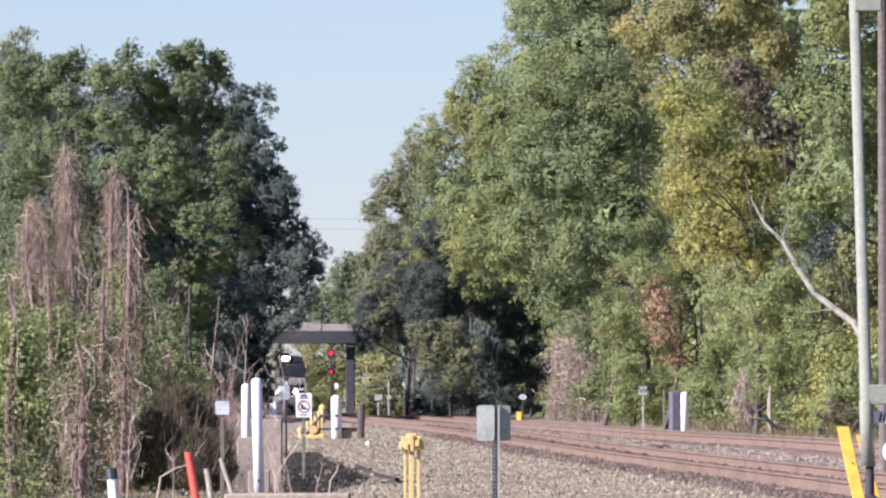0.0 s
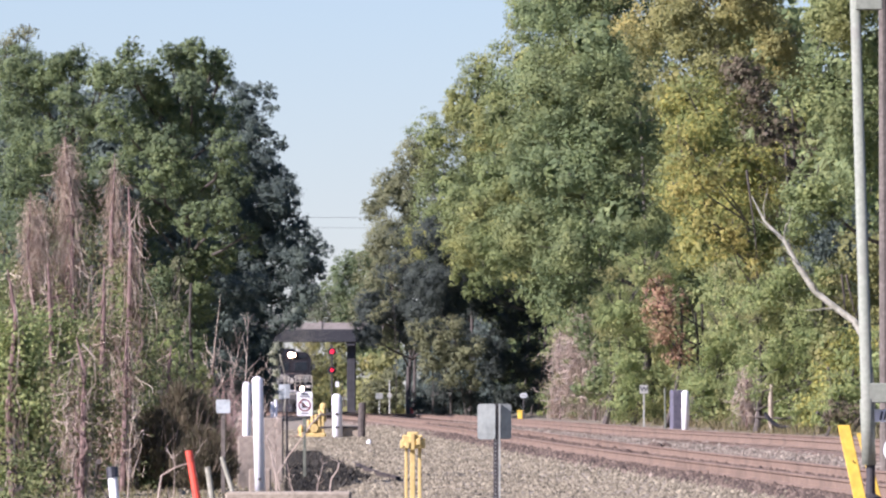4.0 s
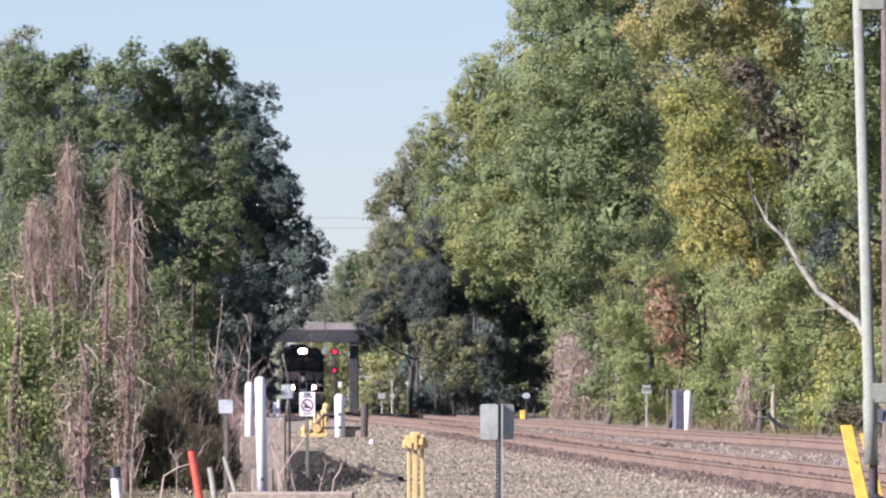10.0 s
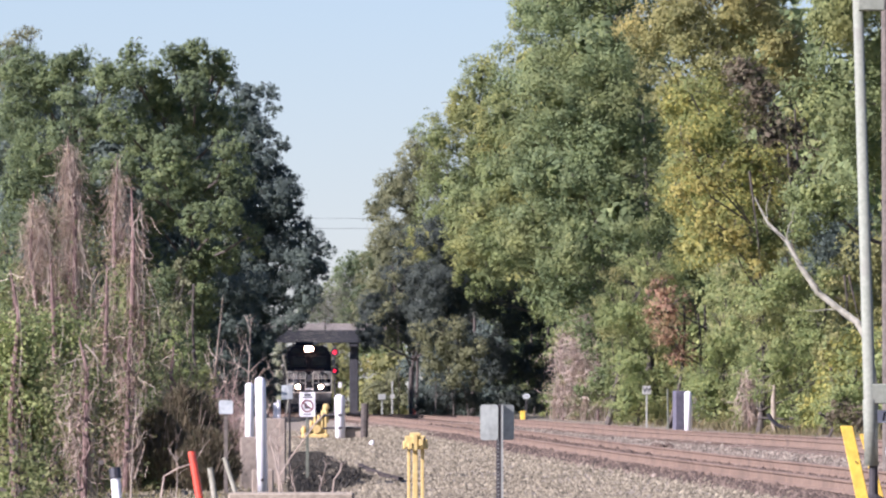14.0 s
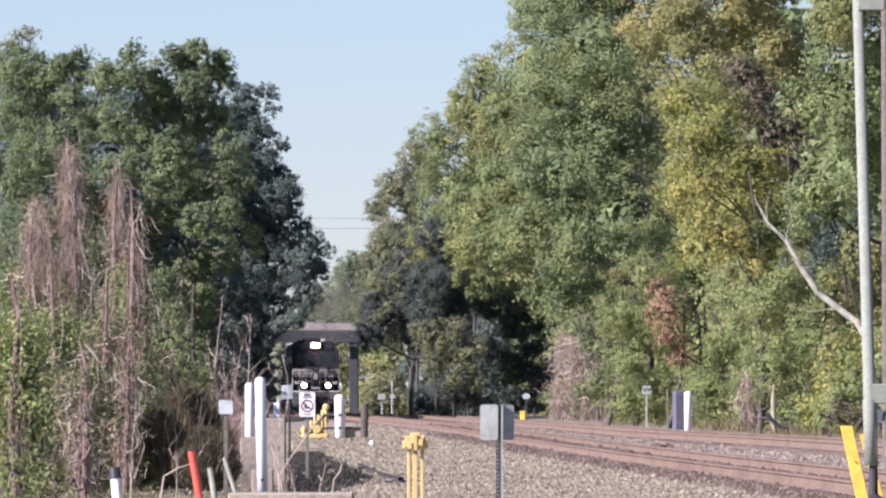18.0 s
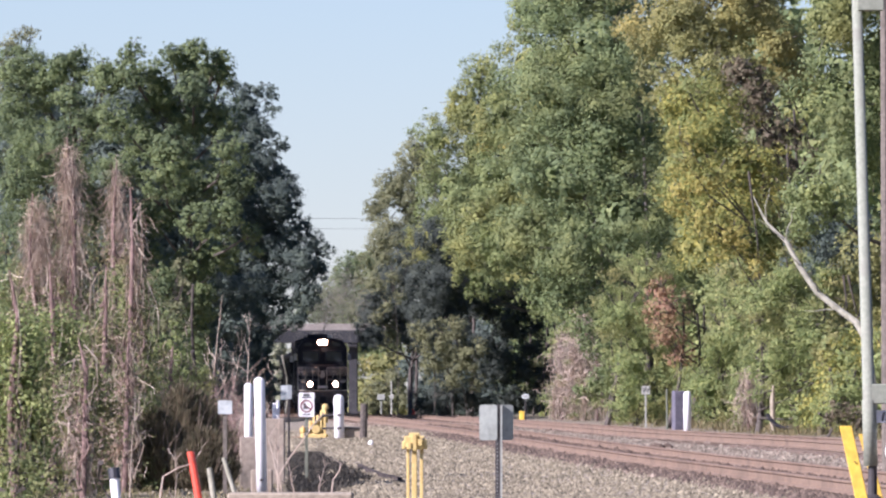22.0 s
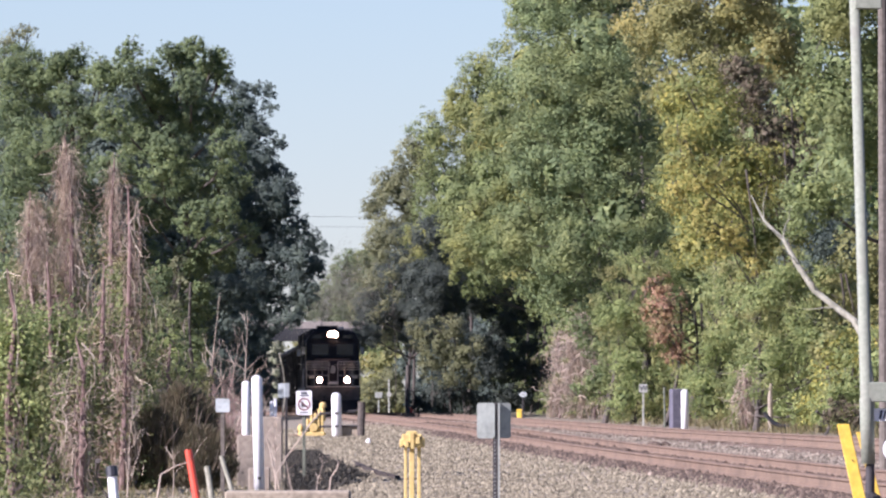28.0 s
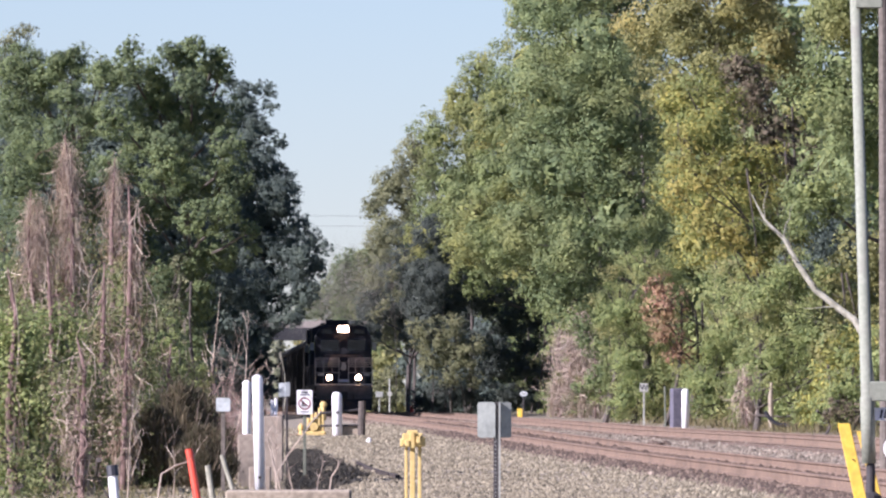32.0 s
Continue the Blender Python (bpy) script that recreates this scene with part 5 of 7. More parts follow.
    part("radiator_cabin", Geo().prism([(-1.0, 3.3), (1.0, 3.3), (1.5, 3.8), (1.5, 4.55), (1.1, 4.72), (-1.1, 4.72), (-1.5, 4.55), (-1.5, 3.8)], 15.6, 20.2), LOCO_BLACK, hd, bevel=0.02)
    part("dynamic_brake_housing", Geo().prism([(-1.2, 3.5), (1.2, 3.5), (1.35, 4.1), (1.0, 4.62), (-1.0, 4.62), (-1.35, 4.1)], 5.45, 8.6), LOCO_BLACK, hd, bevel=0.02)
    part("exhaust_stack", Geo().box(0, 11.5, 4.5, 0.5, 0.9, 0.3), BALE, hd, bevel=0.02)
    for k in range(3):
        part("roof_fan", Geo().prism([(0.55 * math.cos(a * math.pi / 10), 16.6 + 1.25 * k + 0.55 * math.sin(a * math.pi / 10)) for a in range(20)], 4.7, 4.82, "z"), BALE, hd)
    for sx in (-1, 1):
        sr = part("side_handrail", Geo().path([(sx * 1.5, 5.5, 2.5), (sx * 1.5, 20.8, 2.5)], 0.022, 6), LOCO_BLACK, lo)
        for k in range(9):
            part("stanchion", Geo().path([(sx * 1.5, 5.6 + 1.88 * k, z0), (sx * 1.5, 5.6 + 1.88 * k, 2.5)], 0.02, 5), LOCO_BLACK, sr)
    part("rear_handrail", Geo().path([(-1.5, 21.1, 1.4), (-1.5, 21.1, 2.5), (1.5, 21.1, 2.5), (1.5, 21.1, 1.4)], 0.022, 5), LOCO_BLACK, lo)
    return lo


def build_hopper():
    h = thing("hopper_car", 0, 0, 0, "dusty black open-top hopper car with ribbed sides", "freight car", "train")
    ln = 14.6
    part("centre_sill", Geo().box(0, ln / 2, 0.95, 0.5, ln, 0.35), BALE, h)
    b = part("body", Geo().prism([(1.0, 1.1), (3.2, 1.1), (5.0, 0.45), (6.6, 1.1), (8.0, 1.1), (9.6, 0.45), (11.4, 1.1), (13.6, 1.1), (14.2, 2.6), (14.2, 3.75), (0.4, 3.75), (0.4, 2.6)], -1.4, 1.4, "x"), CAR_PAINT, h, bevel=0.02)
    for sx in (-1, 1):
        for k in range(9):
            part("rib", Geo().box(sx * 1.46, 1.2 + k * 1.52, 2.4, 0.12, 0.16, 2.6), CAR_PAINT, b, bevel=0.01)
        part("top_chord", Geo().box(sx * 1.45, ln / 2, 3.78, 0.16, ln - 0.8, 0.16), CAR_PAINT, b, bevel=0.01)
        part("lettering_bar", Geo().box(sx * 1.405, 4.4, 2.7, 0.02, 1.2, 0.2), WHITE, b, "pale bar of lettering")
    part("coal_load", Geo().prism([(0.6, 3.7), (14.0, 3.7), (12.5, 4.05), (7.3, 4.2), (2.0, 4.05)], -1.25, 1.25, "x"), BALE, h, "heaped dark load")
    for yy in (0.35, ln - 0.35):
        part("ladder", Geo().path([(-1.3, yy, 0.8), (-1.3, yy, 3.7)], 0.02, 4).path([(-0.9, yy, 0.8), (-0.9, yy, 3.7)], 0.02, 4), GREY_LOCO, h)
    truck(h, 2.1, 2, 1.75, 0.46)
    truck(h, 12.5, 2, 1.75, 0.46)
    part("coupler", Geo().box(0, 0.0, 0.9, 0.26, 0.8, 0.26), BALE, h, bevel=0.02)
    return h


LEAD = build_locomotive(True)
SECOND = build_locomotive(False)
HOPPER = build_hopper()
TRAIN = [(LEAD, 0.0), (SECOND, 22.0)]
WHEELSETS_LEAD = [w for w in WHEELSETS if w[0].parent == LEAD]
for k in range(16):
    car = HOPPER if k == 0 else copy_thing(HOPPER, Matrix.Identity(4))
    TRAIN.append((car, 44.6 + 15.2 * k))


# ---- diesel smoke ----
SMOKE = surface("sooty_smoke", (0.16, 0.15, 0.115), (0.23, 0.215, 0.17), 3.0, 0.6, 1.0, 0.0)


def smoke_puff(seed):
    """A loose cloud of sooty specks, thinning outwards."""
    rng = np.random.default_rng(900 + seed)
    n = 2000
    c = np.clip(rng.normal(0, 1.0, (n, 3)), -2.8, 2.8)
    for k in range(3):
        c += 0.3 * np.sin(c[:, [1, 2, 0]] * (1.6 + k) + rng.uniform(0, 6, 3))
    a = rng.normal(size=(n, 3))
    a /= np.linalg.norm(a, axis=1, keepdims=True)
    b = np.cross(a, rng.normal(size=(n, 3)))
    b /= np.linalg.norm(b, axis=1, keepdims=True)
    r = rng.uniform(0.012, 0.028, n)[:, None]
    v = np.stack([c + a * r, c - a * r * 0.5 + b * r, c - a * r * 0.5 - b * r], 1).reshape(-1, 3)
    ob = numbers("smoke_puff", v, np.arange(n * 3).reshape(-1, 3), SMOKE)
    return tagged(ob, "thin grey-brown puff of diesel exhaust smoke", "smoke", "diesel smoke")


PUFFS = [smoke_puff(k) for k in range(20)]


# ---- lineside things ----
def square_post(g, x0, z0, x1, z1, w, d, y=0.0):
    """A leaning rectangular post."""
    hw, hd = w / 2, d / 2
    return g.add([(x0 - hw, y - hd, z0), (x0 + hw, y - hd, z0), (x0 + hw, y + hd, z0), (x0 - hw, y + hd, z0), (x1 - hw, y - hd, z1), (x1 + hw, y - hd, z1), (x1 + hw, y + hd, z1), (x1 - hw, y + hd, z1)],
                 [(3, 2, 1, 0), (4, 5, 6, 7), (0, 1, 5, 4), (1, 2, 6, 5), (2, 3, 7, 6), (3, 0, 4, 7)])


def white_post(x, y, top, r, label, lean=0.0, group="white posts"):
    z = ground_z(x, y)
    h = top - z
    p = thing("white_marker_post", x, y, z, label, "post", group, ry=lean)
    part("shaft", Geo().path([(0, 0, -0.2), (0, 0, h - r * 0.7), (0, 0, h - r * 0.25), (0, 0, h)], [r, r, r * 0.8, r * 0.35], 14), WHITE, p, smooth=True)
    return p


pa = white_post(-2.8, 172.3, 1.21, 0.082, "tall white round marker post beside concrete blocks", -1.4)
part("bolt", disc(0, -0.09, 0.22, 0.025, 0.03, 8), DARK_POST, pa)
white_post(-3.23, 185.2, 1.14, 0.07, "white round marker post behind the taller one")
white_post(-3.3, 217.4, 0.8, 0.035, "thin white wooden stake beside a block")
white_post(-3.23, 217.4, 0.85, 0.035, "thin white wooden stake beside a block")
pb = white_post(-3.24, 344.8, 0.99, 0.155, "stout white post of a low barrier", -1.2)
for zz in (0.35, 0.75):
    part("strap", disc(0.0, 0, zz, 0.02, 0.34, 8).box(0, -0.16, zz, 0.12, 0.03, 0.06), DARK_POST, pb, "dark strap fitting")


def build_barrier():
    x, y = -2.88, 344.8
    z = ground_z(x, y)
    b = thing("timber_barrier", x, y, z, "low weathered timber barrier with a dark end post", "barrier")
    part("end_post", Geo().path([(0.36, 0, -0.2), (0.39, 0, 1.1)], 0.115, 10), BARK, b, "dark weathered timber post")
    part("rail", Geo().path([(-0.9, 0.05, 0.72), (0.38, 0.05, 0.84)], 0.034, 6), DARK_POST, b)
    part("rail", Geo().path([(-0.9, 0.05, 0.34), (0.34, 0.05, 0.36)], 0.034, 6), DARK_POST, b)
    part("board", Geo().box(0.0, 0.12, 0.2, 0.68, 0.06, 0.34), OLD_WOOD, b, bevel=0.01)


build_barrier()


def block(px, py, w, d, top, label):
    z = ground_z(px, py) - 0.1
    b = part("concrete_block", Geo().box(px, py, (top + z) / 2, w, d, top - z), CONCRETE, None, bevel=0.015)
    tagged(b, label, "concrete block", "concrete blocks")


block(-2.98, 188.7, 0.585, 0.5, 0.55, "square grey-tan concrete block beside white posts")
block(-3.12, 178.6, 0.268, 0.4, 0.28, "low stained concrete block")
block(-2.81, 172.75, 0.33, 0.4, -0.2, "small concrete footing of a white post")


def small_sign(name, x, y, zc, w, h, post_mat, post_w, label, face=SIGN_BACK, rz=0.0):
    z = ground_z(x, y)
    s = thing(name, x, y, z, label, "sign", rz=rz)
    c = zc - z
    r = min(w, h) * 0.1
    o = []
    for cx, cz, a0 in ((w / 2 - r, h / 2 - r, 0), (-w / 2 + r, h / 2 - r, 90), (-w / 2 + r, -h / 2 + r, 180), (w / 2 - r, -h / 2 + r, 270)):
        for k in range(4):
            a = radians(a0 + 30 * k)
            o.append((cx + r * math.cos(a), c + cz + r * math.sin(a)))
    pl = part("plate", Geo().prism(o, -0.012, 0.012), face, s)
    part("post", Geo().box(0, 0.04, (c + h * 0.4 - 0.2) / 2, post_w, post_w, c + h * 0.4 + 0.2), post_mat, s, bevel=0.004)
    return s, pl, c


RED_INK = plain("red_sign_ink", (0.2, 0.06, 0.06), 0.6)
BLACK_INK = plain("black_sign_ink", (0.04, 0.04, 0.05), 0.6)
s, pl, c = small_sign("prohibition_sign", -2.37, 192.3, 0.78, 0.269, 0.413, SIGN_POST, 0.05, "white prohibition sign with a barred black symbol on a steel post", WHITE)
ring = Geo()
n = 24
for i in range(n):
    a, b = 2 * math.pi * i / n, 2 * math.pi * (i + 1) / n
    ring.add([(r * math.cos(q), yy, c - 0.025 + r * math.sin(q)) for q in (a, b) for r in (0.085, 0.108) for yy in (-0.018, -0.012)], [(0, 2, 6, 4), (1, 5, 7, 3), (0, 4, 5, 1), (2, 3, 7, 6)])
part("ring", ring, RED_INK, pl, "red ring")
part("slash", Geo().box(0, -0.016, c - 0.025, 0.19, 0.006, 0.022, Matrix.Rotation(radians(38), 3, "Y")), RED_INK, pl)
part("symbol", Geo().box(0.0, -0.016, c - 0.055, 0.1, 0.006, 0.025).box(-0.03, -0.016, c - 0.01, 0.03, 0.006, 0.06), BLACK_INK, pl)
part("lettering_bar", Geo().box(0, -0.016, c + 0.165, 0.11, 0.006, 0.03), BLACK_INK, pl)
part("lettering_bar", Geo().box(0, -0.016, c + 0.125, 0.17, 0.006, 0.016), BLACK_INK, pl)
part("lettering_bar", Geo().box(0, -0.016, c - 0.165, 0.14, 0.006, 0.016), BLACK_INK, pl)

small_sign("small_sign", -2.9, 203.0, 0.99, 0.13, 0.26, DARK_POST, 0.02, "pale grey sign seen from behind on a dark post", PALE_SIGN, -12)
small_sign("small_sign", -2.795, 202.0, 1.0, 0.085, 0.25, DARK_POST, 0.035, "narrow grey sign seen from behind on a thin dark post", PALE_SIGN, 14)
small_sign("small_sign", -3.2, 163.9, 0.76, 0.205, 0.197, GREY_BROWN_WOOD, 0.06, "small pale grey sign on a brown post", PALE_SIGN)


def build_v_sign():
    x, y = 0.46, 100.0
    z = ground_z(x, y)
    s = thing("lineside_sign", x, y, z, "two grey sign plates in a V on a perforated post", "sign")
    c = 0.68 - z
    h = 0.315
    part("post", Geo().box(0, 0, (c + h / 2 + 0.0) / 2 - 0.15, 0.045, 0.045, c + h / 2 + 0.3), DARK_POST, s, "dark perforated steel post", bevel=0.004)
    part("flange", Geo().box(0.032, -0.012, (c + h / 2) / 2 - 0.15, 0.016, 0.05, c + h / 2 + 0.3), GALV, s, "bright galvanised edge of the post")
    hole = disc(0, -0.0235, 0, 0.006, 0.004, 8)
    me = None
    for k in range(34):
        zz = c - 0.16 - 0.0254 * 1.35 * k
        if me is None:
            ob = part("perforation", hole, GALV, s)
            me = ob.data
        else:
            ob = new("perforation", me)
            ob.parent = s
        ob.location = (-0.004, 0, zz)
    for sx, turn, w in ((-1, -8, 0.16), (1, 14, 0.127)):
        g = Geo()
        r = 0.025
        o = []
        for cx, cz, a0 in ((w - r, h / 2 - r, 0), (r, h / 2 - r, 90), (r, -h / 2 + r, 180), (w - r, -h / 2 + r, 270)):
            for k in range(4):
                a = radians(a0 + 30 * k)
                o.append((sx * (cx + r * math.cos(a)), cz + r * math.sin(a)))
        p = part("plate", Geo().prism(o, -0.004, 0.004), SIGN_BACK, s, "grey unpainted sign plate")
        p.matrix_basis = pose(sx * 0.004 + 0.01 * (sx > 0), -0.03 if sx < 0 else 0.0, c, 0, 0, turn)


build_v_sign()


def build_yellow_stand():
    x, y = -0.37, 133.3
    z = ground_z(x, y)
    s = thing("yellow_switch_stand", x, y, z, "yellow painted switch stand with three uprights in gravel", "switch stand")
    top = 0.47 - z
    for sx, w in ((-0.075, 0.035), (0.0, 0.06), (0.085, 0.04)):
        part("upright", Geo().box(sx, 0.02 * abs(sx) * 10, (top - 0.12) / 2 - 0.05, w, 0.05, top - 0.1), FADED_YELLOW, s, bevel=0.006)
    hd = part("head", Geo().box(0, 0, top - 0.1, 0.24, 0.14, 0.16).box(-0.12, -0.02, top - 0.13, 0.05, 0.1, 0.1).box(0.125, -0.02, top - 0.12, 0.05, 0.1, 0.12), FADED_YELLOW, s, bevel=0.012)
    part("cap", Geo().box(0, 0, top - 0.01, 0.13, 0.1, 0.05), FADED_YELLOW, hd, bevel=0.01)
    part("lug", Geo().box(-0.06, -0.09, top - 0.14, 0.05, 0.05, 0.08), FADED_YELLOW, hd, bevel=0.006)
    part("lug", Geo().box(0.07, -0.09, top - 0.1, 0.05, 0.05, 0.08), FADED_YELLOW, hd, bevel=0.006)
    part("rib", Geo().box(0.0, -0.08, top - 0.1, 0.06, 0.04, 0.2), FADED_YELLOW, hd, bevel=0.008)
    part("bolt", disc(-0.1, -0.075, top - 0.16, 0.012, 0.02, 8), DARK_POST, hd)
    part("bolt", disc(0.1, -0.075, top - 0.06, 0.012, 0.02, 8), DARK_POST, hd)
    part("foot", Geo().box(0, 0, 0.0, 0.4, 0.3, 0.06), FADED_YELLOW, s, bevel=0.01)


build_yellow_stand()


def build_yellow_machine():
    x, y = -4.08, 350.9
    z = ground_z(x, y)
    s = thing("yellow_switch_machine", x, y, z, "weathered yellow cast switch machine standing by the gravel", "switch machine")
    part("base_casting", Geo().box(0.0, 0, 0.06, 0.86, 0.6, 0.2), FADED_YELLOW, s, bevel=0.05)
    # fins rising towards the lever end
    for k in range(7):
        a = -0.36 + 0.115 * k
        top = 0.4 + 0.085 * k + (0.06 if k % 2 else 0.0)
        part("fin", Geo().prism([(-0.26, 0.1), (0.2, 0.1), (0.2, top - 0.12), (0.05, top), (-0.12, top - 0.02), (-0.26, top - 0.2)], a - 0.035, a + 0.035, "x"), FADED_YELLOW, s, bevel=0.015)
    part("gear_case", Geo().box(0.08, 0.05, 0.34, 0.6, 0.36, 0.4, None, 0.8), FADED_YELLOW, s, bevel=0.05)
    part("gear_cover", disc(0.05, -0.28, 0.3, 0.13, 0.06, 14), FADED_YELLOW, s)
    part("motor_barrel", Geo().path([(-0.44, 0.0, 0.22), (-0.2, 0.0, 0.25)], 0.11, 12), FADED_YELLOW, s)
    part("lever_case", Geo().path([(0.3, 0, 0.5), (0.31, 0, 0.8), (0.32, 0, 0.94)], [0.13, 0.11, 0.08], 10), FADED_YELLOW, s)
    part("lamp_box", Geo().path([(0.34, -0.02, 0.92), (0.34, -0.02, 1.02), (0.34, -0.02, 1.08)], [0.11, 0.11, 0.06], 10), FADED_YELLOW, s)
    part("throw_lever", Geo().path([(-0.32, -0.3, 0.1), (0.3, -0.25, 0.78)], 0.03, 8), OLD_WOOD, s)
    part("connecting_rod", Geo().path([(-0.3, -0.2, 0.05), (-0.7, -0.2, 0.03)], 0.035, 8), RUST, s)


build_yellow_machine()


def build_marker():
    x, y = 3.92, 555.6
    z = ground_z(x, y)
    s = thing("round_marker_sign", x, y, z, "small round white marker on a thin dark post", "sign")
    c = 0.96 - z
    part("plate", Geo().prism([(0.19 * math.cos(a * math.pi / 10), c + 0.13 * math.sin(a * math.pi / 10)) for a in range(20)], -0.035, -0.005), PALE_SIGN, s)
    part("mark", Geo().box(0, -0.04, c, 0.2, 0.008, 0.09), GALV, s, "grey bar")
    part("post", Geo().path([(0, 0.02, -0.2), (0, 0.02, c)], 0.035, 8), DARK_POST, s)
    bx, byy = 3.55, 526.3
    zz = ground_z(bx, byy)
    q = thing("yellow_box", bx, byy, zz, "small bright yellow box on the ground by the far track", "box")
    hh = 0.24 - zz
    part("body", Geo().box(0, 0, hh / 2, 0.24, 0.24, hh), YELLOW, q, bevel=0.03)
    part("lid", Geo().box(0, 0, hh, 0.27, 0.27, 0.06), YELLOW, q, bevel=0.015)


build_marker()


def build_whistle_post():
    x, y = 7.08, 400.0
    z = ground_z(x, y)
    c = 1.16 - z
    s = thing("whistle_post", x, y, z, "white whistle post sign bearing the letter W", "sign")
    pl = part("plate", Geo().box(0, 0, c, 0.3, 0.03, 0.3), FADED_WHITE, s, bevel=0.006)
    cu = bpy.data.curves.new("letter", "FONT")
    cu.body, cu.size, cu.align_x, cu.align_y, cu.extrude = "W", 0.27, "CENTER", "CENTER", 0.004
    tmp = new("letter", cu)
    me = bpy.data.meshes.new_from_object(tmp)
    bpy.data.objects.remove(tmp)
    me.materials.clear()
    me.materials.append(BLACK_INK)
    ob = new("letter", me)
    ob.parent = pl
    ob.matrix_basis = pose(0, -0.022, c, 90, 0, 0)
    part("post", Geo().box(0, 0.03, c / 2 - 0.1, 0.06, 0.05, c + 0.2), FADED_WHITE, s, bevel=0.005)
    x2 = 7.54
    y2 = 384.6
    z2 = ground_z(x2, y2)
    tagged(part("thin_stake", Geo().path([(x2, y2, z2 - 0.1), (x2 - 0.02, y2, 1.19)], 0.035, 7), SIGN_POST), "thin weathered wooden stake at the wood's edge", "stake")


build_whistle_post()


def far_marks():
    """Small markers beyond the second track, near the bridge."""
    x, y = -4.36, 909.1
    z = ground_z(x, y)
    p = thing("far_marker_post", x, y, z, "slim white marker post beyond the far track", "post")
    part("shaft", Geo().path([(0, 0, -0.2), (0, 0, 2.22 - z)], 0.07, 8), FADED_WHITE, p)
    part("plate", disc(0, -0.12, 0.99 - z, 0.2, 0.04, 14), FADED_WHITE, p)
    x, y = -5.07, 888.9
    z = ground_z(x, y)
    p = thing("instrument_box", x, y, z, "small pale metal instrument box on a post", "box")
    h = 0.94 - z
    part("box", Geo().box(0, 0, h, 0.6, 0.4, 0.45), GALV, p, bevel=0.03)
    part("post", Geo().path([(0, 0, -0.2), (0, 0, h)], 0.06, 8), GALV, p)
    x, y = -2.19, 769.2
    z = ground_z(x, y)
    p = thing("orange_flag_marker", x, y, z, "small orange marker beside the far track", "marker")
    part("post", Geo().path([(0, 0, -0.1), (0, 0, 0.12 - z)], [0.11, 0.13], 8), RED_ORANGE, p)
    x, y = -2.65, 830.0
    z = ground_z(x, y)
    p = thing("timber_post", x, y, z, "dark upright timber post beyond the far track", "post")
    part("shaft", Geo().path([(0, 0, -0.2), (0.05, 0, 3.1 - z)], [0.17, 0.13], 9), BARK, p)


far_marks()


def build_cabinet():
    x, y = 7.62, 370.4
    z = ground_z(x, y)
    h = 1.12 - z
    s = thing("relay_cabinet", x, y, z, "dark weathered metal relay cabinet at the wood's edge", "cabinet", rz=12)
    b = part("body", Geo().box(0, 0, h / 2, 0.36, 0.4, h), CABINET_GREY, s, bevel=0.03)
    part("door", Geo().box(-0.02, -0.205, h / 2, 0.27, 0.02, h - 0.2), CABINET_GREY, b, bevel=0.006)
    part("latch", Geo().box(0.12, -0.225, h / 2, 0.03, 0.03, 0.12), GALV, b)
    part("plinth", Geo().box(0, 0, 0.0, 0.5, 0.48, 0.2), CONCRETE, s, bevel=0.02)
    white_post(7.77, 363.6, 1.1, 0.12, "stout white post beside a dark cabinet")


build_cabinet()


def build_stump():
    x, y = 9.97, 344.8
    z = ground_z(x, y)
    s = thing("broken_post", x, y, z, "broken pale wooden post stub at the wood's edge", "post")
    h = 1.28 - z
    part("shaft", Geo().path([(0.02, 0, -0.2), (0.0, 0, h * 0.72), (0.03, 0, h)], [0.09, 0.075, 0.03], 8), OLD_WOOD, s)
    px = [(9.47, 0.45), (9.57, 0.28), (9.73, 0.12), (9.93, 0.03), (10.2, 0.02)]
    y2 = 333.3
    tagged(part("black_pipe", Geo().path([(a, y2, b - 0.02) for a, b in px], 0.06, 8), BLACK), "bent black drain pipe lying by the post", "pipe")


build_stump()


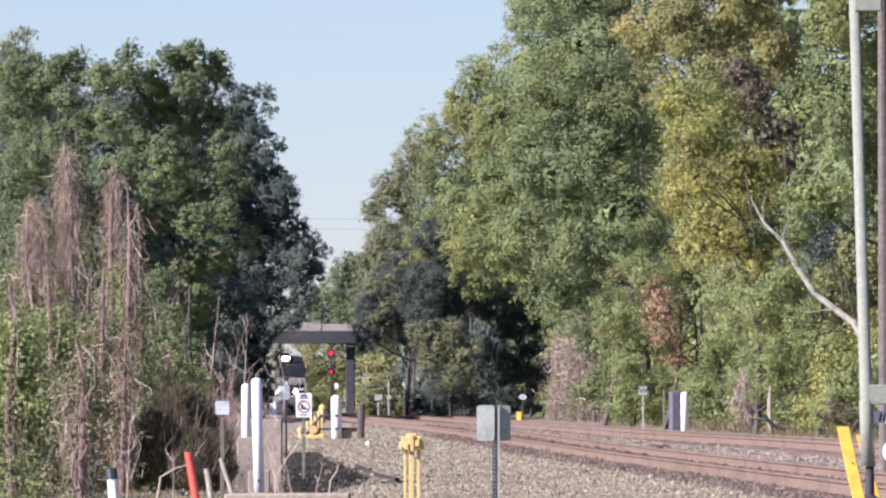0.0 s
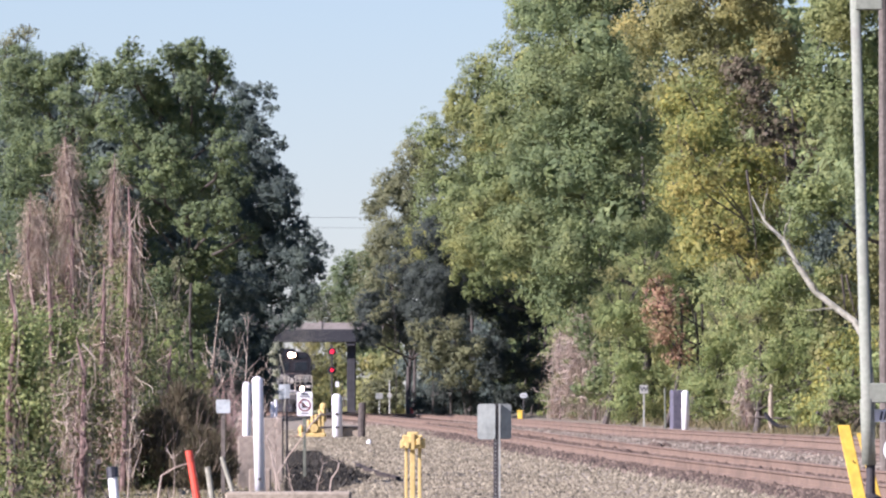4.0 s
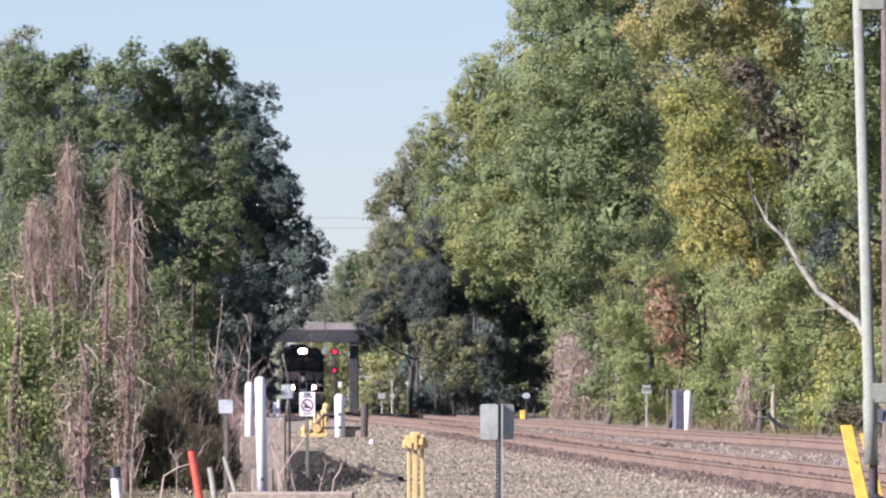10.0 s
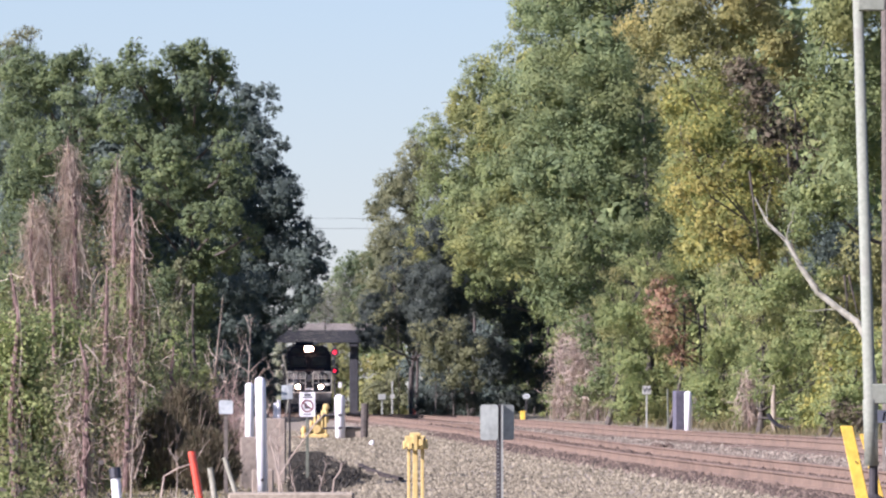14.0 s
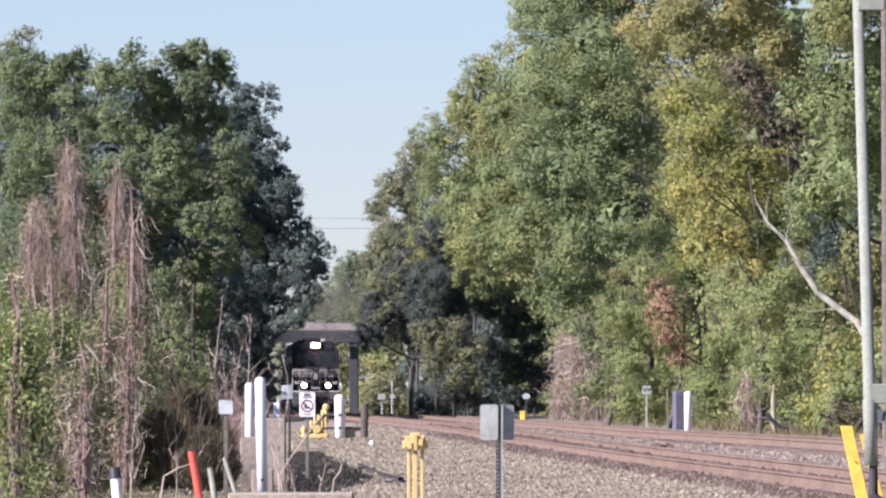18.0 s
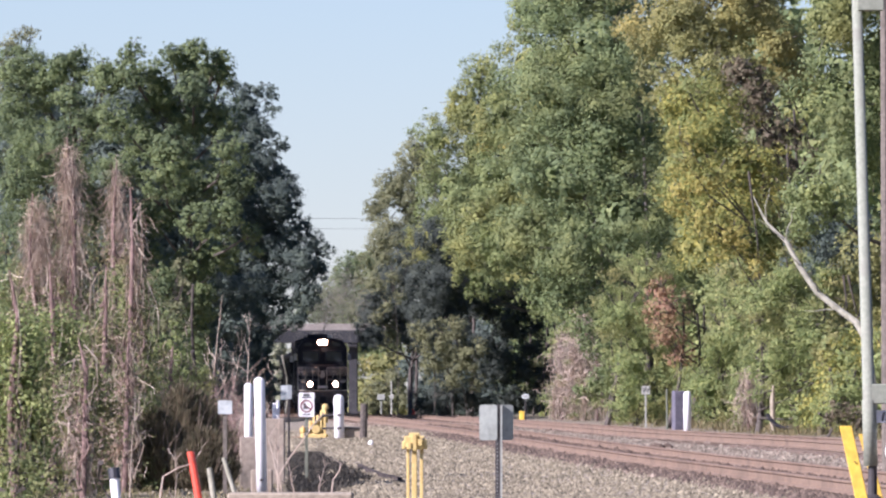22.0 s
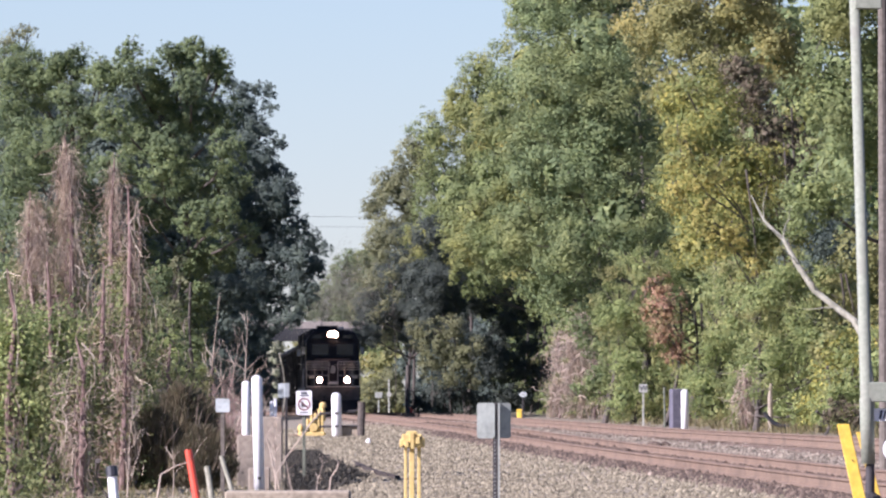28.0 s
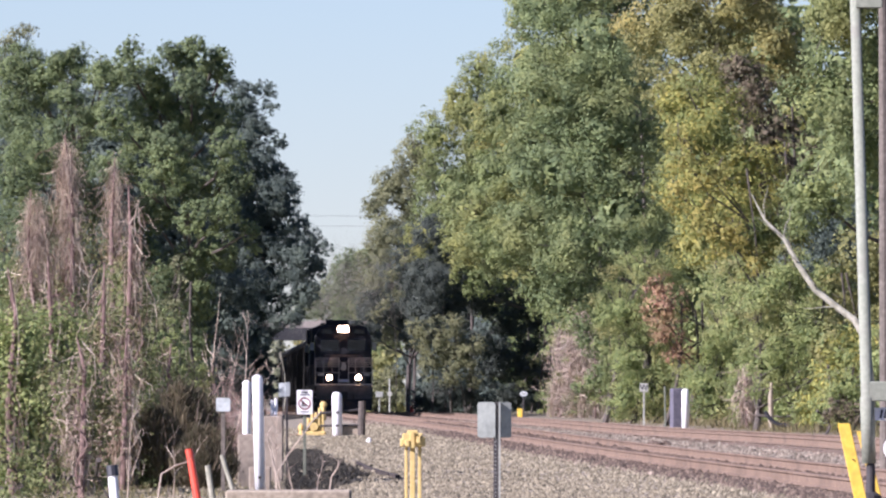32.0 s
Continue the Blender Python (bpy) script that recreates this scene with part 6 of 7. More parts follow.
def build_crossing_mast():
    x, y = 4.7, 125.0
    z = ground_z(x, y)
    s = thing("crossing_signal_mast", x, y, z, "tall galvanised crossing signal mast with a cross arm", "signal mast")
    top = 5.6 - z
    part("mast", Geo().path([(0.0, 0, 0.144 - z), (-0.02, 0, 1.2), (-0.02, 0, 1.21), (-0.16, 0, top)], [0.078, 0.078, 0.068, 0.056], 14), MAST_PAINT, s, smooth=True)
    part("base", Geo().path([(0.02, 0, -0.1), (0.02, 0, 0.12), (0.02, 0, 0.16), (0.02, 0, 0.15 - z)], [0.14, 0.12, 0.055, 0.05], 12), DARK_POST, s)
    part("cap_box", Geo().box(0.0, 0, 5.28 - z, 0.3, 0.2, 0.2), MAST_PAINT, s, bevel=0.01)
    arm = part("cross_arm", Geo().box(0.3, 0.02, 0.94 - z, 0.62, 0.16, 0.22), MAST_PAINT, s, bevel=0.01)
    plate = part("slotted_plate", Geo().box(0.3, 0.05, 0.69 - z, 0.5, 0.04, 0.14), WHITE, s, bevel=0.004)
    for k in range(8):
        part("slot", Geo().box(0.14 + 0.045 * k, 0.027, 0.69 - z, 0.025, 0.006, 0.1, Matrix.Rotation(radians(12), 3, "Y")), BLACK, plate)
    lamp = part("lamp_hood", disc(0.3, 0.0, 0.31 - z, 0.14, 0.2, 20), WHITE, s, "pale round lamp housing")
    part("lamp_face", disc(0.3, -0.11, 0.31 - z, 0.1, 0.03, 20), BLACK, lamp)
    wp = 7.11
    yy = 181.8
    zz = ground_z(wp, yy)
    p = part("utility_pole", Geo().path([(wp, yy, zz - 0.3), (wp - 0.05, yy, 9.0)], [0.1, 0.07], 10), GREY_BROWN_WOOD)
    tagged(p, "slim brown wooden utility pole behind the crossing mast", "utility pole")
    for x0, z0, x1, z1, w, py in ((4.4, -0.26, 4.21, 0.6, 0.13, 119.0), (4.89, -0.23, 4.7, 0.49, 0.085, 127.5)):
        zg = ground_z(x0, py)
        k = (zg - 0.15 - z0) / (z1 - z0)
        xg = x0 + (x1 - x0) * k
        b = thing("yellow_guard_bar", xg, py, zg, "leaning yellow guard bar at the crossing", "guard bar", "guard bars")
        part("bar", square_post(Geo(), 0, -0.15, x1 - xg, z1 - zg, w, 0.05), YELLOW, b, bevel=0.006)
        part("bolt", disc((x1 - xg) * 0.6, -0.03, (z1 - zg) * 0.6, 0.009, 0.02, 8), DARK_POST, b)


build_crossing_mast()


def leaning(name, px0, z0, px1, z1, y, r, mat_, label, cat, tip=None):
    g = ground_z(px0, y)
    ob = thing(name, px0, y, g, label, cat)
    part("shaft", Geo().path([(0, 0, -0.15), (px1 - px0, 0.1, z1 - g)], r, 10), mat_, ob)
    if tip:
        f = Vector((px1 - px0, 0.1, z1 - g))
        part("sleeve", Geo().path([f * tip, f * 1.02], r * 1.25, 10), BLACK, ob, "black sleeve")
    return ob


leaning("orange_marker_stake", -2.84, 0, -3.01, 0.26, 133.3, 0.045, RED_ORANGE, "orange-red plastic marker stake leaning in brush", "marker stake")
leaning("white_pipe_marker", -3.72, 0, -3.79, 0.08, 129.0, 0.055, WHITE, "white pipe marker with a black sleeve", "marker stake", 0.84)
leaning("bent_stake", -2.54, 0, -2.81, 0.14, 142.9, 0.03, PALE_BARK, "thin pale weathered stake leaning over", "stake")
leaning("bent_stake", -2.67, 0, -2.79, 0.07, 133.3, 0.035, PALE_BARK, "thin pale weathered stake leaning over", "stake")


def build_plank():
    x, y = -1.94, 140.8
    z = ground_z(x, y)
    zt = -0.29
    p = thing("timber_crossing_panel", x, y, z, "weathered flat timber lying on the ground", "timber")
    part("beam", Geo().box(0, 0.6, (zt - z) / 2 - 0.05, 1.56, 1.6, zt - z + 0.1), OLD_WOOD, p, bevel=0.02)
    # half-buried rail along the service strip, its colour darkened as a shadowed edge
    rail_pts = [(-1.74 + 0.0265 * (225 - q), q) for q in (224, 214, 204, 194, 188)]
    part_ob = part("old_rail", Geo().path([(a, q, ground_z(a, q) + 0.035) for a, q in rail_pts], 0.055, 4), SHADED_RAIL)
    tagged(part_ob, "old rail half-buried in gravel, darkened as a shadowed edge", "rail")
    wx, wy = -2.02, 303.0
    zs = ground_z(wx, wy)
    st = part("pale_stone", Geo().path([(wx, wy, zs - 0.03), (wx + 0.01, wy, zs + 0.07), (wx + 0.03, wy, zs + 0.13)], [0.07, 0.065, 0.025], 7), WHITE)
    tagged(st, "white-painted stone lying on the gravel", "stone")


build_plank()


# ---- dead vines, bare saplings and brush ----
def wander(rng, p, d, steps, step, wob, droop=0.0):
    pts = [Vector(p)]
    d = Vector(d).normalized()
    for _ in range(steps):
        d = (d + Vector((rng.gauss(0, wob), rng.gauss(0, wob), rng.gauss(0, wob) - droop))).normalized()
        pts.append(pts[-1] + d * step)
    return pts


def vine_snag(x, y, top, width, seed, label, leafy=0.4, shade=DEAD_VINE, vine_r=1.0, share=1.0, ropes=1.0, head=(0, 0, 1, 0), leaf_mat=LEAF_CREEPER, skirt=0):
    """A dead trunk wrapped in hanging bare vines, with creeper leaves lower down."""
    rng = random.Random(seed)
    z = ground_z(x, y)
    h = top - z
    root = thing("vine_covered_snag", x, y, z, label, "dead tree", "dead trees")
    lean = rng.uniform(-.06, .06)
    tr = Geo().path([(0, -0.2, -0.2), (rng.uniform(-.1, .1), -0.2, h * 0.4), (rng.uniform(-.15, .15), -0.1, h * 0.8), (rng.uniform(-.1, .1), 0, h)], [0.05, 0.043, 0.032, 0.01], 7)
    for _ in range(5):
        q = rng.uniform(0.3, 0.95)
        tr.path(wander(rng, (0, 0, h * q), (rng.uniform(-1, 1), rng.uniform(-.6, .6), rng.uniform(0.4, 1.2)), 5, width * 0.1, 0.2), [0.03, 0.025, 0.02, 0.015, 0.01, 0.006], 4)
    part("trunk", tr, SNAG_BARK, root, "bare grey-brown trunk")
    for k in range(int(3.4 * max(0.6, width) * ropes)):
        ax, ay, ph = rng.gauss(0, width * 0.16), rng.gauss(0, 0.12), rng.uniform(0, 6.28)
        reach = h * rng.uniform(0.45, 0.97)
        m = 14
        pts, sway = [], 0.0
        for i in range(m + 1):
            sway = 0.8 * sway + rng.gauss(0, 0.03)
            pts.append((ax * (1 - 0.6 * i / m) + 0.06 * math.sin(ph + i * 0.8) + sway, ay - 0.12 + 0.05 * math.cos(ph + i), -0.1 + (reach + 0.1) * i / m))
        r0 = rng.uniform(0.009, 0.022)
        part("vine_rope", Geo().path(pts, [r0 * (1 - 0.05 * i) for i in range(m + 1)], 6), SNAG_BARK, root, "thick reddish vine stem")
    g = Geo()
    cols = [(rng.gauss(0, width * 0.24), rng.gauss(0, width * 0.2), rng.uniform(0.4, 0.85), rng.uniform(0.04, 0.08) * vine_r) for _ in range(5)] + [(0, 0, 1.0, 0.08 * vine_r)] * 4
    for k in range(int(620 * max(0.6, width) * share)):
        cx, cy, tall, cr = rng.choice(cols)
        q = rng.random() ** 0.55 * tall
        bulge = 1.0 + 3.2 * max(0.0, min(q, 0.85) - 0.55) - 6.0 * max(0.0, q - 0.85)
        p = Vector((cx + rng.gauss(0, cr * bulge), cy + rng.gauss(0, cr * bulge), h * q * 0.98))
        if k % 7 < 3:
            pts, step = [p], rng.uniform(0.14, 0.3)
            for _ in range(5):
                p = p + Vector((rng.gauss(0, 0.06) + 0.1 * (cx - p.x), rng.gauss(0, 0.06), -step))
                pts.append(p)
            g.path(pts, rng.uniform(0.004, 0.009) * vine_r, 3)
        else:
            g.path(wander(rng, p, (rng.gauss(0, .8), rng.gauss(0, .6), rng.gauss(-.2, .7)), 5, rng.uniform(0.05, 0.11) * vine_r, 0.5, 0.12), rng.uniform(0.003, 0.006) * vine_r, 3)
    # the matted head: curling dry tendrils drooping from the crown of the stem
    cw, cz, ch, cn = head
    for k in range(cn):
        a, q = rng.uniform(0, 6.28), rng.random() ** 0.6
        z_ = cz + ch * rng.uniform(-1, 1)
        wide = cw * (1 - 0.45 * max(0.0, (z_ - cz) / ch)) * rng.uniform(0.5, 1.15)
        p = Vector((math.cos(a) * q * wide, math.sin(a) * q * wide * 0.8, z_ - z))
        if k % 10 < 6:
            g.path(wander(rng, p, (rng.gauss(0, .22), rng.gauss(0, .3), -1), 7, rng.uniform(0.05, 0.1), 0.16, 0.03), rng.uniform(0.0013, 0.0026), 3)
        else:
            g.path(wander(rng, p, (rng.gauss(0, .6), rng.gauss(0, .6), rng.gauss(0.1, .8)), 6, rng.uniform(0.03, 0.07), 0.45, 0.1), rng.uniform(0.0012, 0.0022), 3)
    # fine dry strands hanging round the foot
    for k in range(skirt):
        p = Vector((rng.gauss(0, width * 0.6), rng.gauss(-0.1, width * 0.4), h * rng.uniform(0.2, 0.62)))
        g.path(wander(rng, p, (rng.gauss(0, .12), rng.gauss(0, .2), -1), 7, rng.uniform(0.07, 0.15), 0.1, 0.02), rng.uniform(0.0016, 0.0032), 3)
    g.v = [(a, b, max(c, 0.02)) for a, b, c in g.v]
    part("hanging_vines", g, shade, root, "tangle of bare pinkish-brown vines")
    if leafy:
        nr = np.random.default_rng(seed)
        k = int(80 * width * leafy)
        cs = np.stack([nr.normal(0, width * 0.5, k), nr.normal(0.25, width * 0.3, k), h * nr.random(k) ** 1.15 * 0.75 + 0.1], 1)
        rs = nr.uniform(0.15, 0.38, k)
        v, c = leaf_cloud(nr, cs, rs, np.full(k, 150), 0.066)
        v = v.reshape(-1, 3)
        v[:, 2] = np.maximum(v[:, 2], 0.02)
        tagged(numbers("creeper_leaves", v, np.arange(len(v)).reshape(-1, 3), leaf_mat, root), "green creeper leaves")
    return root


vine_snag(-6.34, 190.5, 5.28, 0.42, 1, "dead trunk wrapped in bare pinkish vines", 1.6, share=0.9, ropes=4.5, skirt=200, head=(0.24, 4.1, 1.05, 1300))
vine_snag(-6.88, 190.5, 4.33, 0.55, 2, "dead trunk with bare vines above and green creeper below", 2.6, share=0.7, skirt=150, ropes=1.6, head=(0.34, 3.55, 0.62, 1150))
vine_snag(-5.73, 196.1, 5.02, 0.34, 3, "thin dead trunk hung with bare vines", 1.6, share=0.5, ropes=1.4, head=(0.2, 4.2, 0.7, 520))
vine_snag(-5.1, 185.2, 4.33, 0.26, 4, "thin dead trunk hung with bare vines", 2.2, share=0.55, skirt=120, ropes=1.6, head=(0.1, 2.75, 0.7, 250))
vine_snag(-5.46, 178.6, 3.0, 0.36, 5, "tan twigs and bare vines over a dead stem", 1.8, DEAD_VINE, share=0.5, skirt=150)
vine_snag(-5.02, 176.5, 1.92, 0.4, 13, "tan twigs and bare vines over a dead stem", 0.4, DEAD_VINE, share=0.8)
vine_snag(-6.0, 172.4, 3.01, 0.42, 6, "stem of reddish vines with green creeper leaves", 2.6, share=0.5, ropes=2.4, leaf_mat=LEAF_VINE, skirt=150)
vine_snag(-6.46, 169.5, 2.81, 0.5, 7, "stem covered in green creeper", 4.4, share=0.35, leaf_mat=LEAF_VINE, skirt=60)
vine_snag(-5.35, 166.7, 1.77, 0.45, 12, "dead stems matted with tan vines", 0.6, DEAD_TWIG, share=0.7)
vine_snag(-4.73, 192.3, 1.77, 0.3, 14, "thin stem hung with creeper and dry vines", 0.9, share=0.6)
vine_snag(6.31, 512.8, 4.75, 2.4, 8, "curtain of dead pinkish vines at the wood's edge", 0.12, DEAD_TWIG, 2.0, 0.9, 0.0, head=(1.2, 3.0, 2.0, 1100))
vine_snag(5.42, 526.3, 3.93, 1.4, 9, "curtain of dead pinkish vines at the wood's edge", 0.0, DEAD_TWIG, 2.0, 0.7, 0.0, head=(0.7, 2.4, 1.6, 600))
vine_snag(5.92, 519.5, 3.11, 2.2, 15, "low curtain of dead vines at the wood's edge", 0.0, DEAD_TWIG, 2.4, 0.3, 0.0)
vine_snag(6.7, 500.0, 3.52, 1.4, 16, "curtain of dead vines and creeper at the wood's edge", 0.25, DEAD_TWIG, 2.2, 0.35, 0.0)
vine_snag(9.57, 357.1, 1.79, 0.9, 10, "low tangle of dry vines at the wood's edge", 0.1, DEAD_TWIG, 1.6, 0.8, 0.0)


def bare_sapling(x, y, top, seed, label, spread=0.5, r=0.013):
    rng = random.Random(seed)
    z = ground_z(x, y)
    h = top - z
    root = thing("bare_sapling", x, y, z, label, "sapling", "bare saplings")
    g = Geo()
    stem = wander(rng, (0, 0, -0.1), (rng.uniform(-.15, .15), 0, 1), 8, (h + 0.1) / 8, 0.07)
    g.path(stem, [r * (1 - 0.1 * i) for i in range(9)], 5)
    tw = g
    for k in range(9):
        p = stem[rng.randint(2, 7)]
        d = (rng.choice((-1, 1)) * rng.uniform(.2, .65), rng.uniform(-.5, .5), rng.uniform(.6, 1.1))
        b = wander(rng, p, d, 6, min(h, 2.2) * spread * rng.uniform(0.05, 0.11), 0.18, -0.06)
        tw.path(b, [r * 0.5 * (1 - 0.14 * i) for i in range(7)], 4)
        tw.path(wander(rng, b[3], d, 4, min(h, 2.2) * spread * 0.06, 0.3, -0.05), r * 0.2, 3)
    part("branchwork", g, DEAD_TWIG, root)


for px_, py_, top_, sd in [ (-4.04, 222.2, 1.51, 5), (-5.47, 256.4, 2.76, 21), (-4.76, 238.1, 2.33, 22), (-4.48, 238.1, 1.85, 23), (-4.54, 217.4, 1.72, 24), (-3.67, 208.3, 1.06, 25), (-3.72, 200.0, 1.05, 26), (-3.46, 142.9, 0.22, 6), (-4.3, 153.8, 1.02, 7), (-2.35, 160.0, 0.62, 8), (-1.9, 169.5, 0.01, 10), (-2.16, 163.9, -0.0, 11)]:
    bare_sapling(px_, py_, top_, sd, "leafless young sapling in the brush beside the line")
bare_sapling(-5.2, 250.0, 3.25, 1, "taller leafless sapling forking above the brush", 0.6, 0.027)
bare_sapling(-4.82, 256.4, 2.75, 2, "leafless sapling curving above the brush", 0.6, 0.026)
bare_sapling(-5.95, 243.9, 3.2, 3, "leaning leafless sapling above the brush", 0.4, 0.022)

def twig_brush(x, y, top, width, seed, label, n=240):
    """A haze of fine bare reddish twigs rising from the brush."""
    rng = random.Random(seed)
    z = ground_z(x, y)
    h = top - z
    root = thing("bare_brush", x, y, z, label, "brush", "bare saplings")
    g = Geo()
    for _ in range(n):
        p = Vector((rng.gauss(0, width * 0.5), rng.gauss(0, width * 0.5), -0.03 if rng.random() < 0.4 else h * rng.uniform(0.05, 0.55)))
        g.path(wander(rng, p, (rng.gauss(0, .45), rng.gauss(0, .4), 1), 6, h * rng.uniform(0.05, 0.12), 0.22, -0.02), rng.uniform(0.0014, 0.003), 3)
    g.v = [(a, b, max(c, -0.05)) for a, b, c in g.v]
    part("branchwork", g, SNAG_BARK, root, "fine reddish-brown twigs")


twig_brush(-3.72, 195.0, 1.2, 0.26, 71, "fine bare reddish twigs rising beside white posts", 330)
twig_brush(-4.05, 205.0, 1.35, 0.22, 72, "fine bare reddish twigs in the brush", 200)
tree("shrub", *(-5.0, 203), [(-5.15, 0, 1.75, 0.3, 0.8), (-4.85, 0, 1.5, 0.34, 0.9), (-5.25, 0, 1.25, 0.4, 0.9), (-4.75, 0, 1.0, 0.4, 0.9), (-4.5, 0, 1.3, 0.28, 0.8), (-5.0, 0, 0.5, 0.5, 1), (-4.5, 0, 0.4, 0.45, 1), (-4.3, 0, 0.95, 0.3, 0.8), (-4.95, 0, 2.05, 0.24, 0.7)],
     LEAF_VINE, "yellow-green leafy shrub among dead stems", 73, 0.085, trunk_r=0.025, trunks=2, kind_word="shrub", density=1.1)


def feathery_bush(x, y, top, width, seed, label, mat_, n=15000):
    """A dry bush of many thin upright stems and narrow leaves."""
    rng = np.random.default_rng(seed)
    z = ground_z(x, y)
    h = top - z
    root = thing("dry_bush", x, y, z, label, "bush")
    a = rng.uniform(0, 2 * math.pi, n)
    q = rng.random(n) ** 0.6
    t = rng.random(n) ** 0.75
    spread = width * (0.55 + 0.75 * np.sin(np.pi * np.clip(t * 0.85 + 0.1, 0, 1)))
    lump = 1 + 0.3 * np.sin(a * 3 + seed) + 0.15 * np.sin(a * 7)
    c = np.stack([np.cos(a) * q * spread * lump, np.sin(a) * q * spread * 0.7, h * t * (1 - 0.3 * q ** 2) * (0.86 + 0.14 * lump)], 1)
    d = np.stack([np.cos(a) * 0.35 + rng.normal(0, 0.3, n), np.sin(a) * 0.35 + rng.normal(0, 0.3, n), 1 + rng.normal(0, 0.35, n)], 1)
    d /= np.linalg.norm(d, axis=1, keepdims=True)
    side = np.cross(d, rng.normal(size=(n, 3)))
    side /= np.linalg.norm(side, axis=1, keepdims=True)
    ln = rng.uniform(0.06, 0.2, n)[:, None]
    w = rng.uniform(0.006, 0.014, n)[:, None]
    v = np.stack([c - side * w, c + side * w, c + d * ln], 1).reshape(-1, 3)
    v[:, 2] = np.maximum(v[:, 2], 0.01)
    tagged(numbers("foliage", v, np.arange(len(v)).reshape(-1, 3), mat_, root), kind="stuff")
    rr = random.Random(seed)
    g = Geo()
    for _ in range(8 + n // 450):
        b = rr.uniform(0, 6.28)
        g.path(wander(rr, (rr.gauss(0, width * 0.3), rr.gauss(0, width * 0.2), -0.05), (math.cos(b) * 0.4, math.sin(b) * 0.4, 1), 6, h * rr.uniform(0.12, 0.17), 0.1), [0.012, 0.011, 0.01, 0.008, 0.006, 0.005, 0.003], 4)
    tagged(part("stem_tangle", g, DEAD_TWIG, root, "bare brown stems"), kind="stuff")


feathery_bush(-4.16, 178.6, 1.03, 0.52, 51, "dark brownish feathery bush going bare", LEAF_BROWN)
tree("shrub", *(-5.32, 144.9), [(-5.5, 0, 0.2, 0.3, 0.6), (-5.2, 0, -0.0, 0.3, 0.6), (-5.5, 0, -0.3, 0.3, 0.6), (-4.9, 0, -0.3, 0.3, 0.6)],
     LEAF_CREEPER, "low creeper-covered shrub under the vines", 59, 0.075, trunk_r=0.02, trunks=3, kind_word="shrub")
feathery_bush(-4.55, 177.0, 0.64, 0.4, 52, "dark brownish feathery bush going bare", LEAF_BROWN)
feathery_bush(-3.72, 175.2, 0.34, 0.35, 53, "dark brownish feathery bush going bare", LEAF_BROWN)
tree("shrub", *(-5.54, 200), [(-5.9, 0.0, 1.6, 0.6, 1.0), (-5.2, 0.0, 1.4, 0.5, 1.0), (-5.8, 0.0, 0.5, 0.6, 1.0), (-6.2, 0.0, -0.1, 0.6, 1.0), (-6.8, 0.5, 1.0, 0.6, 1.0), (-6.4, 1, 3.7, 0.3, 1.0), (-6.4, 1, 3.0, 0.4, 1.0), (-7.8, 1, 3.6, 0.4, 1.0), (-7.8, 1, 2.8, 0.5, 1.0), (-7.2, 1, 2.8, 0.3, 1.0), (-5.3, 1, 2.4, 0.3, 1.0), (-7.8, 0.0, 1.8, 0.5, 1.0)],
     LEAF_CREEPER, "creeper-covered shrub between dead trunks", 52, 0.085, trunk_r=0.03, trunks=1, trunk_x=-1.3, kind_word="shrub", density=0.32)

tree("shrub", *(-7.4, 214), [(-8.3, 0, 3.0, 0.75, 1), (-7.9, 1, 1.6, 0.85, 1), (-8.4, 0, 0.5, 0.9, 1), (-7.2, 2, 3.3, 0.6, 1), (-7.0, 1, 2.0, 0.8, 1), (-7.0, 0, 0.6, 0.9, 1), (-6.2, 2, 2.4, 0.65, 1), (-6.1, 1, 1.1, 0.75, 1), (-5.6, 2, 0.2, 0.8, 1), (-5.4, 3, 1.7, 0.5, 1)],
     LEAF_IVY, "dense green brush behind the dead trunks", 53, 0.115, trunk_r=0.03, trunks=2, kind_word="shrub")


def shadow_weeds():
    """A wedge of low weeds on the gravel, shaped and darkened as the concrete's shadow."""
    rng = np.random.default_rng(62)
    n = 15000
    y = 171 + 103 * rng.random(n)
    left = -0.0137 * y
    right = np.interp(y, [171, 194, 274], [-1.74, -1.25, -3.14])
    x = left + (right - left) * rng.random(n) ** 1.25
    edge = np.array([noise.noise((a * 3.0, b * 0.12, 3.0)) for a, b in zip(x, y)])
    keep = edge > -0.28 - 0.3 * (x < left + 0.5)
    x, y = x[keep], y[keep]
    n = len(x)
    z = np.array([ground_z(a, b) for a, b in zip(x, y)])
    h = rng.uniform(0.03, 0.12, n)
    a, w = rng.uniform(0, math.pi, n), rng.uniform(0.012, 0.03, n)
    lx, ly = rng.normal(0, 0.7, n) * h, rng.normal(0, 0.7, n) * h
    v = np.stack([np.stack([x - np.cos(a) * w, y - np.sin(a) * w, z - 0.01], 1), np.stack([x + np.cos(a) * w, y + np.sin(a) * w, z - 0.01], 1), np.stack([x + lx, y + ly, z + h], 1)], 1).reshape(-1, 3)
    tagged(numbers("low_weeds", v, np.arange(n * 3).reshape(-1, 3), SHADOW_WEED), "low weeds coloured as a shadow over gravel beside concrete", "weeds", kind="stuff")


shadow_weeds()


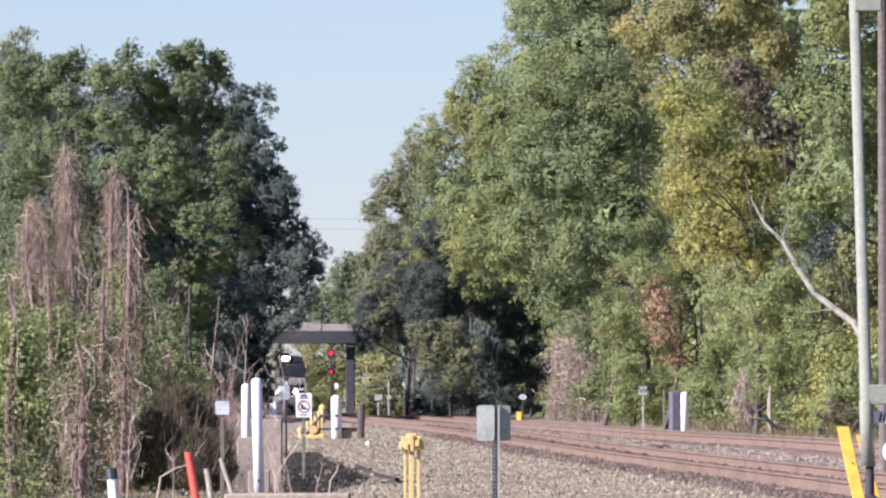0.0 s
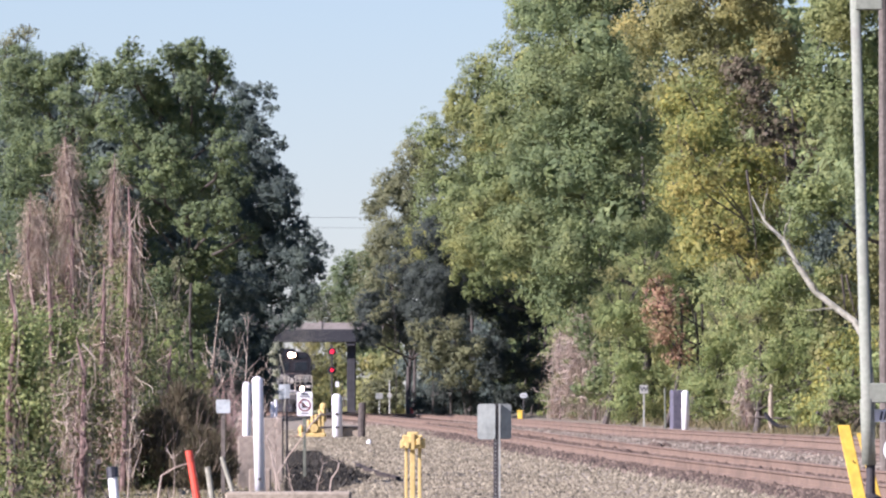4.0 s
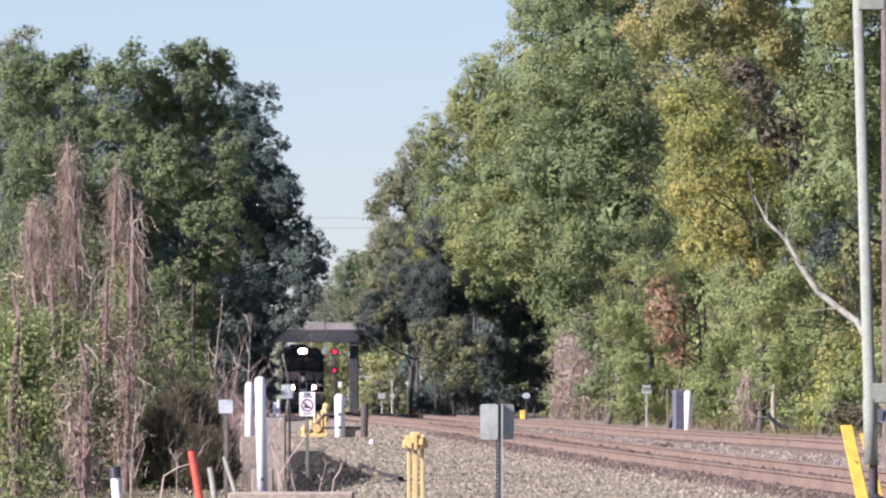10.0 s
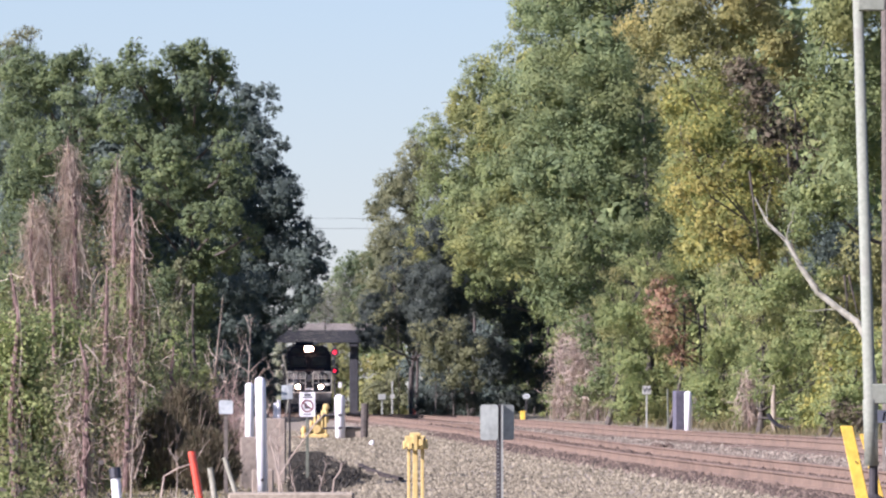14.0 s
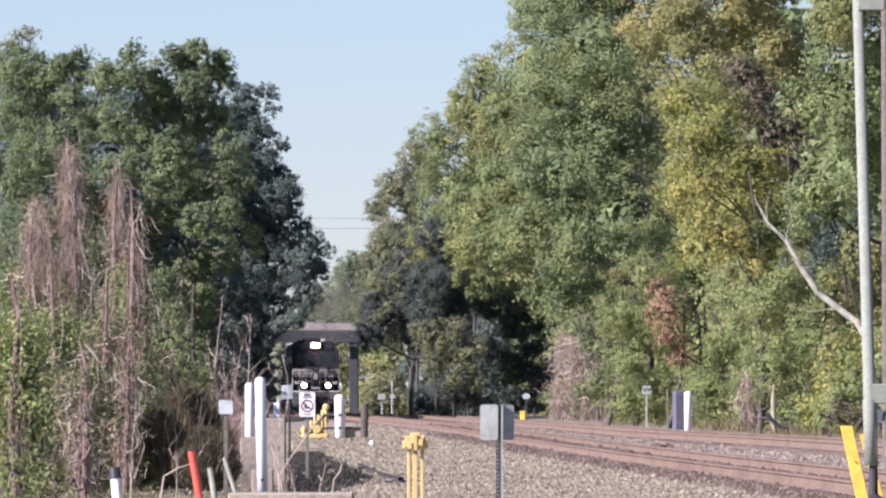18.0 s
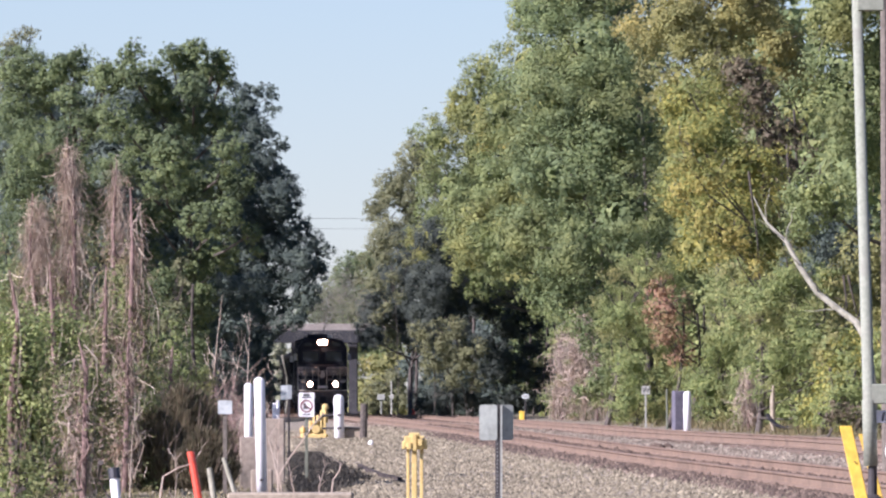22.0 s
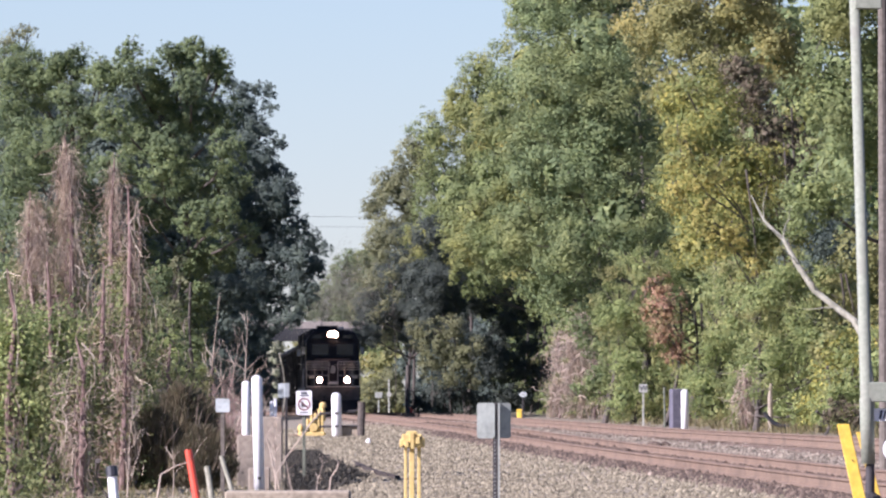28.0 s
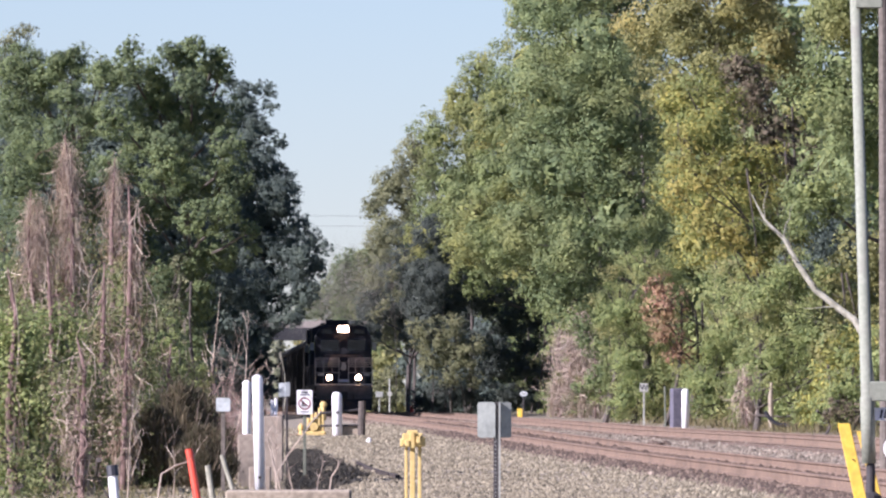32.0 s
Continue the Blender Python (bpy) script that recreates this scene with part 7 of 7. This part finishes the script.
def arching_stem(x, y, rows, label):
    """A bare stem bent through a few heights."""
    z = ground_z(x, y)
    st = thing("arching_bare_stem", x, y, z, label, "sapling", "bare saplings")
    rng = random.Random(int(abs(x) * 100))
    pts = [(0, 0, -0.1)] + [(a - x, 0.04 * i, b - z) for i, (a, b) in enumerate(rows)]
    n = len(pts)
    main = part("stem", Geo().path(pts, [0.016 * (1 - 0.75 * i / n) for i in range(n)], 6), DEAD_TWIG, st)
    for i in range(2, n):
        part("twig", Geo().path(wander(rng, pts[i], (rng.uniform(-1, 1), -0.2, rng.uniform(0.2, 1)), 4, 0.06, 0.25), [0.006, 0.005, 0.004, 0.003, 0.002], 4), DEAD_TWIG, main)


arching_stem(-2.43, 169.5, [(-2.5, -0.27), (-2.32, 0.03), (-2.13, 0.28), (-2.0, 0.46)], "pale bare stem arching beside a sign")
arching_stem(-2.46, 166.7, [(-2.48, -0.26), (-2.55, 0.07), (-2.62, 0.3), (-2.53, 0.44)], "pale bare stem arching beside concrete")
arching_stem(-3.43, 133.3, [(-3.33, -0.03), (-3.16, 0.07), (-2.99, 0.12), (-2.89, 0.27)], "pale bare branch arching over the brush")
arching_stem(-1.7, 166.7, [(-1.66, -0.31), (-1.57, -0.18), (-1.55, -0.07)], "thin bare stem in the weeds")
# the pale fallen limb in the wood
def build_limb():
    y = 303.0
    pts = [(8.24, 6.28), (8.58, 5.6), (9.11, 5.07), (9.48, 4.38), (9.94, 3.7), (10.55, 3.22), (10.98, 2.9), (11.25, 2.4), (11.4, 1.2), (11.42, ground_z(11.42, y) - 0.1)]
    root = thing("dead_limb", pts[-1][0], y - 1.5, ground_z(pts[-1][0], y - 1.5), "bare pale dead limb leaning out of the wood", "dead limb")
    o = root.matrix_basis.translation
    L = [(a - o.x, 0.12 * i, b - o.z) for i, (a, b) in enumerate(reversed(pts))]
    part("limb", Geo().path(L, [0.12, 0.11, 0.1, 0.095, 0.088, 0.085, 0.075, 0.055, 0.035, 0.012], 8), PALE_BARK, root)
    rng = random.Random(4)
    for k in (4, 5, 6, 7, 7, 8):
        part("twig", Geo().path(wander(rng, L[k], (rng.uniform(-1, .3), -0.2, rng.uniform(-.1, .9)), 5, 0.2, 0.2), [0.022, 0.018, 0.015, 0.012, 0.008, 0.005], 5), PALE_BARK, root)


build_limb()


def grass():
    """Dry tufts along the dirt on the near side and by the wood."""
    rng = np.random.default_rng(9)
    n = 46000
    y = 128 + 330 * rng.random(n) ** 1.6
    u = np.where(rng.random(n) < 0.5, rng.uniform(-14, -7.4, n), rng.uniform(8.0, 12.5, n))
    patch = np.array([noise.noise((a * 0.5, b * 0.12, 7.0)) for a, b in zip(u, y)])
    keep = patch > -0.05
    y, u = y[keep], u[keep]
    n = len(y)
    x = 9.17 - SLOPE * y + u
    z = np.array([ground_z(a, b) for a, b in zip(x, y)])
    hgt = rng.uniform(0.03, 0.15, n) * np.where(u > 8.6, 2.6, 1.0)
    ang = rng.uniform(0, math.pi, n)
    w = rng.uniform(0.004, 0.011, n) * np.where(u > 8.6, 2.0, 1.0)
    lx, ly = rng.normal(0, 0.4, n) * hgt, rng.normal(0, 0.4, n) * hgt
    dx, dy = np.cos(ang) * w, np.sin(ang) * w
    v = np.stack([np.stack([x - dx, y - dy, z - 0.01], 1), np.stack([x + dx, y + dy, z - 0.01], 1), np.stack([x + lx * .5 + dx * .6, y + ly * .5 + dy * .6, z + hgt * 0.6], 1), np.stack([x + lx, y + ly, z + hgt], 1)], 1).reshape(-1, 3)
    ob = numbers("dry_grass", v, np.arange(n * 4).reshape(-1, 4), GRASS)
    tagged(ob, "dry grass tufts along the trackside", "grass", kind="stuff")


grass()


# ---- what moves ----
def motions():
    """The train rolls towards the camera along the left-hand track; the wheels of the leader turn."""
    far, speed = 888.0, 9.1
    for ob, back in TRAIN:
        rows = []
        for i in range(0, 17):
            t = 2.0 * i
            y = far - speed * t + back * math.cos(radians(HEADING))
            rows.append((t, pose(line_x(y), y, rail_z(y), 0, 0, HEADING)))
        walk(ob, rows)
    for k, ob in enumerate(PUFFS):
        rng = random.Random(k)
        born = -7.0 + 1.95 * k
        drift, rise = rng.uniform(1.5, 4.2), rng.uniform(2.0, 5.0)
        rows = []
        for i in range(0, 33):
            t = float(i)
            ride = far - speed * t + 11.5
            if t < born:
                rows.append((t, pose(line_x(ride), ride, rail_z(ride) + 2.9)))
                continue
            age = t - born
            y0 = far - speed * born + 11.5
            y = y0 - 10.0 * (1 - math.exp(-age / 2.2))
            ease = 1 - math.exp(-age / 4.0)
            rows.append((t, pose(line_x(y) + drift * ease, y, rail_z(y) + 3.6 + rise * ease + 1.2 * min(1.0, age), 0, 0, 6 * age)))
        walk(ob, rows)
    steps = 420
    for ws, r in WHEELSETS_LEAD:
        base = ws.matrix_basis.translation
        walk(ws, [(32.0 * i / steps, pose(base.x, base.y, base.z, math.degrees(speed * 32.0 * i / steps / r))) for i in range(steps + 1)])


motions()
